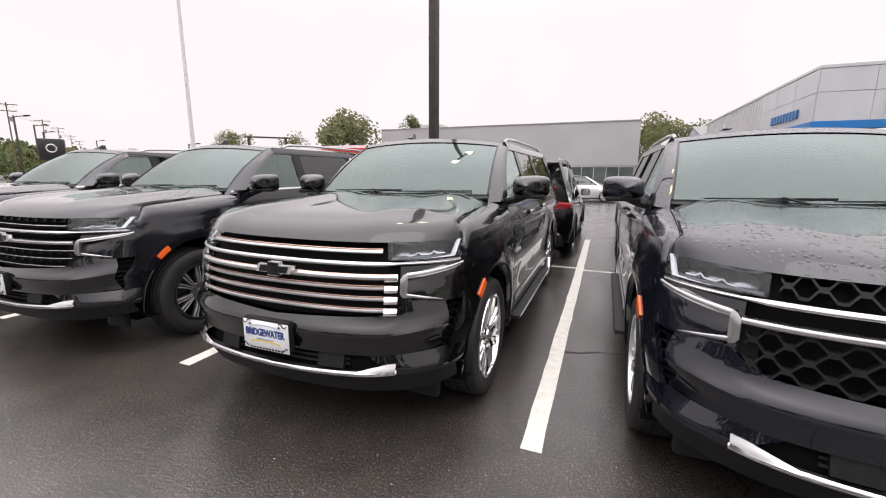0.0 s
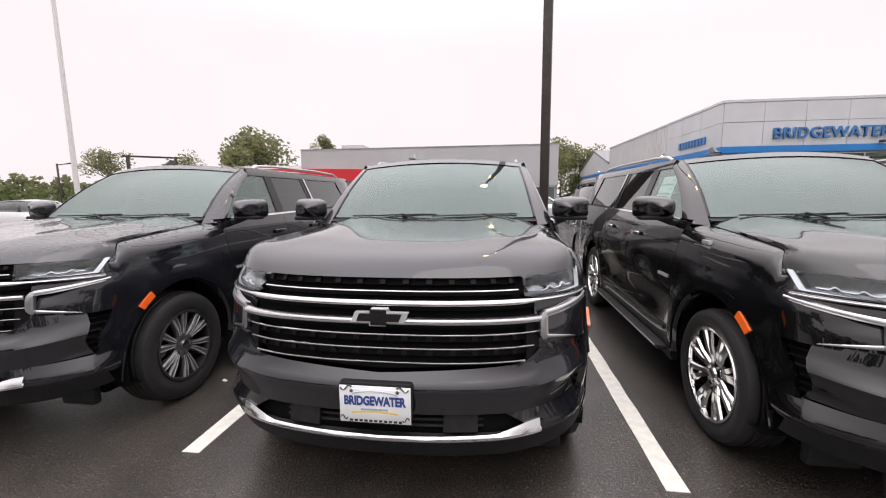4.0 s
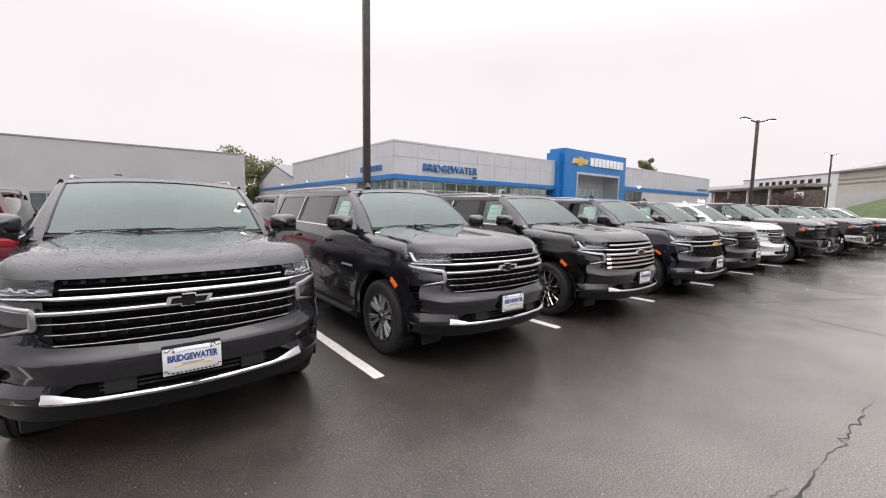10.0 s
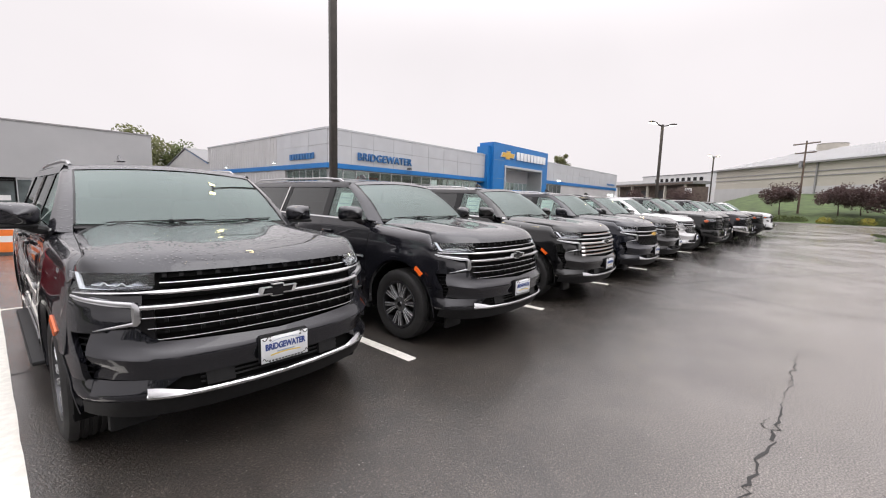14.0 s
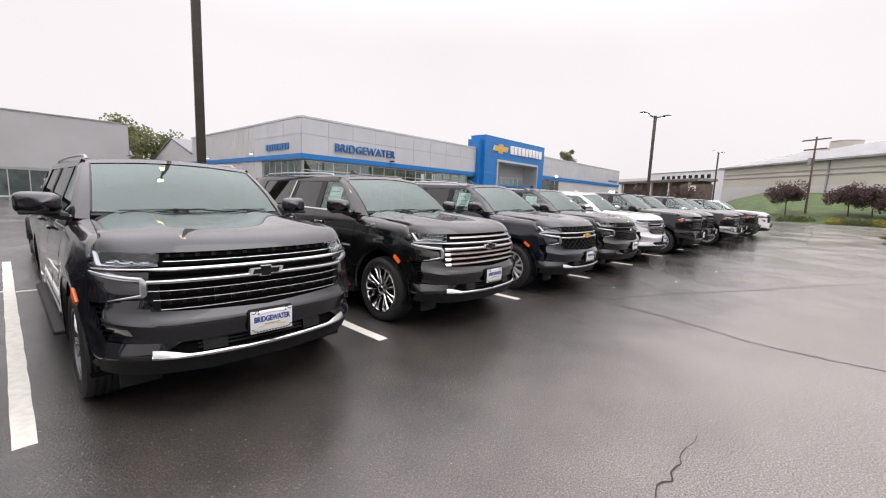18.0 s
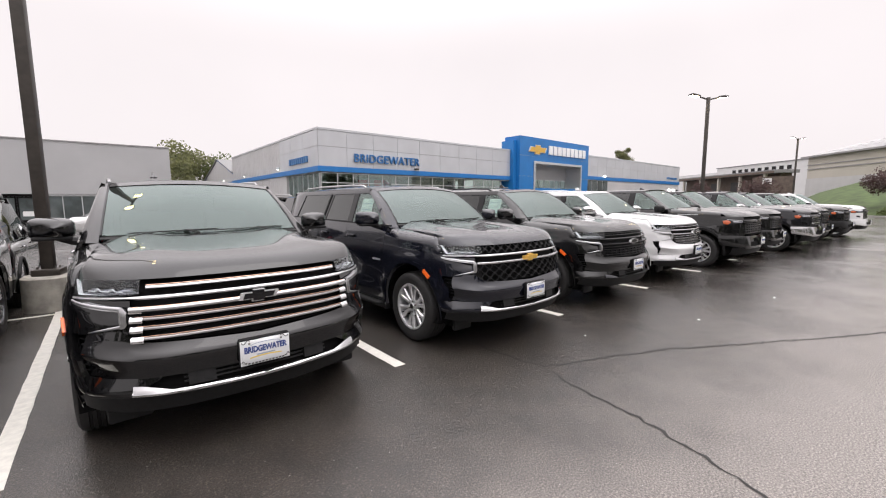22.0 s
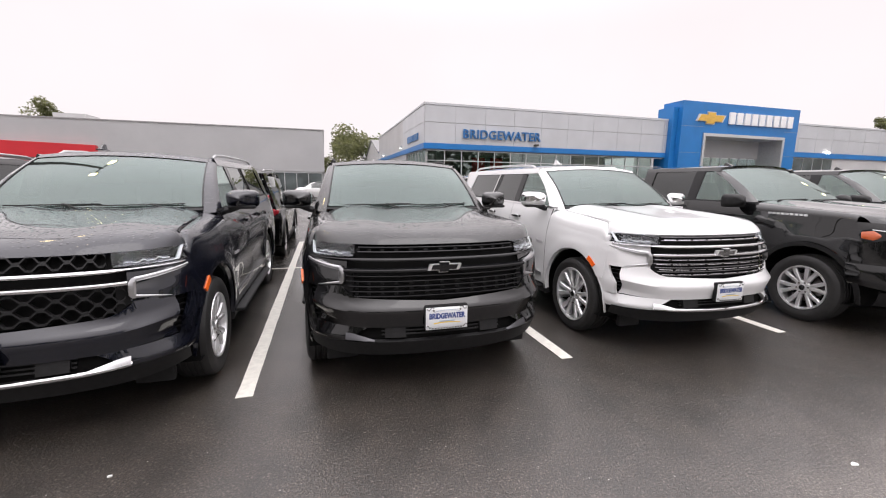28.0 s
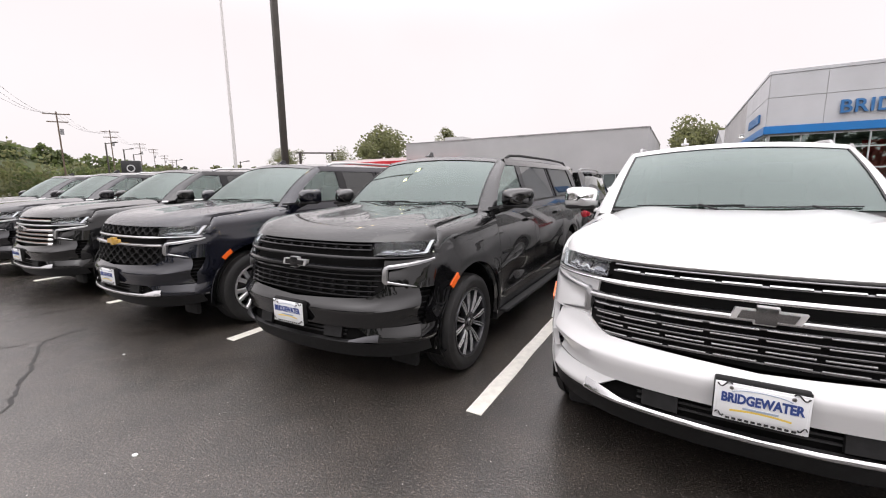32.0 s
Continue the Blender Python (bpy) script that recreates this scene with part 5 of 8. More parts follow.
    # paper sticker inside the front passenger window, with grey print
    if style in ("lt", "crown", "base", "sport") :
        k0, k1 = S.side(2.2, 1.40, -0.03), S.side(2.2, 1.66, -0.03)
        sg = np.array([[(-(a_[0]), yy, a_[2]) for yy in (2.10, 2.40)] for a_ in (k0, k1)])
        stk = part("price_sticker", slab(sg, 0.002, True), M["paper"], car, "white price sticker inside the window")
        for q in (0.12, 0.26, 0.40, 0.55, 0.70, 0.84):
            e0 = k0 * (1 - q) + k1 * q
            part("print_bar", slab(np.array([[(-(e0[0] + 0.004), yy, zz) for yy in (2.12, 2.27 + 0.1 * math.sin(q * 20))] for zz in (e0[2], e0[2] + 0.012)]), 0.001, True), M["plate_grey"], stk)
    # wheels
    tr = 0.865
    for sx in (-1, 1):
        wheel(car, wheels, sx * tr, S.ya, sx, 0.405, 0)
        wheel(car, wheels, sx * tr, S.yr, sx, 0.405, 0)
    return car


def mirror_vf(mx, s=1.0, top=0.0):
    """Shell of the right-hand door mirror; top: only its part above that fraction."""
    xs = np.linspace(0, 1, 6)
    ring = []
    c = Vector((mx + 0.170, 1.73, 1.405))
    rows = []
    for k in np.linspace(0, 1, 12):
        dep = -0.085 + 0.135 * k
        sc = math.sqrt(max(0.02, 1 - (1 - k) ** 2.6))
        row = []
        for a in np.linspace(0, 2 * math.pi, 37)[:-1]:
            ca, sa = math.cos(a), math.sin(a)
            ex = 0.145 * math.copysign(abs(ca) ** 0.5, ca)
            ez = 0.090 * math.copysign(abs(sa) ** 0.5, sa)
            if ca < 0:
                ez *= 1 - 0.12 * abs(ca)
            row.append((c.x + s * ex * sc, c.y + dep * s + 0.05 * ex / 0.135 * 0.4, max(c.z + s * ez * sc, c.z - 0.085 + 0.17 * top)))
        rows.append(row)
    v = [p for r in rows for p in r]
    n = 36
    f = [(i * n + j, i * n + (j + 1) % n, (i + 1) * n + (j + 1) % n, (i + 1) * n + j) for i in range(len(rows) - 1) for j in range(n)]
    f += [tuple(range(n - 1, -1, -1)), tuple(range(len(v) - n, len(v)))]
    return v, f


# ---------------------------------------------------------------- ground and markings
def sheet(name, pts, z, material, kind="structure", label="", cat=""):
    ob = mesh_ob(name, [(p[0], p[1], z) for p in pts], [tuple(range(len(pts)))], material, smooth=False)
    return tagged(ob, label, cat, "", kind)


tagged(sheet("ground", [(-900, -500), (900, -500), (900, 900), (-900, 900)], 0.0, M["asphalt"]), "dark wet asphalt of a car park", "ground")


def ragged(x0, x1, y0, y1, n=24, amp=0.004):
    """The outline of a painted stripe along y, with worn edges."""
    ys = np.linspace(y0, y1, n)
    a = [(x0 + random.uniform(-amp, amp), q) for q in ys]
    b = [(x1 + random.uniform(-amp, amp), q) for q in reversed(ys)]
    return a + b


def stripe(pts, z=0.004):
    v = [(p[0], p[1], 0.0) for p in pts] + [(p[0], p[1], z) for p in pts]
    n = len(pts)
    f = [tuple(range(n, 2 * n))] + [(i, (i + 1) % n, n + (i + 1) % n, n + i) for i in range(n)]
    ob = mesh_ob("parking_line", v, f, M["line"], smooth=False)
    return tagged(ob, "white painted parking line on wet asphalt", "line", "parking lines", "structure")


PITCH = 2.74
for k in range(-3, 9):
    x = k * PITCH
    stripe(ragged(x - 0.058, x + 0.058, 0.0, 7.95 if k < 6 else 8.4, 40))
for k in range(-4, 9):
    xa, xb = k * PITCH + 0.06, (k + 1) * PITCH - 0.06
    yy = 4.64 + (0.045 * -k * PITCH if k < 0 else 0) * 0.9
    pts = [(y_, x_) for x_, y_ in ragged(yy - 0.035, yy + 0.035, xa, xb, 14, 0.003)]
    stripe(pts)
stripe([(y_, x_) for x_, y_ in ragged(0.06, 0.17, -13.5, -8.285, 14)])


def crack(points, w=0.012, seed=1):
    """A crack in the asphalt: a jagged dark groove along points."""
    rnd = random.Random(seed)
    pts = []
    for (a, b), (c, d) in zip(points[:-1], points[1:]):
        n = max(4, int(math.hypot(c - a, d - b) / 0.06))
        for i in range(n):
            t = i / n
            pts.append((a + (c - a) * t + rnd.gauss(0, 0.014), b + (d - b) * t + rnd.gauss(0, 0.014)))
    pts.append(points[-1])
    v, f = [], []
    for i, p in enumerate(pts):
        q, r = pts[max(0, i - 1)], pts[min(len(pts) - 1, i + 1)]
        d = Vector((r[0] - q[0], r[1] - q[1])).normalized()
        ww = w * rnd.uniform(0.4, 1.2) * min(1, (i + 1) / 6, (len(pts) - i) / 6)
        v += [(p[0] - d.y * ww, p[1] + d.x * ww, 0.003), (p[0] + d.y * ww, p[1] - d.x * ww, 0.003)]
    f = [(2 * i, 2 * i + 1, 2 * i + 3, 2 * i + 2) for i in range(len(pts) - 1)]
    return tagged(mesh_ob("asphalt_crack", v, f, M["crack"], smooth=False), "jagged dark crack in the wet asphalt", "crack", "cracks", "structure")


crack([(1.02, 0.3), (0.99, -0.38), (1.05, -0.93), (1.2, -0.98), (1.87, -1.26), (2.57, -1.57), (2.9, -1.80), (3.42, -2.08), (4.1, -2.5), (5.03, -3.0), (6.3, -3.62), (9.5, -5.6)], 0.014, 3)
crack([(1.04, -0.93), (0.90, -1.36), (0.84, -1.83), (0.65, -2.45), (0.46, -2.95), (0.42, -3.3), (0.48, -3.9), (0.3, -5.4)], 0.012, 4)
crack([(37.5, -3.2), (30, -3.4), (22, -3.1), (17.5, -3.4)], 0.035, 5)
crack([(-5.75, -2.62), (-5.31, -2.70), (-5.0, -2.72), (-4.55, -2.79), (-3.93, -2.81)], 0.010, 15)
crack([(-3.85, -2.82), (-3.3, -2.85), (-2.8, -2.87), (-2.27, -2.89)], 0.006, 16)
crack([(-4.62, -2.78), (-4.5, -2.70), (-4.3, -2.72)], 0.005, 17)
crack([(-9.6, 1.9), (-8.9, 2.3), (-8.2, 2.2), (-7.6, 2.0)], 0.010, 6)
crack([(-1.2, 1.9), (-0.5, 1.55), (0.1, 1.4), (0.6, 1.55), (1.3, 1.2)], 0.010, 7)
crack([(-8.0, -1.2), (-7.6, -2.0), (-7.7, -2.9), (-7.3, -3.6)], 0.008, 8)
crack([(-5.9, 2.4), (-5.1, 2.3), (-4.6, 2.5)], 0.009, 9)


def puddle(cx, cy, rx, ry, seed):
    rnd = random.Random(seed)
    ph = [rnd.uniform(0, 6.3) for _ in range(5)]
    pts = []
    for i in range(60):
        a = 2 * math.pi * i / 60
        r = 1 + sum(0.16 / (k + 1) * math.sin((k + 2) * a + ph[k]) for k in range(5))
        pts.append((cx + rx * r * math.cos(a), cy + ry * r * math.sin(a)))
    v = [(p[0], p[1], 0.0035) for p in pts]
    return tagged(mesh_ob("puddle", v, [tuple(range(60))], M["puddle"], smooth=False), "shallow rain puddle on the asphalt", "puddle", "puddles", "structure")


puddle(24.5, -6.5, 2.4, 0.5, 3)
puddle(31.0, -7.0, 3.0, 0.6, 4)


def litter(x, y, s, seed):
    rnd = random.Random(seed)
    v = [(x + s * rnd.uniform(0.5, 1) * math.cos(a), y + s * 0.6 * rnd.uniform(0.5, 1) * math.sin(a), 0.004 + 0.006 * rnd.random()) for a in np.linspace(0, 2 * math.pi, 7)[:-1]]
    v += [(p[0], p[1], 0.001) for p in v]
    f = [tuple(range(6))] + [(i, (i + 1) % 6, 6 + (i + 1) % 6, 6 + i) for i in range(6)]
    return tagged(mesh_ob("scrap_of_paper", v, f, M["paper"], smooth=False), "small pale scrap lying on wet asphalt", "litter", "scraps")


litter(3.95, -1.35, 0.035, 1)
litter(6.3, -1.7, 0.03, 2)
litter(2.2, -1.6 + 0.9, 0.02, 3)
litter(-5.9, 0.9, 0.04, 4)

# ---------------------------------------------------------------- the dealership building
dealer = tagged(empty("dealership_building", 10.4, 26.2), "large grey-panelled dealership with blue band and tall blue entrance", "building")


def dpart(name, vf, material, label="", parent=None, smooth=False):
    return part(name, vf, material, parent or dealer, label, smooth)


W0, H0 = 21.6, 7.17
dpart("front_wall", join(box(0, W0, 0.0, 0.3, 4.36, H0), box(0, W0, 0.05, 0.3, 3.9, 4.36)), M["joint"])
# composite panels of the front, each with a gap round it
pw = 2.35
xs = [0.0, 0.04 + 2.28] + [2.32 + pw * k for k in range(1, 9)]
xs = [x for x in xs if x < W0 - 0.4] + [W0]
for a, b in zip(xs[:-1], xs[1:]):
    for z0, z1 in ((4.37, 5.82), (5.85, 7.02)):
        dpart("panel", box(a + 0.009, b - 0.009, -0.03, 0.01, z0, z1, 0.006), M["panel"])
dpart("coping", box(-0.05, W0, -0.06, 0.35, 7.03, 7.20, 0.01), M["panel"])
dpart("blue_band", box(-0.10, W0, -0.10, 0.02, 3.96, 4.36, 0.01), M["blue"])
dpart("roof", box(0.3, W0, 0.3, 26, 6.9, 7.0), M["roof"])
# glazed front
for k in range(16):
    a = 0.22 + 1.335 * k
    dpart("mullion", box(a - 0.03, a + 0.03, 0.12, 0.22, 0.0, 3.92), M["alu"])
for z in (0.12, 2.10, 3.05 + 0.1, 3.88):
    dpart("transom", box(0.22, W0 - 0.2, 0.13, 0.21, z - 0.03, z + 0.03), M["alu"])
for k in range(15):
    a = 0.22 + 1.335 * k
    for z0, z1 in ((0.15, 2.07), (2.13, 3.12), (3.18, 3.85)):
        gp = dpart("pane", box(a + 0.03, a + 1.305, 0.16, 0.175, z0, z1), M["bldg_glass"])
dpart("plinth", box(0, W0, 0.08, 0.3, 0, 0.14), M["concrete"])
# dim showroom behind the glass
inn = dpart("showroom_back", box(0.4, W0, 9.0, 9.2, 0, 6.8), M["dark_int"])
dpart("showroom_ceiling", box(0.3, W0, 0.3, 9.0, 4.2, 4.3), M["panel_side"])
dpart("showroom_floor", box(0.2, W0, 0.25, 9.0, 0.02, 0.06), M["concrete"])
for a in (4.6, 6.2):
    dpart("red_display", box(a, a + 1.1, 2.5, 2.6, 1.0, 3.6), M["red"])
for a in (2.0, 9.0, 14.0, 18.0):
    dpart("inner_column", box(a, a + 0.5, 4.0, 4.5, 0, 4.2), M["panel_side"])
# side wall towards the lane
dpart("side_wall", join(box(0.0, 0.3, 0.3, 26.0, 4.36, H0), box(0.0, 0.3, 7.0, 26.0, 0, 4.36), box(0.05, 0.3, 0.3, 7.0, 3.9, 4.36)), M["panel_side"])
for k in range(3):
    for z0, z1 in ((4.37, 5.82), (5.85, 7.02)):
        dpart("panel", box(-0.03, 0.01, 0.02 + 2.8 * k, 2.79 + 2.8 * k, z0, z1, 0.006), M["panel"])
for k in range(30):
    yy = 8.5 + 0.58 * k
    dpart("wall_rib", box(-0.02, 0.0, yy, yy + 0.05, 0.0, H0), M["panel_side"])
dpart("coping", box(-0.06, 0.3, 0.3, 26.0, 7.05, 7.2, 0.01), M["panel"])
dpart("blue_band", box(-0.10, 0.02, 0.0, 26.0, 3.96, 4.36, 0.01), M["blue"])
for k in range(7):
    yy = 0.3 + 1.1 * k
    dpart("mullion", box(0.12, 0.22, yy - 0.03, yy + 0.03, 0, 3.92), M["alu"])
    if k < 6:
        dpart("pane", box(0.16, 0.175, yy + 0.03, yy + 1.07, 0.15, 3.85), M["bldg_glass"])
# gabled rear part
gv = [(0.0, 26.0, 0), (0.0, 44.0, 0), (0.0, 44.0, 5.0), (0.0, 34.0, 7.5), (0.0, 26.0, 5.3)]
gv += [(14, p[1], p[2]) for p in gv]
dpart("rear_gable", (gv, [(0, 1, 2, 3, 4), (5, 9, 8, 7, 6), (0, 4, 9, 5), (1, 6, 7, 2)]), M["panel_side"])
dpart("gable_roof", slab(np.array([[(q, 44.2, 5.0), (q, 34.0, 7.56), (q, 25.8, 5.3)] for q in (-0.15, 14.1)]), 0.12, True), M["roof"])
dpart("gable_trim", join(tube([(-0.03, 26.0, 5.3), (-0.03, 34.0, 7.5)], 0.10, 4)), M["blue"])
dpart("blue_band", box(-0.08, -0.002, 26.0, 44.0, 3.96, 4.30, 0.01), M["blue"])
for yy, zz in ((8.6, 4.6), (20.0, 4.55), (30.0, 4.5)):
    fl = dpart("flood_lamp", box(-0.30, -0.05, yy, yy + 0.3, zz, zz + 0.2, 0.03), M["alu"])
    dpart("lamp_face", box(-0.29, -0.10, yy + 0.02, yy + 0.28, zz - 0.012, zz - 0.002), M["flood"], parent=fl)
# town name in blue letters, plain shapes for the maker's name
words("BRIDGEWATER", 0.90, 0.06, "sign_letters", M["blue_letter"], dealer, pose(6.05, -0.12, 5.08, 90), 1.06, 0.012)["label"] = "blue raised letters"
for k in range(9):
    dpart("sign_shape", box(-0.14, -0.04, 1.9 + k * 0.46, 2.22 + k * 0.46, 4.75, 5.25, 0.02), M["blue_letter"])
# blue entrance portal
PX = 22.05
dpart("portal_leg", box(PX, PX + 2.5, -0.9, 1.2, 0, 8.65), M["blue"])
dpart("portal_leg", box(PX + 11.9, PX + 13.6, -0.9, 1.2, 0, 8.65), M["blue"])
dpart("portal_beam", box(PX + 2.5, PX + 11.9, -0.898, 1.2, 5.95, 8.648), M["blue"])
dpart("portal_step", box(PX - 0.55, PX, -0.45, 1.2, 0, 8.15), M["blue"])
for z in (2.2, 4.4, 6.6):
    dpart("portal_joint", join(box(PX, PX + 2.44, -0.91, -0.90, z, z + 0.02), box(PX + 11.96, PX + 13.6, -0.91, -0.90, z, z + 0.02)), M["joint"])
dpart("portal_frame", join(box(PX + 2.4, PX + 2.65, -1.0, 1.2, 0, 6.1), box(PX + 11.75, PX + 12.0, -1.0, 1.2, 0, 6.1), box(PX + 2.65, PX + 11.75, -1.0, 1.2, 5.85, 6.1)), M["alu"])
dpart("portal_back", box(PX + 2.6, PX + 11.8, 1.15, 1.3, 4.25, 5.9), M["panel_side"])
dpart("portal_lintel", box(PX + 2.65, PX + 11.75, -0.6, -0.3, 2.75, 3.15, 0.02), M["blue"])
for k in range(9):
    dpart("mullion", box(PX + 2.65 + 1.13 * k, PX + 2.71 + 1.13 * k, 1.2, 1.3, 0, 4.25), M["alu"])
    if k < 8:
        dpart("pane", box(PX + 2.71 + 1.13 * k, PX + 3.78 + 1.13 * k, 1.24, 1.26, 0.1, 4.2), M["bldg_glass"])
emb = [(-1.5, -0.28), (-0.45, -0.28), (-0.5, -0.5), (0.42, -0.5), (0.46, -0.28), (1.3, -0.28), (1.6, 0.28), (0.5, 0.28), (0.5, 0.5), (-0.4, 0.5), (-0.38, 0.28), (-1.2, 0.28)]
for s, d, m in ((1.06, -0.97, M["alu"]), (0.92, -1.02, M["gold"])):
    v = [(PX + 3.0 + s * a, d, 7.35 + s * b) for a, b in emb] + [(PX + 3.0 + s * a, -0.9, 7.35 + s * b) for a, b in emb]
    dpart("portal_emblem", (v, [tuple(range(12))] + [(i, 12 + i, 12 + (i + 1) % 12, (i + 1) % 12) for i in range(12)]), m)
for k in range(9):
    x = PX + 5.05 + k * 0.87
    dpart("portal_sign_shape", box(x, x + 0.66, -1.05, -0.9, 6.95, 7.95, 0.02), M["white_letter"])
# right-hand wing
dpart("wing_wall", box(PX + 13.6, PX + 47.0, 0.5, 20, 0, 7.75), M["panel_side"])
for k in range(14):
    x = PX + 13.6 + 2.4 * k
    for z0, z1 in ((5.05, 6.35), (6.38, 7.6)):
        dpart("panel", box(x + 0.012, min(x + 2.388, PX + 46.99), 0.46, 0.50, z0, z1, 0.006), M["panel"])
dpart("coping", box(PX + 13.6, PX + 47.05, 0.42, 0.8, 7.62, 7.80, 0.01), M["panel"])
dpart("blue_band", box(PX + 13.6, PX + 47.05, 0.38, 0.5, 4.55, 5.02, 0.01), M["blue"])
for k in range(6):
    x = PX + 14.2 + 1.4 * k
    dpart("mullion", box(x - 0.03, x + 0.03, 0.44, 0.5, 2.0, 4.45), M["alu"])
    if k < 5:
        dpart("dark_pane", box(x + 0.03, x + 1.37, 0.47, 0.495, 2.0, 4.45), M["dim_glass"])
for k in range(6):
    x = PX + 41.5 + 0.75 * k
    dpart("wing_sign_shape", box(x, x + 0.55, 0.40, 0.5, 5.4, 5.75), M["blue_letter"])
for k in (0, 1):
    dpart("service_light", box(PX + 42.5 + 1.7 * k, PX + 43.3 + 1.7 * k, 0.36, 0.5, 3.4, 3.7), M["flood"])
dpart("wing_floodlight", box(PX + 20.0, PX + 20.3, 0.2, 0.45, 5.0, 5.2, 0.02), M["flood"])
for x in (8.7,):
    dpart("wall_camera", join(box(x, x + 0.28, -0.45, -0.1, 4.42, 4.56, 0.02)), M["pole"])

# ---------------------------------------------------------------- grey showroom across the lot
grey = tagged(empty("grey_showroom", -27.9, 46.8), "long grey commercial building with storefront glass and red fascia", "building")


def gpart(name, vf, material, label="", smooth=False):
    return part(name, vf, material, grey, label, smooth)


gpart("front_wall", box(0, 31.3, 0, 0.4, 2.5, 7.15), M["grey_wall"])
gpart("base_wall", box(0, 14.0, 0.002, 0.4, 0, 2.5), M["grey_wall"])
gpart("side_wall", box(31.0, 31.298, 0.4, 26, 0, 7.15), M["grey_wall"])
gpart("side_wall", box(0, 0.3, 0.4, 26, 0, 7.15), M["grey_wall"])
gpart("coping", join(box(-0.05, 31.35, -0.06, 0.45, 7.15, 7.26), box(30.95, 31.36, 0.45, 26, 7.15, 7.26)), M["joint"])
gpart("roof", box(0.3, 31.0, 0.4, 26, 6.8, 6.9), M["roof"])
# storefront: uneven bays of dim glass, an entrance with a pair of dark doors
BAYS = [14.0, 15.07, 16.21, 17.31, 18.49, 21.69, 22.99, 24.3, 25.6, 26.9, 28.2, 29.5, 31.0]
for xa in BAYS:
    if xa != 17.31:
        gpart("mullion", box(xa - 0.035, xa + 0.035, 0.10, 0.22, 0, 2.5), M["alu"])
for xa, xb in zip(BAYS, BAYS[1:]):
    if xa == 18.49:
        continue
    gpart("pane", box(xa + 0.04, xb - 0.04, 0.14, 0.16, 0.12, 2.32), M["dim_glass"])
    gpart("sill_rail", box(xa + 0.036, xb - 0.036, 0.10, 0.22, 0.0, 0.119), M["alu"])
    gpart("head_rail", box(xa + 0.036, xb - 0.036, 0.10, 0.22, 2.321, 2.5), M["alu"])
gpart("column", box(17.16, 17.46, -0.05, 0.3, 0, 2.5), M["white_band"])
gpart("entrance_head", box(18.53, 21.65, 0.08, 0.24, 2.30, 2.5), M["gloss_black"])
for xa, xb in ((18.54, 20.08), (20.10, 21.64)):
    leaf = gpart("entrance_door", join(box(xa, xa + 0.11, 0.09, 0.20, 0.02, 2.29), box(xb - 0.11, xb, 0.09, 0.20, 0.02, 2.29), box(xa + 0.111, xb - 0.111, 0.09, 0.20, 0.02, 0.24), box(xa + 0.111, xb - 0.111, 0.09, 0.20, 2.17, 2.29)), M["gloss_black"])
    part("door_glass", box(xa + 0.111, xb - 0.111, 0.14, 0.155, 0.241, 2.169), M["dim_glass"], leaf)
gpart("notice_panel", box(19.13, 19.89, 0.115, 0.125, 0.43, 0.88), M["white_band"])
gpart("notice_panel", box(20.38, 21.27, 0.115, 0.125, 0.57, 1.0), M["white_band"])
gpart("interior", join(box(14, 31, 7, 7.1, 0, 2.6), box(14, 31, 0.3, 7, 2.55, 2.6)), M["dark_int"])
gpart("timber_display", box(14.9, 16.6, 3.0, 3.2, 0.1, 2.3), M["plate_yellow"])
for k in range(6):
    x = 24.2 + 1.3 * k
    gpart("blue_cross", join(tube([(x, 1.0, 0.3), (x + 0.9, 1.0, 1.3)], 0.05, 4), tube([(x + 0.9, 1.0, 0.3), (x, 1.0, 1.3)], 0.05, 4)), M["blue"])
arc_pts = [(-16.0 + 25.4 * q, 4.65 + 0.25 * math.sin(math.pi * q)) for q in np.linspace(0, 1, 16)]
v = [(x, -0.5, z) for x, z in arc_pts] + [(x, -0.5, 3.35) for x, z in arc_pts] + [(x, 0.0, z) for x, z in arc_pts] + [(x, 0.0, 3.35) for x, z in arc_pts]
f = [(i, i + 1, 17 + i, 16 + i) for i in range(15)] + [(i, 32 + i, 33 + i, i + 1) for i in range(15)] + [(16 + i, 17 + i, 49 + i, 48 + i) for i in range(15)] + [(0, 16, 48, 32), (15, 47, 63, 31)]
gpart("red_fascia", (v, f), M["red"])
gpart("low_wing", box(-16, 0, 0.05, 12, 0, 4.6), M["grey_wall"])
gpart("white_awning", box(-15, 0.0, -0.2, 0.04, 4.72, 5.3), M["white_band"])
gpart("roof_unit", box(3.0, 6.0, 6, 9, 6.9, 8.4), M["panel_side"])

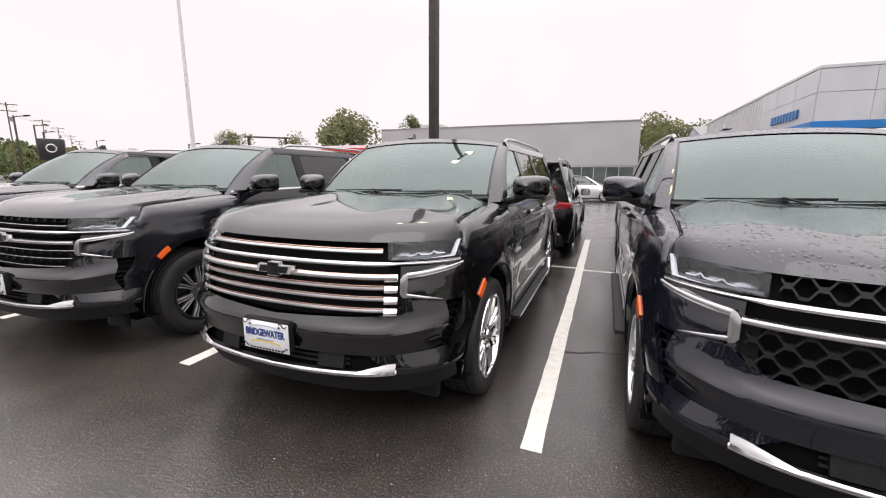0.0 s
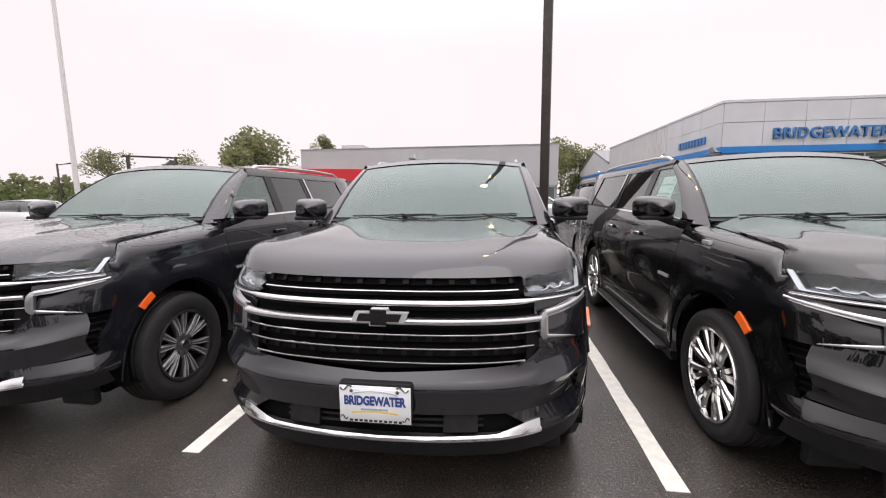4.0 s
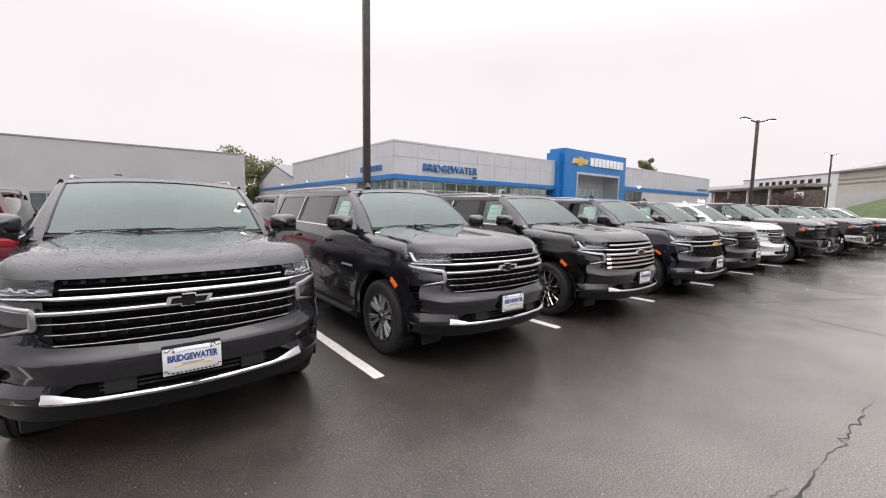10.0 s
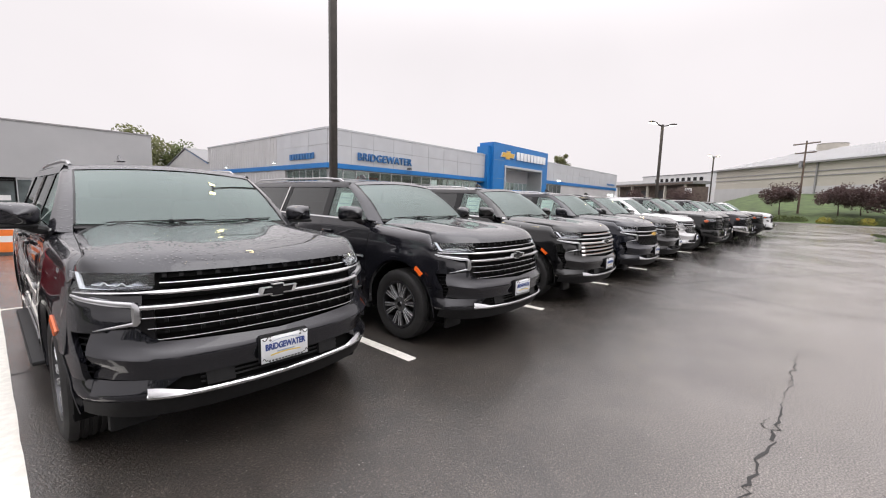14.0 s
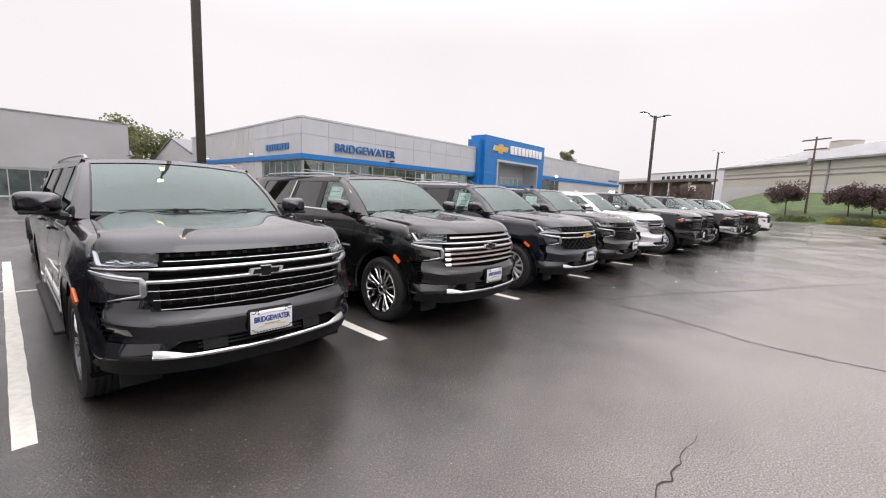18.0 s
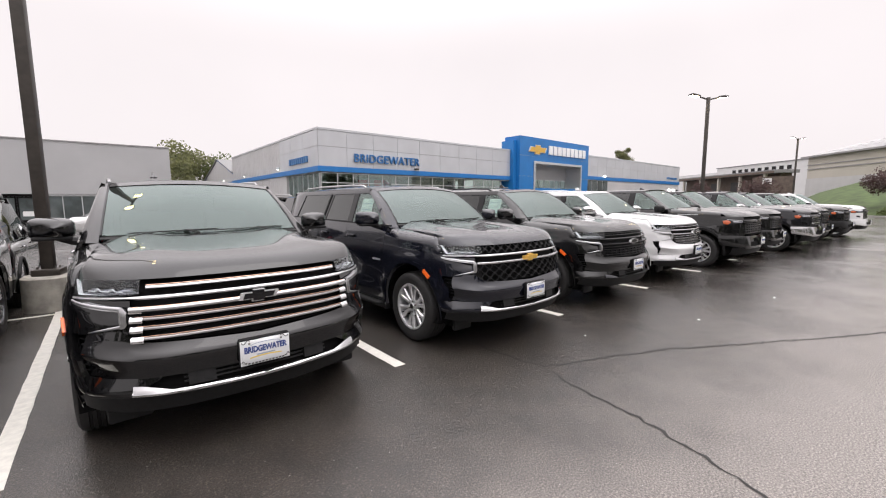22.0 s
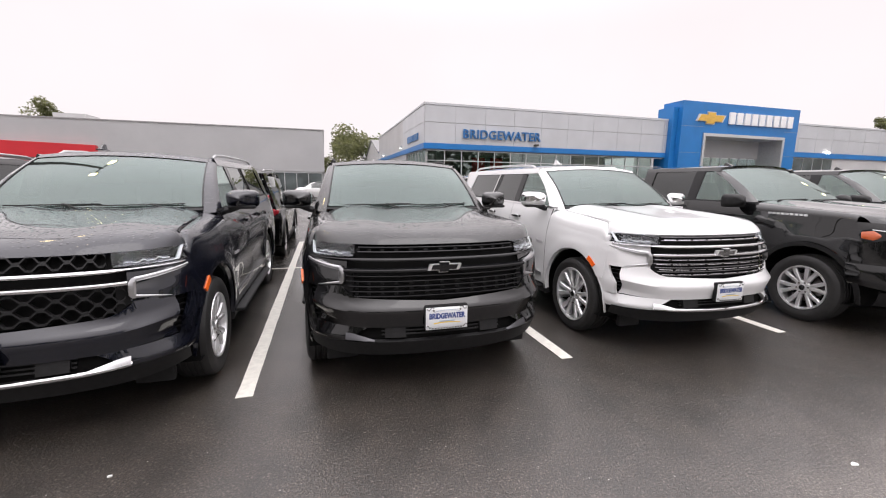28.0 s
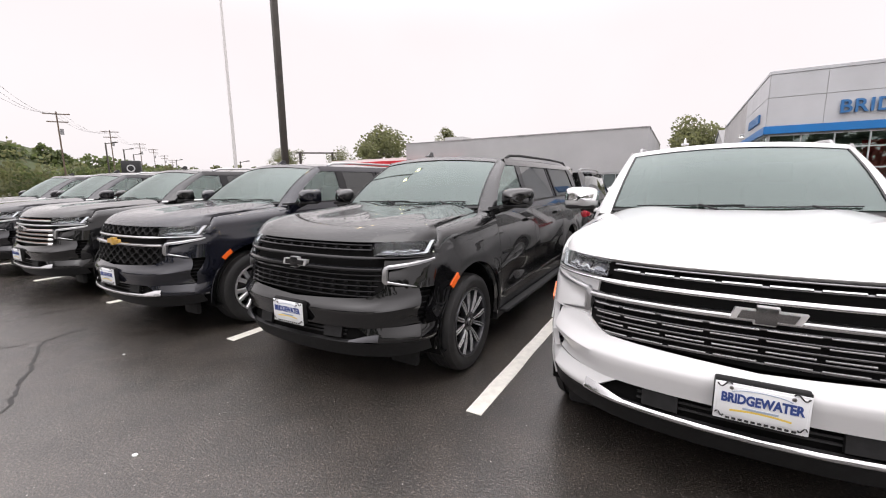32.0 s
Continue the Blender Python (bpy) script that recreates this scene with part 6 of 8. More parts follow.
# ---------------------------------------------------------------- light poles
def lot_lamp(x, y, h, rz=0, lit=True, label="", heads=2):
    lamp = tagged(empty("light_pole", x, y, 0, rz), label or "tall dark bronze light pole with lit shoebox lamps", "lamp post", "light poles")
    part("pole", join(box(-0.075, 0.075, -0.075, 0.075, 0.0, h, 0.015)), M["pole"], lamp)
    part("base_cover", box(-0.17, 0.17, -0.17, 0.17, 0, 0.10, 0.02), M["pole"], lamp)
    for s in ((-1, 1) if heads == 2 else (1,)):
        arm = part("arm", tube([(0, 0, h - 0.14), (s * 0.30, 0, h - 0.06), (s * 0.72, 0, h + 0.02)], 0.045, 6), M["pole"], lamp)
        tilt = pose(s * 0.66, 0, h + 0.015, 0, -s * 9, 0)
        a, b = sorted((0.0, s * 0.56))
        hd = part("lamp_head", moved(join(box(a, b, -0.17, 0.17, -0.05, 0.05, 0.025), box(a + 0.1, b - 0.1, -0.10, 0.10, 0.05, 0.085, 0.015)), m=tilt), M["pole"], lamp)
        part("lamp_glass", moved(box(a + 0.05, b - 0.05, -0.14, 0.14, -0.068, -0.053), m=tilt), M["lamp_on"] if lit else M["white_band"], hd)
    return lamp


pier = tagged(empty("pole_pier", -2.84, 5.36), "round weathered concrete pier under the light pole", "pier")
part("pier_body", join(cyl(0.34, 0.33, 0, 0.50, 32), cyl(0.33, 0.29, 0.50, 0.53, 32)), M["concrete"], pier)
near = lot_lamp(-2.84, 5.36, 9.5, 78, True, "tall dark light pole on a concrete pier")
near.location.z = 0.53
for a in range(4):
    part("anchor_bolt", moved(cyl(0.015, 0.015, 0.0, 0.14, 8), 0.13 * math.cos(a * 1.571 + 0.785) * 1.1, 0.13 * math.sin(a * 1.571 + 0.785) * 1.1, 0.0), M["rust"], near)
lot_lamp(24.98, 5.42, 7.5, -28)
lot_lamp(61.7, 7.4, 8.9, -20)

flag = tagged(empty("flagpole", -35.2, 25.1), "slender white flagpole standing beyond the parked cars", "flagpole")
part("shaft", lathe([(0.0, 0), (0.185, 0), (0.18, 2), (0.13, 16), (0.08, 26), (0.0, 26)], 16, "z"), M["white_pole"], flag)
part("collar", cyl(0.26, 0.20, 0, 0.12, 20), M["white_pole"], flag)


# ---------------------------------------------------------------- pickup trucks further along the row
def pickup(x, y, paint, bumper="black", wheels="twin", label=""):
    S = Shape(T_PLAN, T_OFF, T_WIDE, 0.965, 3.75, 5.88, 0.535)
    P = M[paint]
    car = tagged(empty("pickup_truck", x, y), label, "truck", "pickup trucks in the row")
    chrome_b = bumper == "chrome"
    us, ts = np.linspace(-5.05, 5.05, 31), np.concatenate([np.linspace(0, 0.12, 6), np.linspace(0.18, 1, 10)])
    a = S.front(us, np.full_like(us, 1.235))
    g = np.zeros((len(ts), len(us), 3))
    for i, t in enumerate(ts):
        f = us / 5.05
        px, py = a[:, 0] * (1 - t) + f * 0.86 * t, a[:, 1] * (1 - t) + (1.62 + 0.12 * f ** 2) * t
        px = np.sign(f) * np.minimum(np.abs(px), 0.93 - 0.05 * t)
        d = py - a[:, 1]
        z = 1.235 + 0.085 * (1 - np.exp(-d / 0.08)) + 0.085 * np.minimum(d / 1.4, 1) + 0.028 * np.exp(-((np.abs(px) - 0.42) / 0.20) ** 2) * min(1, d.max() / 0.35)
        g[i] = np.stack([px, py, z], -1)
    hy, hz, hx = g[:, -1, 1], g[:, -1, 2], g[:, -1, 0]
    part("hood", slab(g, 0.025), P, car)
    low = 0.42

    def cols(y0, y1, n):
        ys = np.linspace(y0, y1, n).tolist()
        for yc in (S.ya, S.yr):
            ys += [yc - S.arch * math.cos(q) for q in np.linspace(0.02, math.pi - 0.02, 20)] + [yc - S.arch - 0.004, yc + S.arch + 0.004]
        return np.array(sorted(q for q in ys if y0 <= q <= y1))
    belt = lambda q: 1.385 + 0.0 * np.asarray(q)
    fy = cols(0.56, 1.66, 14)
    ft = np.interp(fy, hy, hz) - 0.008
    fb = np.where(fy < S.ya - S.arch * 0.8, np.maximum(S.arch_z(fy, low), 0.70), S.arch_z(fy, low))
    s0, s3 = S.side(fy, ft - 0.10), np.stack([np.interp(fy, hy, hx) + 0.003, fy, ft + 0.006], -1)
    fz = np.linspace(0, 1, 12)[:, None]
    fside = S.side(np.broadcast_to(fy, (12, len(fy))), fb * (1 - fz) + (ft - 0.10) * fz)
    fender = slab(np.concatenate([fside, np.array([s0 + (s3 - s0) * [1 - math.cos(q), 0, math.sin(q)] for q in np.linspace(0, math.pi / 2, 7)[1:]])]), 0.025)
    d1, d2, bd = cols(1.67, 2.72, 10), cols(2.73, 3.80, 10), cols(3.86, 5.88, 16)
    rows = [("front_fender", fender, P), ("front_door", S.flank(d1, S.arch_z(d1, low), belt(d1), 0.03, nz=10), P), ("rear_door", S.flank(d2, S.arch_z(d2, low), belt(d2), 0.03, nz=10), P),
            ("bed_side", S.flank(bd, S.arch_z(bd, low + 0.05), np.full_like(bd, 1.36), 0.05, nz=10), P)]
    f = np.linspace(-1, 1, 11)
    gw = np.array([np.stack([f * (0.82 * (1 - t) + 0.71 * t), (1.66 + 0.09 * f ** 2) * (1 - t) + (2.36 + 0.09 * f ** 2) * t - 0.03 * math.sin(math.pi * t), 1.415 * (1 - t) + (1.895 - 0.035 * f ** 2) * t + 0.015 * math.sin(math.pi * t)], -1) for t in np.linspace(0, 1, 7)])
    ea = gw[:, -1]
    ea = np.vstack([ea[0] - 0.5 * (ea[1] - ea[0]), ea])
    eb = S.side(ea[:, 1] + 0.11, np.minimum(ea[:, 2], 1.87))
    em = 0.4 * ea + 0.6 * eb + np.array([0.012, -0.010, 0.004])
    ap = lambda q: np.clip(np.interp(np.asarray(q), eb[:, 1], eb[:, 2]), 1.38, 1.83)
    rows.append(("front_pillar", slab(np.stack([eb, em, ea]), 0.03), P))
    ry = np.linspace(2.40, 3.86, 8)
    rows.append(("roof_side", S.flank(ry, np.full_like(ry, 1.825), np.full_like(ry, 1.885), 0.04, nz=3), P))
    rp = np.linspace(3.62, 3.84, 4)
    rows.append(("rear_pillar", S.flank(rp, belt(rp), np.full_like(rp, 1.83), 0.03, nz=5), P))
    w1, w2, bp = np.linspace(float(np.interp(1.40, eb[:, 2], eb[:, 1])), 2.64, 12), np.linspace(2.80, 3.60, 6), np.linspace(2.64, 2.80, 3)
    rows.append(("front_window", S.flank(w1, belt(w1) + 0.01, np.maximum(ap(w1) + 0.004, belt(w1) + 0.014), 0.006, -0.01, nz=5), M["door_glass"]))
    rows.append(("rear_window", S.flank(w2, belt(w2) + 0.01, np.full_like(w2, 1.825), 0.006, -0.01, nz=5), M["tint_glass"]))
    rows.append(("centre_pillar", S.flank(bp, belt(bp), np.full_like(bp, 1.83), 0.02, -0.004, nz=4), M["gloss_black"]))
    bl = np.linspace(1.66, 3.64, 10)
    rows.append(("belt_trim", S.flank(bl, belt(bl) - 0.006, belt(bl) + 0.012, 0.012, 0.005, nz=2), M["black_plastic"]))
    sl = np.linspace(S.ya + 0.56, S.yr - 0.56, 6)
    rows.append(("step_board", S.flank(sl, np.full_like(sl, 0.36), np.full_like(sl, low + 0.01), 0.06, nz=3), M["black_plastic"]))
    q1 = S.side(1.25, 1.27, 0.003)
    rows += [("nameplate_letter", box(q1[0] - 0.01, q1[0] + 0.006, 1.02 + k * 0.052, 1.058 + k * 0.052, 1.262, 1.285), M["rim"]) for k in range(9)]
    for hy_ in (2.55, 3.60):
        rows.append(("door_handle", box(S.side(hy_, 1.2)[0] + 0.01, S.side(hy_, 1.2)[0] + 0.04, hy_ - 0.10, hy_ + 0.08, 1.19, 1.225, 0.01), P))
    for yc in (S.ya, S.yr):
        an = np.linspace(-0.12, math.pi + 0.12, 22)
        o_ = np.array([[S.side(yc - math.cos(q) * (S.arch + w_), max(0.32, S.axle + math.sin(q) * (S.arch + w_)), 0.004) for q in an] for w_ in (-0.03, 0.02)])
        rows.append(("arch_lip", slab(o_, 0.012), M["black_plastic"]))
        wl = lathe([(S.arch - 0.01, 0.55), (S.arch - 0.01, 0.97)], 24, "x")
        rows.append(("wheel_well", ([(p[0], p[1] + yc, max(0.32, p[2] + S.axle)) for p in wl[0]], wl[1]), M["deep"]))
    # nose
    lo, hi = [(2.75, 1.070), (4.4, 1.066), (4.9, 1.040), (5.55, 1.060)], [(2.75, 1.140), (5.0, 1.176), (5.55, 1.150)]
    hl = S.strip(2.75, 5.55, lo, hi, 0.03, -0.014, nu=14)
    rows.append(("headlight", hl, M["gloss_black"]))
    rows.append(("projector", S.strip(3.0, 4.35, [(3.0, 1.088), (4.35, 1.090)], [(3.0, 1.122), (4.35, 1.136)], 0.02, -0.006, nu=6, bulge=0.006), M["lamp_dark"]))
    rows.append(("indicator", S.strip(4.62, 5.50, [(4.62, 1.100), (4.9, 1.056), (5.5, 1.074)], [(4.62, 1.120), (4.95, 1.158), (5.5, 1.140)], 0.02, -0.004, nu=9, bulge=0.006), M["amber_dim"]))
    rows.append(("light_guide", S.strip(2.8, 5.0, [(2.8, 1.134), (5.0, 1.167)], [(2.8, 1.141), (5.0, 1.175)], 0.02, 0.002, nu=9, nz=2), M["drl"]))
    rows.append(("cheek", S.strip(2.75, 6.2, 0.80, lo + [(5.57, 1.105), (6.2, 1.105)], 0.03, 0.0, nu=24, nz=7), P))
    rows.append(("brow", S.strip(2.75, 6.2, hi + [(5.57, 1.105), (6.2, 1.105)], 1.24, 0.03, 0.0, nu=24, nz=4), P))
    rows.append(("air_slot", S.strip(3.6, 4.5, [(3.6, 0.86), (4.5, 0.89)], [(3.6, 0.93), (4.5, 0.95)], 0.02, 0.002, nu=5), M["deep"]))
    rows.append(("bumper_end", S.strip(2.9, 6.0, [(2.9, 0.52), (6.0, 0.58)], 0.80, 0.04, 0.012, nu=12, bulge=0.015), M["bar_chrome"] if chrome_b else P if bumper == "body" else M["black_plastic"]))
    mx = S.side(1.85, 1.40)[0]
    for fx in (lambda q: q, flip_x):
        for nm, vf, m_ in rows:
            part(nm, fx(vf), m_, car, smooth=nm != "nameplate_letter")
        mir = part("mirror", fx(moved(mirror_vf(mx, 1.05), 0, 0.13, 0.0)), M["chrome"] if chrome_b else M["black_plastic"], car)
        part("mirror_arm", fx(tube([(mx - 0.03, 1.84, 1.34), (mx + 0.13, 1.85, 1.36)], 0.035, 8)), M["black_plastic"], mir)
    part("grille_back", S.strip(-2.8, 2.8, 0.80, 1.235, 0.02, -0.04, nu=17, nz=4), M["deep"], car)
    for z in (0.84, 0.895, 0.95, 1.005, 1.06):
        part("grille_bar", S.strip(-2.65, 2.65, z, z + 0.020, 0.03, -0.010, nu=17, bulge=0.008), M["chrome"] if chrome_b and z in (0.895, 1.06) else M["gloss_black"], car)
    for c in np.linspace(-2.4, 2.4, 11):
        part("grille_post", S.strip(c - 0.05, c + 0.05, 0.83, 1.08, 0.02, -0.02, nu=2, nz=2), M["black_plastic"], car)
    part("grille_beam", S.strip(-2.9, 2.9, 1.10, 1.165, 0.03, 0.006, nu=19, bulge=0.010), M["gunmetal"] if chrome_b else M["gloss_black"], car)
    emblem("emblem", 0, float(S.front(0.0, 1.13, 0.02)[1]), 1.13, 0.30, M["gloss_black"], M["gunmetal"], car)
    part("front_bumper", S.strip(-2.95, 2.95, 0.50, 0.79, 0.04, 0.012, nu=19, bulge=0.015), M["bar_chrome"] if chrome_b else P if bumper == "body" else M["black_plastic"], car)
    part("bumper_intake", S.strip(-2.0, 2.0, 0.56, 0.66, 0.02, 0.030, nu=13), M["deep"], car)
    part("chin", S.strip(-4.6, 4.6, 0.36, 0.52, 0.03, -0.02, nu=21), M["black_plastic"], car)
    plate(car, 0.0, -0.075, 0.66)
    ws = part("windscreen", slab(gw, 0.006), M["wind"], car)
    ws.visible_shadow = False
    for x0 in (-0.6, 0.05):
        part("wiper", tube([(x0 + 0.6 * k, 1.64 + 0.03 * k, 1.425 + 0.012 * k) for k in (0, 0.5, 1)], 0.009, 6), M["black_plastic"], car)
    rg = np.array([np.stack([f * 0.735, (2.36 + 0.09 * f ** 2) * (1 - q) + 3.84 * q, 1.893 + 0.03 * (1 - f ** 2) - 0.02 * f ** 6 + 0.012 * math.sin(math.pi * q)], -1) for q in np.linspace(0, 1, 7)])
    part("roof", slab(rg, 0.03), P, car)
    part("aerial", moved(([(-0.03, 0, 0), (0.03, 0, 0), (-0.02, 0.16, 0), (0.02, 0.16, 0), (-0.004, 0.13, 0.06), (0.004, 0.13, 0.06)], [(0, 1, 5, 4), (1, 3, 5), (2, 0, 4), (3, 2, 4, 5)]), -0.25, 2.62, 1.92), P, car)
    part("rear_glass", slab(np.array([[(k, 3.86, 1.40) for k in (-0.8, 0.8)], [(k, 3.80, 1.87) for k in (-0.7, 0.7)]]), 0.01), M["tint_glass"], car)
    part("cab_back", box(-0.88, 0.88, 3.82, 3.86, 0.6, 1.42), P, car)
    part("bed_floor", box(-0.85, 0.85, 3.88, 5.80, 0.78, 0.84), M["black_plastic"], car)
    part("tailgate", box(-0.86, 0.86, 5.80, 5.88, 0.80, 1.36, 0.02), P, car)
    part("underbody", box(-0.80, 0.80, 0.45, 5.7, 0.30, 0.62, 0.03), M["deep"], car)
    part("engine_bay", box(-0.55, 0.55, 0.2, 1.6, 0.6, 1.15), M["deep"], car)
    part("dashboard", box(-0.82, 0.82, 1.75, 2.1, 1.05, 1.32, 0.05), M["cabin"], car)
    for sx in (-0.4, 0.4):
        part("front_seat", join(box(sx - 0.25, sx + 0.25, 2.3, 2.8, 0.85, 1.05, 0.05), moved(box(-0.24, 0.24, 0, 0.15, 0, 0.68, 0.05), m=pose(sx, 2.76, 1.0, -12))), M["seat"], car)
    for sx in (-1, 1):
        wheel(car, wheels, sx * 0.87, S.ya, sx, 0.405)
        wheel(car, wheels, sx * 0.87, S.yr, sx, 0.405)
    return car


# ---------------------------------------------------------------- lower cars, lofted
def loft(stations, n=9, cap=True):
    """A body lofted through stations of (y, half-width low, z low, half-width mid, z mid, half-width top, z top)."""
    v, f = [], []
    for y, wl, zl, wm, zm, wt, zt in stations:
        side = [(wl, zl), (wl + (wm - wl) * 0.7, zl + (zm - zl) * 0.35), (wm, zm), (wt + (wm - wt) * 0.45, zm + (zt - zm) * 0.8), (wt * 0.86, zt), (0, zt + 0.02)]
        ring = [(a, y, b) for a, b in side] + [(-a, y, b) for a, b in reversed(side[:-1])]
        v += ring
    k = 11
    for i in range(len(stations) - 1):
        for j in range(k - 1):
            f.append((i * k + j, i * k + j + 1, (i + 1) * k + j + 1, (i + 1) * k + j))
        f.append((i * k + k - 1, i * k, (i + 1) * k, (i + 1) * k + k - 1))
    if cap:
        f += [tuple(range(k - 1, -1, -1)), tuple(range(len(v) - k, len(v)))]
    return v, f


def crossover(x, y, paint, label, wheels="twin", rz=0, name="parked_crossover", plate_on=True):
    """A mid-size crossover whose tail is at (x, y); it points to +y."""
    P = M[paint]
    car = tagged(empty(name, x, y, 0, rz), label, "car", "cars of the second row")
    body = loft([(0.02, 0.80, 0.42, 0.90, 0.80, 0.80, 1.02), (0.10, 0.90, 0.36, 0.95, 0.85, 0.88, 1.06), (0.5, 0.93, 0.30, 0.97, 0.85, 0.90, 1.07), (1.6, 0.94, 0.28, 0.97, 0.82, 0.90, 1.05), (3.3, 0.94, 0.28, 0.97, 0.80, 0.90, 1.02), (3.8, 0.93, 0.30, 0.97, 0.80, 0.86, 1.00), (4.6, 0.90, 0.34, 0.95, 0.76, 0.80, 0.92), (4.95, 0.75, 0.40, 0.84, 0.68, 0.66, 0.80)])
    part("body", body, P, car, angle=50)
    cabin = loft([(0.12, 0.84, 1.03, 0.80, 1.20, 0.62, 1.48), (0.55, 0.88, 1.04, 0.85, 1.25, 0.66, 1.66), (1.4, 0.89, 1.03, 0.86, 1.25, 0.68, 1.72), (2.4, 0.89, 1.02, 0.86, 1.25, 0.67, 1.70), (3.0, 0.87, 1.00, 0.82, 1.2, 0.62, 1.55), (3.75, 0.80, 0.99, 0.70, 1.03, 0.5, 1.06)])
    part("glasshouse", cabin, M["tint_glass"], car, "dark glass all round", angle=50)
    rf = np.array([[(k * w_, yy, z + 0.03 * (1 - k * k)) for k in np.linspace(-1, 1, 7)] for yy, w_, z in ((0.02, 0.62, 1.70), (0.3, 0.66, 1.71), (1.4, 0.68, 1.735), (2.4, 0.67, 1.715), (2.7, 0.65, 1.66))])
    part("roof", slab(rf, 0.04), P, car)
    part("spoiler", box(-0.60, 0.60, -0.02, 0.20, 1.665, 1.70, 0.012), P, car)
    for fx in (lambda q: q, flip_x):
        for y0, y1, yb in ((0.25, 0.70, 0.35), (1.45, 1.55, 1.5), (2.45, 2.52, 2.5)):
            w0, w1 = (0.26, 0.34) if y0 < 1 else (0.06, 0.10)
            g2 = np.array([[(0.915, yb - w0, 1.03), (0.915, yb + w1, 1.03)], [(0.70, y0 - (0.10 if y0 < 1 else 0), 1.71), (0.70, y0 + (0.34 if y0 < 1 else 0.12), 1.71)]])
            part("pillar", fx(slab(g2, 0.03)), P if y0 < 1 else M["gloss_black"], car)
        g3 = np.array([[(0.89, 3.55, 1.01), (0.87, 3.70, 1.01)], [(0.68, 2.62, 1.67), (0.66, 2.72, 1.67)]])
        part("front_pillar", fx(slab(g3, 0.03)), P, car)
        part("tail_lamp", fx(box(0.46, 0.90, -0.005, 0.16, 0.93, 1.05, 0.025)), M["tail"], car)
        part("lamp_tip", fx(box(0.86, 0.945, 0.05, 0.35, 0.95, 1.04, 0.02)), M["tail"], car)
        part("exhaust_tip", fx(box(0.48, 0.68, -0.02, 0.12, 0.36, 0.42, 0.015)), M["chrome"], car)
        part("roof_rail", fx(tube([(0.66, 0.4, 1.74), (0.665, 0.6, 1.775), (0.67, 1.5, 1.79), (0.66, 2.3, 1.77), (0.65, 2.45, 1.72)], 0.018, 6)), M["satin"], car)
        mir = part("mirror", fx(box(0.93, 1.13, 3.05, 3.18, 1.03, 1.19, 0.04)), P, car)
        part("mirror_glass", fx(box(0.95, 1.11, 3.044, 3.049, 1.05, 1.17)), M["chrome"], mir)
        for hy in (1.35, 2.45):
            part("door_handle", fx(box(0.955, 0.985, hy, hy + 0.2, 0.90, 0.93, 0.008)), M["chrome"], car)
        for yc in (1.0, 3.95):
            wl = lathe([(0.40, 0.60), (0.40, 0.962)], 22, "x")
            part("wheel_well", fx(join(([(p[0], p[1] + yc, max(0.26, p[2] + 0.37)) for p in wl[0]], wl[1]))), M["deep"], car)
            ringp = [(0.968, yc + 0.405 * math.cos(q), 0.37 + 0.405 * math.sin(q)) for q in np.linspace(-0.2, math.pi + 0.2, 17)]
            part("arch_lip", fx(tube(ringp, 0.025, 6)), M["black_plastic"], car)
        part("sill_trim", fx(box(0.90, 0.975, 1.45, 3.5, 0.26, 0.36, 0.02)), M["black_plastic"], car)
        part("beltline", fx(box(0.90, 0.915, 0.6, 3.4, 1.030, 1.048)), M["chrome"], car)
    part("lower_bumper", box(-0.84, 0.84, -0.02, 0.30, 0.30, 0.50, 0.04), M["black_plastic"], car)
    part("bumper_strip", box(-0.80, 0.80, -0.03, 0.02, 0.50, 0.525, 0.008), M["chrome"], car)
    part("tail_trim", box(-0.40, 0.40, -0.02, 0.05, 1.0, 1.04, 0.01), M["chrome"], car)
    emblem("emblem", 0, -0.022, 0.985, 0.20, M["gold"], M["chrome"], car)
    if plate_on:
        part("number_plate", box(-0.155, 0.155, -0.012, 0.02, 0.78, 0.93, 0.005), M["plate"], car, "white dealer plate")
        part("plate_print", box(-0.11, 0.11, -0.015, -0.013, 0.83, 0.875), M["plate_grey"], car)
    part("rear_badge", box(0.50, 0.72, 0.0, 0.03, 0.70, 0.718), M["chrome"], car)
    part("aerial", moved(([(-0.03, 0.14, 0), (0.03, 0.14, 0), (-0.02, 0, 0), (0.02, 0, 0), (-0.004, 0.0, 0.06), (0.004, 0.0, 0.06)], [(0, 1, 5, 4), (1, 3, 5), (2, 0, 4), (3, 2, 4, 5)]), 0, 0.42, 1.745), P, car)
    part("underbody", box(-0.80, 0.80, 0.3, 4.7, 0.20, 0.40), M["deep"], car)
    for sx in (-1, 1):
        for yc in (1.0, 3.95):
            w = wheel(car, wheels, sx * 0.84, yc, sx, 0.372)
            w.scale = (0.92, 0.92, 0.92)
    return car


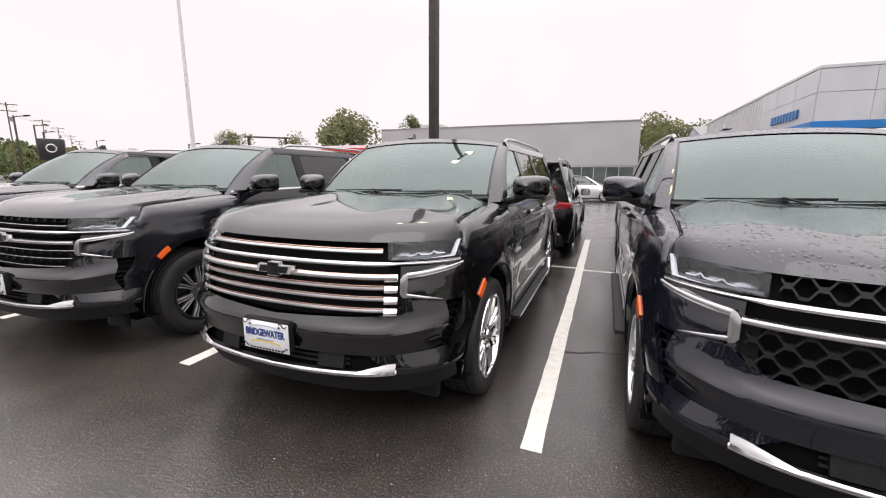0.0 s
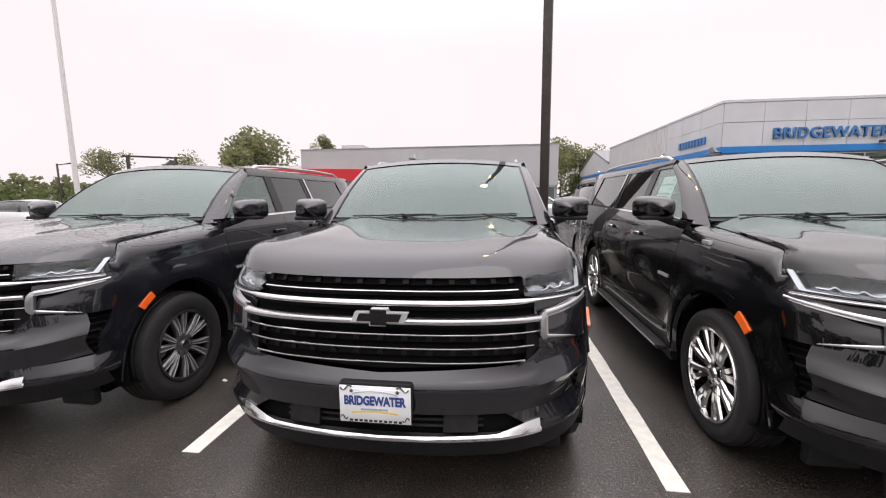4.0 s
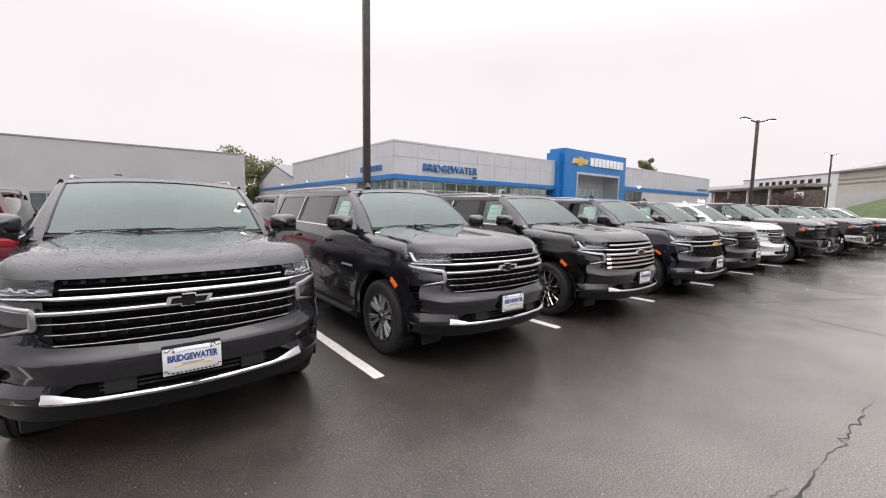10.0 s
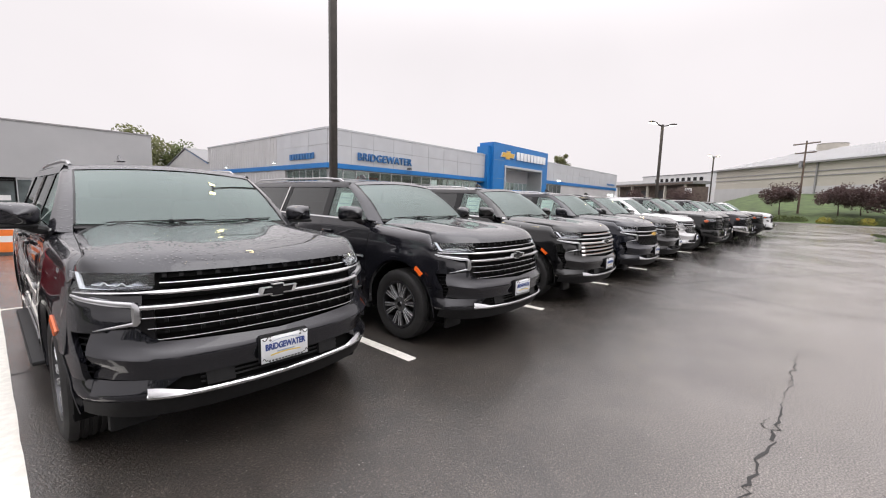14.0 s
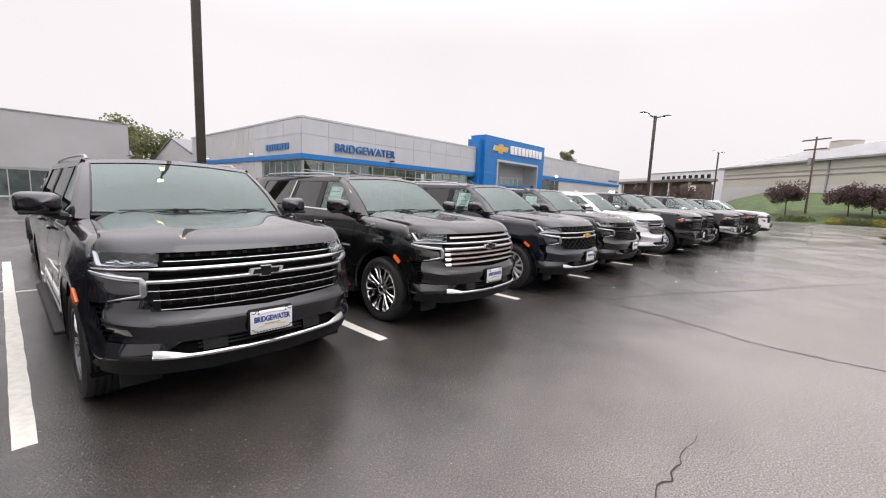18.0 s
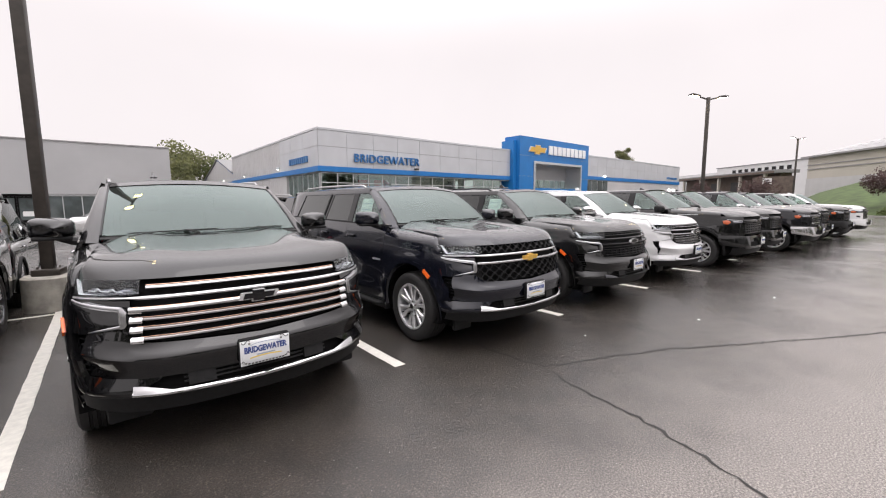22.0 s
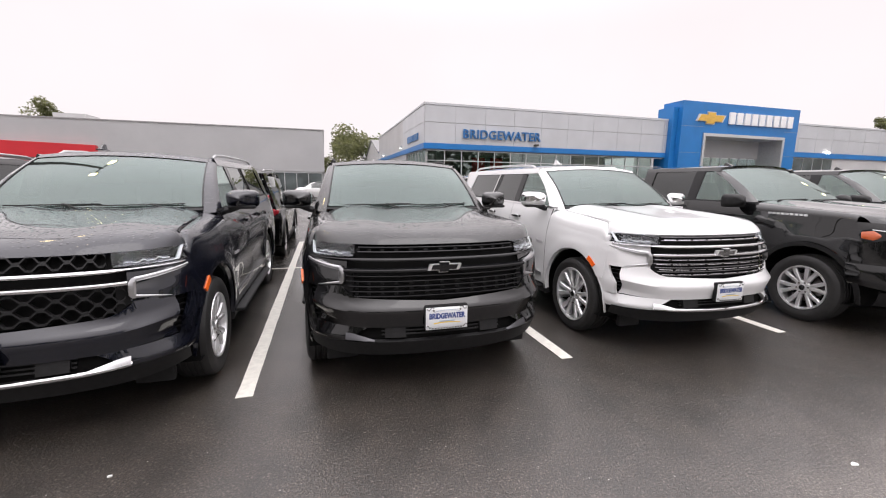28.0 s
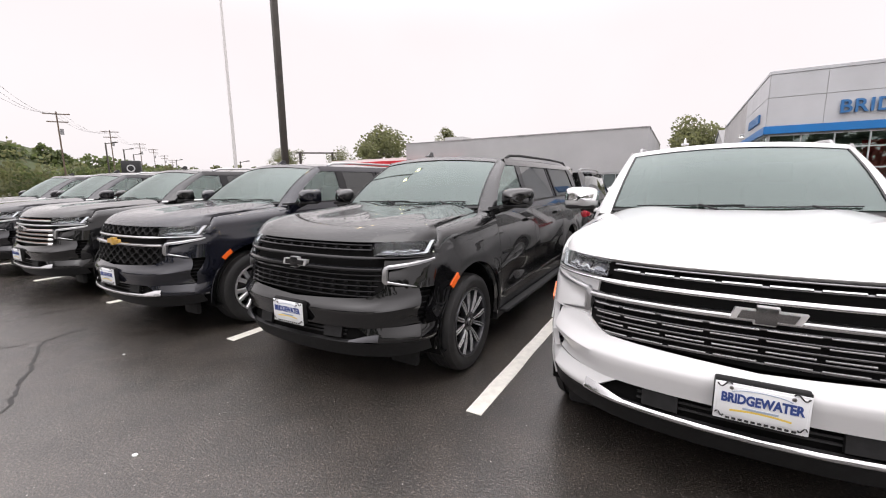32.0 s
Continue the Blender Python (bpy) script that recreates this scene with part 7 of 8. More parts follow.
def sedan(x, y, paint, label, rz=0, low=False, group="passing cars"):
    """A low car, nose to +y, its middle at (x, y)."""
    P = M[paint]
    car = tagged(empty("parked_sedan" if not low else "sports_car", x, y, 0, rz), label, "car", group)
    h = 0.82 if low else 1.0
    body = loft([(-2.42, 0.62, 0.42, 0.74, 0.66 * h, 0.60, 0.86 * h), (-2.2, 0.80, 0.32, 0.88, 0.70 * h, 0.74, 0.98 * h), (-1.3, 0.88, 0.26, 0.92, 0.72 * h, 0.80, 1.00 * h), (0.0, 0.88, 0.22, 0.92, 0.70 * h, 0.80, 0.97 * h), (1.0, 0.88, 0.24, 0.92, 0.70 * h, 0.78, 0.92 * h), (1.9, 0.84, 0.26, 0.90, 0.64 * h, 0.70, 0.80 * h), (2.4, 0.62, 0.32, 0.76, 0.56 * h, 0.5, 0.64 * h)])
    part("body", body, P, car, angle=50)
    part("glasshouse", loft([(-1.9, 0.70, 0.95 * h, 0.62, 0.99 * h, 0.40, 1.02 * h), (-1.1, 0.78, 0.96 * h, 0.72, 1.1 * h, 0.54, 1.38 * h), (-0.2, 0.79, 0.95 * h, 0.74, 1.12 * h, 0.57, 1.43 * h), (0.4, 0.78, 0.93 * h, 0.72, 1.1 * h, 0.54, 1.36 * h), (1.25, 0.70, 0.88 * h, 0.6, 0.92 * h, 0.42, 0.95 * h)]), M["tint_glass"], car, angle=50)
    rf = np.array([[(k * w_, yy, z + 0.02 * (1 - k * k)) for k in np.linspace(-1, 1, 5)] for yy, w_, z in ((-1.35, 0.50, 1.30 * h), (-0.9, 0.55, 1.42 * h), (-0.2, 0.57, 1.45 * h), (0.35, 0.55, 1.39 * h))])
    part("roof", slab(rf, 0.03), P, car)
    for fx in (lambda q: q, flip_x):
        part("tail_lamp", fx(box(0.40, 0.76, -2.44, -2.30, 0.70 * h, 0.82 * h, 0.02)), M["tail"], car)
        part("headlight", fx(box(0.46, 0.80, 2.02, 2.28, 0.56 * h, 0.66 * h, 0.02)), M["lamp_in"], car)
        part("mirror", fx(box(0.84, 1.02, 0.72, 0.84, 0.93 * h, 1.03 * h, 0.02)), P, car)
        g2 = np.array([[(0.80, -0.10, 0.95 * h), (0.80, 0.0, 0.95 * h)], [(0.58, -0.22, 1.42 * h), (0.58, -0.14, 1.42 * h)]])
        part("centre_pillar", fx(slab(g2, 0.03)), M["gloss_black"], car)
        g3 = np.array([[(0.74, 1.05, 0.91 * h), (0.72, 1.2, 0.90 * h)], [(0.56, 0.32, 1.40 * h), (0.55, 0.42, 1.38 * h)]])
        part("front_pillar", fx(slab(g3, 0.03)), P, car)
        g4 = np.array([[(0.72, -1.75, 0.97 * h), (0.76, -1.3, 0.97 * h)], [(0.50, -1.25, 1.34 * h), (0.56, -0.95, 1.41 * h)]])
        part("rear_pillar", fx(slab(g4, 0.03)), P, car)
        for yc in (-1.40, 1.42):
            wl = lathe([(0.35, 0.60), (0.35, 0.925)], 20, "x")
            part("wheel_well", fx(([(p[0], p[1] + yc, max(0.22, p[2] + 0.33)) for p in wl[0]], wl[1])), M["deep"], car)
    part("underbody", box(-0.78, 0.78, -2.0, 2.0, 0.17, 0.35), M["deep"], car)
    for sx in (-1, 1):
        for yc in (-1.40, 1.42):
            w = wheel(car, "black22" if low else "twin", sx * 0.80, yc, sx, 0.33)
            w.scale = (0.82, 0.82, 0.82)
    return car


# ---------------------------------------------------------------- trees
def tree(x, y, z, height, spread, leaf, seed, label, density=1.0, trunk=0.35, name="tree"):
    """A tapered trunk with limbs and a crown of many small leaf clumps."""
    rnd = random.Random(seed)
    t = tagged(empty(name, x, y, z), label, "tree", "trees")
    limbs = [tube([(0, 0, -0.1), (rnd.uniform(-.1, .1), rnd.uniform(-.1, .1), height * trunk), (rnd.uniform(-.3, .3), rnd.uniform(-.3, .3), height * 0.8)], height * 0.026, 8, 0.25)]
    blobs = []
    for k in range(9):
        a = k * 2.4 + rnd.uniform(-0.4, 0.4)
        hh = height * rnd.uniform(trunk, 0.78)
        r = spread * rnd.uniform(0.45, 0.95) * (1 - 0.35 * max(0, hh / height - 0.5) / 0.5)
        end = (r * math.cos(a), r * math.sin(a), hh + height * rnd.uniform(0.05, 0.18))
        limbs.append(tube([(0, 0, hh * 0.85), (end[0] * 0.5, end[1] * 0.5, hh), end], height * 0.010, 6, 0.3))
        blobs.append((end, spread * rnd.uniform(0.28, 0.48)))
    blobs += [((rnd.uniform(-.3, .3) * spread, rnd.uniform(-.3, .3) * spread, height * rnd.uniform(0.62, 0.92)), spread * rnd.uniform(0.3, 0.5)) for _ in range(6)]
    part("trunk", join(*limbs), M["bark"], t)
    v, f = [], []
    for c, r in blobs:
        for _ in range(int(170 * density)):
            d = Vector((rnd.gauss(0, 1), rnd.gauss(0, 1), rnd.gauss(0, 0.8))).normalized() * r * rnd.uniform(0.35, 1.12) ** 0.7
            p = Vector(c) + d
            s = spread * rnd.uniform(0.03, 0.062)
            e = Vector((rnd.gauss(0, 1), rnd.gauss(0, 1), rnd.gauss(0, 1))).normalized()
            u = e.cross(Vector((0.3, 0.5, 0.8))).normalized() * s
            w = e.cross(u).normalized() * s * 0.7
            n = len(v)
            v += [tuple(p - u), tuple(p - w * 0.9 + u * 0.2), tuple(p + u), tuple(p + w + u * 0.1)]
            f.append((n, n + 1, n + 2, n + 3))
    ob = part("crown", (v, f), M[leaf], t, smooth=False)
    tagged(ob, kind="stuff")
    return t


def shrub(x, y, z, rx, rz, leaf, seed, label):
    rnd = random.Random(seed)
    v, f = [], []
    for _ in range(420):
        a, b = rnd.uniform(0, 2 * math.pi), rnd.uniform(0, 1)
        rr = rx * rnd.uniform(0.3, 1.0)
        p = Vector((rr * math.cos(a), rr * math.sin(a), rz * (1 - (rr / rx) ** 2 * 0.7) * b))
        s = 0.09 * max(rx, 0.6)
        e = Vector((rnd.gauss(0, 1), rnd.gauss(0, 1), rnd.gauss(0, 1))).normalized()
        u = e.cross(Vector((0.3, 0.5, 0.8))).normalized() * s
        w = e.cross(u).normalized() * s
        n = len(v)
        v += [tuple(p - u), tuple(p - w), tuple(p + u), tuple(p + w)]
        f.append((n, n + 1, n + 2, n + 3))
    t = tagged(empty("shrub", x, y, z), label, "shrub", "shrubs")
    part("stem", cyl(0.05, 0.03, -0.05, rz * 0.6, 6), M["bark"], t)
    tagged(part("foliage", (v, f), M[leaf], t, smooth=False), kind="stuff")
    return t


def woods(name, pts, h, leaf, seed, label, step=4.0, size=1.0):
    """A far belt of trees along points, as one mass of leaf clumps."""
    rnd = random.Random(seed)
    v, f = [], []
    for (a, b, z0), (c, d, z1) in zip(pts[:-1], pts[1:]):
        n = int(math.hypot(c - a, d - b) / step)
        for i in range(n):
            t = (i + rnd.random()) / n
            cx, cy, cz, hh, r = a + (c - a) * t + rnd.gauss(0, 2), b + (d - b) * t + rnd.gauss(0, 2), z0 + (z1 - z0) * t, h * rnd.uniform(0.7, 1.15), step * rnd.uniform(0.8, 1.3)
            for _ in range(150):
                q = Vector((rnd.gauss(0, 0.5), rnd.gauss(0, 0.5), 0)) * r
                p = Vector((cx + q.x, cy + q.y, cz + hh * rnd.random() ** 0.8 * max(0.25, 1 - (q.length / (1.6 * r)) ** 2)))
                s = size * rnd.uniform(0.35, 0.8)
                e = Vector((rnd.gauss(0, 1), rnd.gauss(0, 1), rnd.gauss(0, 1))).normalized()
                u = e.cross(Vector((0.3, 0.5, 0.8))).normalized() * s
                w = e.cross(u).normalized() * s
                k = len(v)
                v += [tuple(p - u), tuple(p - w), tuple(p + u), tuple(p + w)]
                f.append((k, k + 1, k + 2, k + 3))
    return tagged(mesh_ob(name, v, f, M[leaf], smooth=False), label, "trees", "", "stuff")


# ---------------------------------------------------------------- cars of the front row
suv(-6.99, -0.335, "p_grey", "lt", "six", False, "dark grey SUV with chrome-barred grille and rain drops on its hood")
suv(-4.18, -0.43, "p_ash", "lt", "six", True, "dark ash long SUV with chrome-barred grille and grey alloy wheels")
suv(-1.37, -0.435, "p_black", "crown", "crown", False, "black SUV with bronze-edged grille bars and chrome wheels")
suv(1.50, -0.46, "p_navy", "base", "silver", False, "near-black SUV with honeycomb grille and gold emblem, wet hood")
suv(4.18, -0.375, "p_rain", "sport", "black22", True, "long black SUV with blacked-out grille, black wheels and rainy hood")
suv(6.93, -0.31, "p_white", "premier", "bright", False, "white SUV with chrome-dashed grille and chrome mirror caps")
pickup(9.86, -0.68, "p_black", "body", "silver", "black crew-cab pickup with amber corner lamps and alloy wheels")
pickup(12.58, -0.60, "p_black", "body", "twin", "black pickup with black mesh grille and amber lamps")
pickup(15.1, -1.10, "p_ash", "chrome", "bright", "dark grey pickup with chrome front bumper and mirrors")
pickup(17.8, -1.0, "p_grey", "body", "twin", "dark grey pickup parked beside a chrome-bumpered one")
pickup(20.55, -1.3, "p_black", "black", "black22", "black off-road pickup with black bumper")
pickup(23.3, -1.6, "p_white", "body", "twin", "white pickup at the far end of the row")

# cars of the second row, tails to the first
crossover(-9.46, 5.15, "p_red", "dark red crossover parked with its tail towards the lane", "bright")
crossover(-4.15, 4.90, "p_black", "black crossover behind the long grey SUV, red tail lamps")
crossover(-1.16, 4.95, "p_black", "black crossover with red tail lamps, seen from behind")
crossover(1.58, 4.95, "p_black", "black crossover behind the honeycomb-grille SUV, red tail lamps")
crossover(4.32, 5.0, "p_black", "black crossover behind the long black SUV, red tail lamps")
crossover(6.80, 5.0, "p_white", "white crossover with dark glass behind the white SUV")
sedan(-1.1, 23.0, "p_silver", "silver-white sedan standing across the lane", -90)
sedan(3.6, 31.0, "p_silver", "pale sedan parked near the grey showroom", -90)
sedan(-24.0, 13.6, "p_white", "white car parked beyond the row", -80)
# cars on the far side of the lane
sedan(37.5, -9.2, "p_white", "white low sports car with dark wheels across the lane", 95, True, "cars across the lane")
sedan(36.3, -12.0, "p_silver", "silver low sports car across the lane", 95, True, "cars across the lane")
sedan(35.2, -14.8, "p_silver", "silver sedan parked across the lane", 95, False, "cars across the lane")
sedan(34.0, -17.5, "p_black", "black sedan parked across the lane", 95, False, "cars across the lane")

# traffic barrel
def barrel(x, y):
    b = tagged(empty("traffic_barrel", x, y), "orange traffic barrel with white bands", "barrel", "barrels")
    part("foot", cyl(0.36, 0.34, 0, 0.06, 20), M["tyre"], b)
    zs = [(0.06, 0.30, "orange"), (0.30, 0.45, "white_band"), (0.45, 0.60, "orange"), (0.60, 0.75, "white_band"), (0.75, 0.98, "orange")]
    for z0, z1, m_ in zs:
        part("band", cyl(0.30 - 0.06 * z0, 0.30 - 0.06 * z1, z0, z1, 24), M[m_], b)
    part("handle", box(-0.10, 0.10, -0.02, 0.02, 0.98, 1.06, 0.01), M["orange"], b)
    return b


barrel(-7.84, 11.75)

# ---------------------------------------------------------------- far surroundings
def bank_strip(name, rows_, material, label, cat):
    g = np.array(rows_, float)
    r, c = g.shape[:2]
    v = g.reshape(-1, 3).tolist()
    f = [(i * c + j, i * c + j + 1, (i + 1) * c + j + 1, (i + 1) * c + j) for i in range(r - 1) for j in range(c - 1)]
    return tagged(mesh_ob(name, v, f, material), label, cat, "", "structure")


edge = [(92, 14), (72, 9.5), (58, 4.5), (53, -1), (52, -9), (52, -30), (54, -70)]
bank_strip("ground_bank", [[(x + dx, y, 0.02 + z * q) for (x, y), q in zip(edge, (0.55, 0.8, 1, 1, 1, 1, 1))] for dx, z in ((0, 0.0), (4, 0.85), (12, 2.1), (24, 3.7), (36, 4.5), (230, 6.0))], M["grass"], "mown green grass bank", "grass")
kv = []
for (x, y) in edge:
    kv += [(x - 0.15, y, 0.0), (x - 0.15, y, 0.14), (x + 0.03, y, 0.14), (x + 0.03, y, 0.0)]
tagged(mesh_ob("kerb", kv, [(i * 4 + j, i * 4 + j + 1, i * 4 + j + 5, i * 4 + j + 4) for i in range(6) for j in range(3)], M["kerb"], smooth=False), "pale concrete kerb along the grass", "kerb", "", "structure")

ware = tagged(empty("warehouse"), "long beige metal-sided warehouse with a grey pitched roof", "building")
A, B = Vector((104.7, 12.7, 0)), Vector((60, -31, 0))
dirw = (B - A).normalized()
nw = Vector((dirw.y, -dirw.x, 0))
if nw.x < 0:
    nw = -nw
LEN = (B - A).length
mw = Matrix.Translation(A) @ Matrix(((dirw.x, nw.x, 0, 0), (dirw.y, nw.y, 0, 0), (0, 0, 1, 0), (0, 0, 0, 1)))
ware.matrix_basis = mw
part("wall", box(0, LEN, 0, 30, 0.0, 10.1), M["beige"], ware, smooth=False)
part("plinth", box(-0.05, LEN + 0.05, -0.06, 0.0, 0.0, 5.8), M["panel_side"], ware, smooth=False)
for z in (7.5, 8.3):
    part("girt", box(0, LEN, -0.12, 0.0, z, z + 0.16), M["joint"], ware, smooth=False)
for k in range(5):
    part("downpipe", box(LEN * k / 5 + 24, LEN * k / 5 + 24.25, -0.25, 0, 4, 10.1), M["joint"], ware, smooth=False)
rv = [(-1, -0.6, 10.0), (LEN + 1, -0.6, 10.0), (LEN + 1, 14, 14.1), (7, 14, 14.1), (-1, 31, 10.0), (LEN + 1, 31, 10.0)]
part("roof", (rv, [(0, 1, 2, 3), (3, 2, 5, 4), (0, 3, 4)]), M["metal_roof"], ware, smooth=False)
for k in range(60):
    x = 1 + (LEN - 2) * k / 60
    q = min(1.0, (x + 1) / 8)
    part("roof_rib", tube([(x, -0.5, 10.08), (x, -0.6 + 14.6 * q, 10.04 + 4.1 * q)], 0.07, 4), M["panel_side"], ware, smooth=False)
part("eave", box(-1, LEN + 1, -0.75, -0.5, 9.8, 10.1), M["joint"], ware, smooth=False)
for k in (0.18, 0.55):
    part("roof_vent", moved(cyl(0.5, 0.5, 0, 1.2, 10), LEN * k, 13.5, 13.8), M["metal_roof"], ware)

tank = tagged(empty("storage_tank", 106, -6.2, 0), "pale round storage tank behind the warehouse roof", "tank")
part("shell", cyl(2.4, 2.4, 0, 15.0, 28), M["beige"], tank)
part("lid", cyl(2.5, 0.6, 15.0, 15.2, 28), M["metal_roof"], tank)

# white hall and, before it, the low brown store; both run from their near corner away from the lot
wb_ = tagged(empty("white_hall", 120.6, 14.9, 0, 54), "long white industrial hall with a row of small windows", "building")
part("wall", box(0, 28, -14, 0, 0, 10.9), M["hall"], wb_, smooth=False)
part("low_end", box(28, 48, -12, -0.5, 0, 9.9), M["hall"], wb_, smooth=False)
part("roof_edge", box(-0.2, 28.2, -14.2, 0.15, 10.9, 11.1), M["metal_roof"], wb_, smooth=False)
for k in range(9):
    x = 4.2 + 2.1 * k
    part("window", box(x, x + 1.15, 0.0, 0.06, 9.0, 10.0), M["gloss_black"], wb_, smooth=False)
bb = tagged(empty("brown_store", 80.4, 13.1, 0, 50), "low brown building with a wide flat canopy beyond the lot", "building")
part("wall", box(0.6, 26, -3.4, -1.6, 0, 6.0), M["brown"], bb, smooth=False)
part("canopy", box(-0.6, 28, -3.6, 0.4, 6.0, 6.5), M["roof"], bb, smooth=False)
part("fascia", box(-0.6, 28, 0.4, 0.5, 5.95, 6.3), M["brown"], bb, smooth=False)
for k in range(5):
    part("column", box(1.5 + 5.6 * k, 1.9 + 5.6 * k, -0.2, 0.2, 0, 6.0), M["beige"], bb, smooth=False)
for k in range(4):
    part("door", box(4 + 5.6 * k, 6.2 + 5.6 * k, -1.6, -1.52, 0.0, 5.0), M["sign_black"], bb, smooth=False)
gate = tagged(empty("screen_wall", 70.6, 11.4, 0, 73), "dark brown timber screen wall with a white sign", "wall")
part("boards", box(-2.6, 2.4, -0.15, 0.0, 0.0, 4.95), M["brown"], gate, smooth=False)
ex = part("exit_sign", box(-0.1, 1.05, 0.02, 0.08, 3.92, 4.75), M["white_band"], gate, "white sign board", smooth=False)
words("EXIT", 0.36, 0.01, "sign_word", M["sign_black"], ex, pose(0.47, 0.09, 4.40, 90, 0, 180), 1.0, 0.006)
part("sign_line", box(0.1, 0.85, 0.081, 0.09, 4.05, 4.15), M["sign_black"], ex, smooth=False)


def utility_pole(x, y, z, h, rz, label="weathered timber utility pole with crossarms"):
    p = tagged(empty("utility_pole", x, y, z, rz), label, "utility pole", "utility poles")
    part("shaft", lathe([(0.0, 0), (0.125, 0), (0.085, h), (0, h)], 12, "z"), M["wood_pole"], p)
    for zz, w in ((h - 0.4, 1.5), (h - 1.5, 1.2)):
        part("crossarm", box(-w, w, -0.06, 0.06, zz, zz + 0.14, 0.01), M["wood_pole"], p)
        for q in (-0.95, -0.5, 0.5, 0.95):
            part("insulator", moved(cyl(0.05, 0.03, 0, 0.16, 8), q * w, 0, zz + 0.14), M["white_band"], p)
    part("transformer", moved(cyl(0.22, 0.22, 0, 0.8, 12), 0.34, 0, h - 3.2), M["metal_roof"], p)
    return p


utility_pole(58.8, -2.44, 1.1, 8.9, 55)
UP = [(-71.8, 22.2, 12.4), (-98, 38.6, 13.4), (-128, 57.1, 14.0), (-157, 74, 15.0), (-187, 92, 15), (-217, 110, 15)]
for x, y, h in UP:
    utility_pole(x, y, 0, h, 58)
for off_ in (-1.2, 0.0, 1.2):
    pts = [(-20, -8 + off_, 12.4)]
    chain = [(-44, 8, 12.0)] + UP
    cable = []
    for (a, b, c), (d, e, g_) in zip(chain[:-1], chain[1:]):
        for k in range(8):
            t = k / 8
            cable.append((a + (d - a) * t + off_ * 0.5, b + (e - b) * t - off_ * 0.8, c + (g_ - c) * t - 0.25 - 1.3 * math.sin(math.pi * t)))
    tagged(mesh_ob("power_cable", *tube(cable, 0.013, 4), M["wire"]), "thin black overhead power cable", "cable", "cables")
for x, y, h in ((-54, 20.8, 6.9), (-63.5, 26.5, 7.0), (-76, 33, 7.2), (-46.8, 33.4, 4.9), (-84, 44, 7.0)):
    lot_lamp(x, y, h, 60, False, "dark shoebox light pole across the neighbouring lot", 1)

sg = tagged(empty("pylon_sign", -49.2, 21.2, 0, 55), "black pylon sign with a pale plain emblem", "sign")
part("post", box(-0.5, 0.5, -0.3, 0.3, 0, 2.6, 0.02), M["sign_black"], sg)
part("cabinet", box(-0.95, 0.95, -0.35, 0.35, 2.6, 4.6, 0.12), M["sign_black"], sg)
part("emblem", moved(lathe([(0.42, -0.37), (0.36, -0.39), (0.30, -0.37)], 24, "y"), 0, 0, 3.7), M["alu"], sg)

gan = tagged(empty("steel_gantry", -63, 62.5, 0, 42), "dark steel gantry frame on two posts", "frame")
for x in (-3.4, 3.4):
    part("post", box(x - 0.25, x + 0.25, -0.2, 0.2, 0, 8.4), M["pole"], gan, smooth=False)
part("beam", box(-4.2, 4.2, -0.15, 0.15, 8.3, 8.6), M["pole"], gan, smooth=False)

tree(-43, 59.5, 0, 13.0, 5.6, "leaf", 11, "broad green tree behind the grey showroom", 1.8)
tree(-36.5, 75, 0, 13.6, 3.4, "leaf", 12, "green tree behind the grey showroom roof", 1.8)
tree(-68, 58.5, 0, 9.4, 3.6, "leaf", 13, "green tree beyond the lot")
tree(-59.5, 66, 0, 9.2, 3.4, "leaf", 14, "yellowing green tree beyond the lot")
tree(-53, 70, 0, 8.6, 3.0, "leaf", 24, "small green tree beyond the lot")
tree(7.5, 72.5, 0, 10.6, 5.0, "leaf", 15, "dense green tree between the two buildings", 2.4, 0.10)
tree(12.5, 72, 0, 8.8, 3.8, "leaf_dark", 16, "green tree behind the dealership", 2.0, 0.1)
tree(175, 85, 0, 25.0, 3.8, "leaf", 17, "tall dark tree far behind the dealership roof", 3.0, 0.66)
tree(55.5, -10.6, 0.2, 5.4, 2.7, "leaf_plum", 18, "plum-leaved ornamental tree on the grass bank", 2.4, 0.16)
tree(57.8, -0.7, 0.9, 3.6, 2.0, "leaf_plum", 19, "small plum-leaved tree on the bank", 2.2, 0.30)
tree(57.6, -6.0, 0.9, 3.5, 2.0, "leaf_plum", 20, "small rounded plum-leaved tree", 2.0, 0.28)
tree(57.9, -7.9, 0.9, 3.4, 1.8, "leaf_plum", 25, "small plum-leaved tree beside another", 2.0, 0.28)
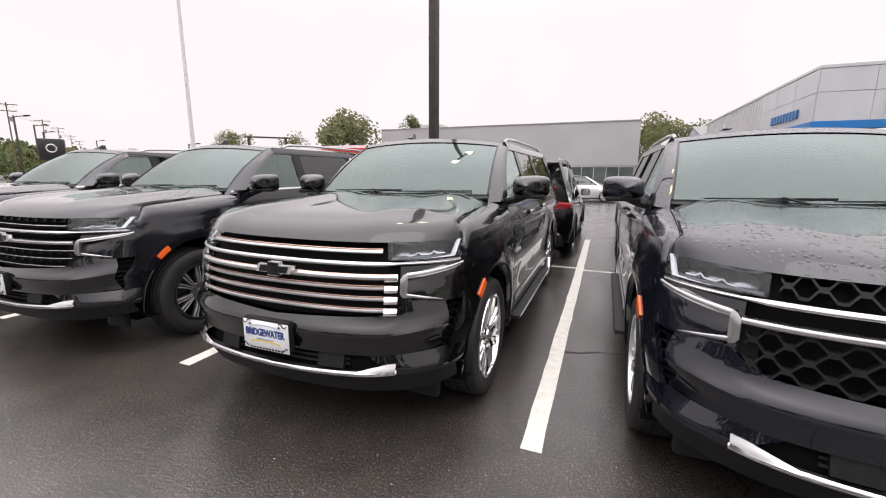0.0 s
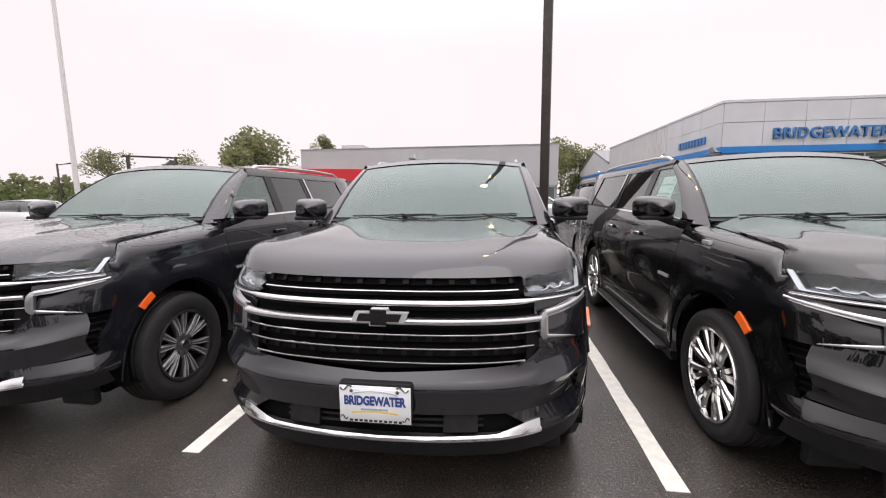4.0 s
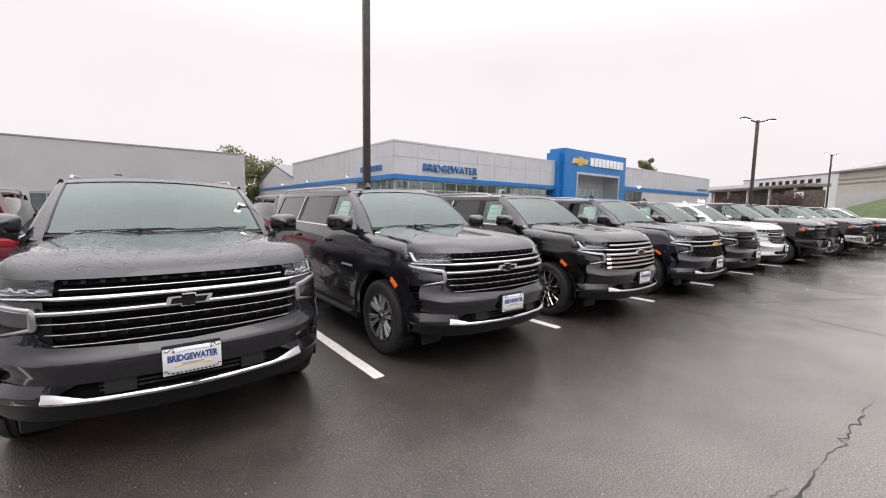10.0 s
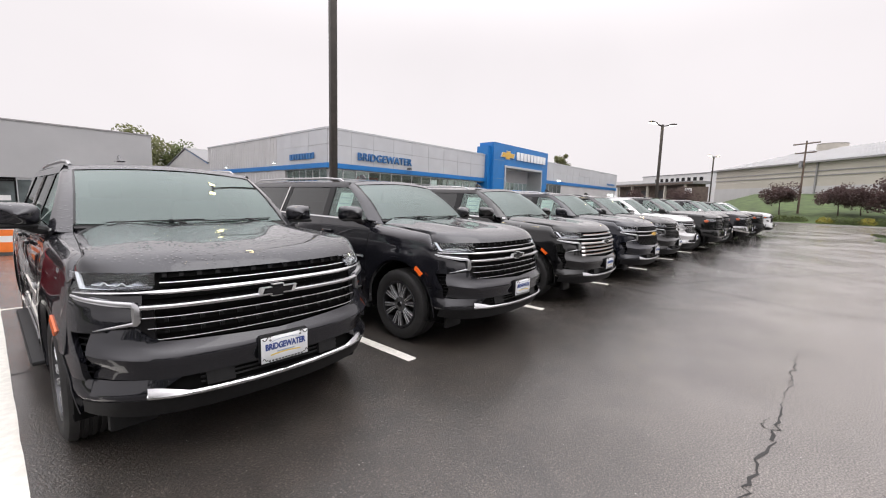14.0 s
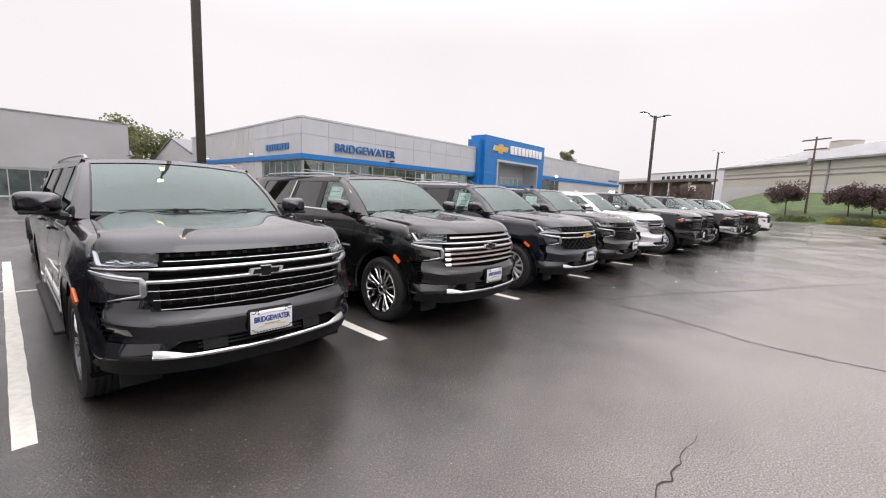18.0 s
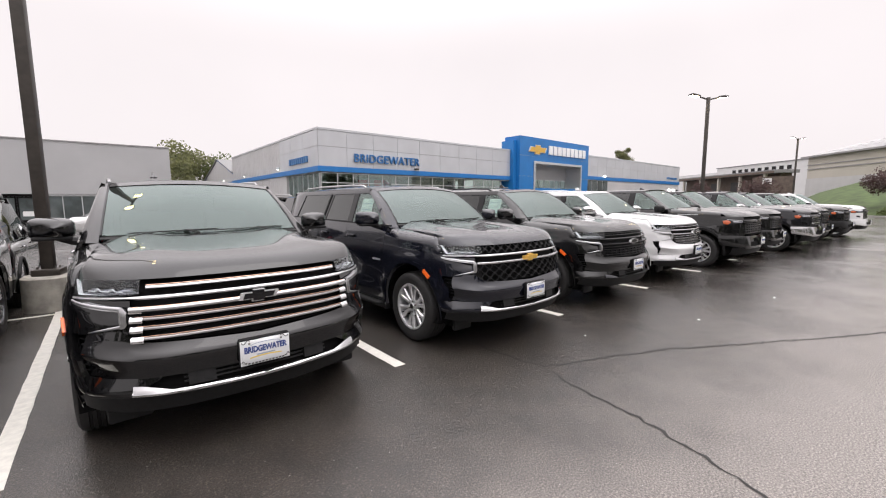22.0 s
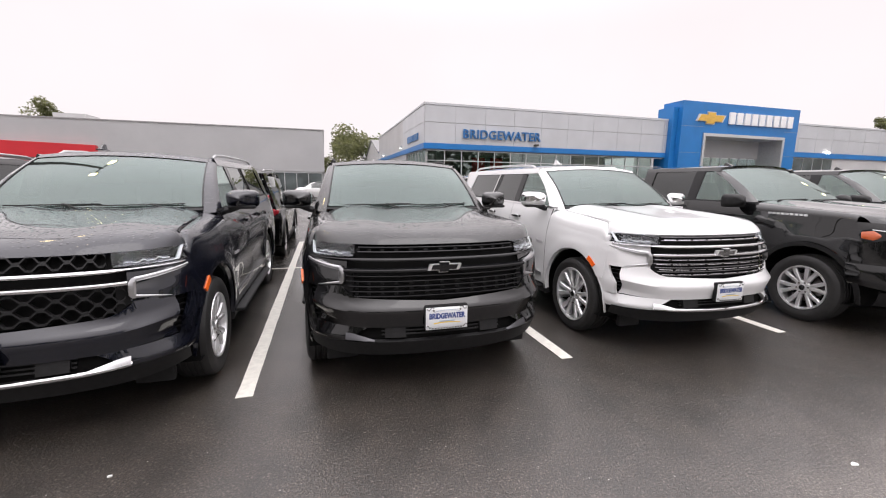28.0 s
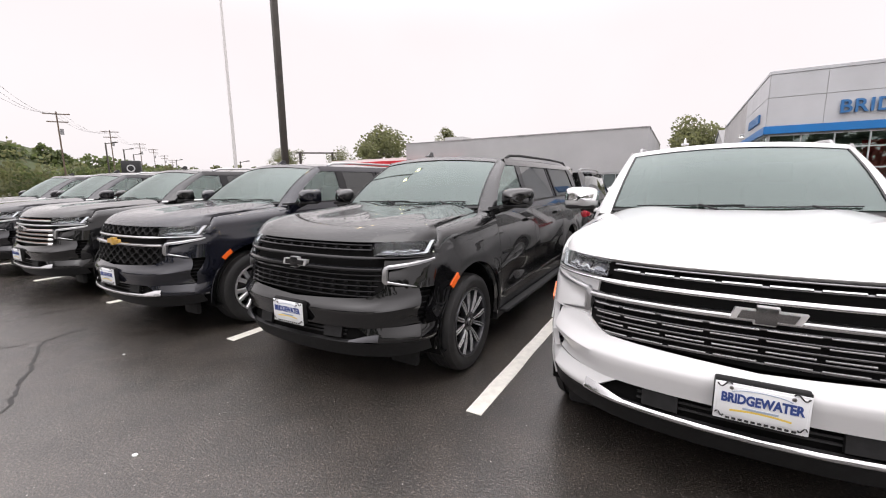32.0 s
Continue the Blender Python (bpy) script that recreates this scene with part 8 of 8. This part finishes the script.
tree(58, -17.5, 0.9, 4.2, 2.0, "leaf_dark", 21, "dark shrub-like tree on the bank", 1.2, 0.2)
tree(66, 12, 0.0, 4.0, 2.4, "leaf_plum", 22, "plum-leaved bush beside the lot lamp", 1.2, 0.15)
tree(70, 20, 0.0, 4.2, 2.4, "leaf_plum", 23, "plum-leaved bush beyond the lot", 1.2, 0.15)
for k, (x, y) in enumerate(((54.6, -0.9), (54.6, -1.8), (54.5, -2.7), (53.9, -4.9), (53.7, -6.0), (53.6, -7.1), (53.5, -8.2), (53.4, -9.3), (53.3, -10.6), (53.2, -12.0))):
    shrub(x, y, 0.22, 0.85, 0.8, "leaf_yellow" if k in (3, 6) else "leaf_dark", 40 + k, "clipped shrub on the grass bank" if k not in (3, 6) else "yellow-green shrub on the grass bank")

woods("treeline_west", [(-290, 40, 0), (-300, 110, 0), (-280, 200, 0), (-220, 280, 0), (-120, 300, 0)], 15, "leaf", 31, "far wooded ridge beyond the road", 6, 2.2)
hill = []
for x, y, z in ((-420, -40, 44), (-420, 60, 40), (-420, 97, 36), (-420, 130, 27), (-420, 155, 18), (-400, 220, 9), (-330, 320, 5)):
    hill.append([(x + 130, y, 0), (x + 70, y, z * 0.4), (x, y, z)])
bank_strip("hill", hill, M["leaf_dark"], "low wooded hill on the horizon", "hill")
woods("treeline_hill", [(-372, -30, 26), (-372, 60, 24), (-372, 100, 20), (-365, 140, 10), (-340, 210, 3)], 12, "leaf_dark", 32, "trees on the far hill", 7, 2.4)
woods("treeline_near", [(-100, 4, 0), (-112, 31, 0)], 10.5, "leaf", 35, "green trees beyond the neighbouring lot", 2.2, 0.5)
woods("treeline_low", [(-110, 20, 0), (-118, 40, 0), (-130, 70, 0), (-110, 95, 0), (-80, 110, 0)], 6.5, "leaf_dark", 33, "green belt of bushes beyond the neighbouring lot", 3, 0.7)
# unseen trees, made tall and dark so car fronts reflect less sky
woods("treeline_unseen", [(-130, -14, 0), (-90, -44, 0), (0, -48, 0), (50, -50, 0)], 18, "leaf_darkened", 34, "darkened belt of trees behind the lane, unseen except in reflections", 5, 1.6)
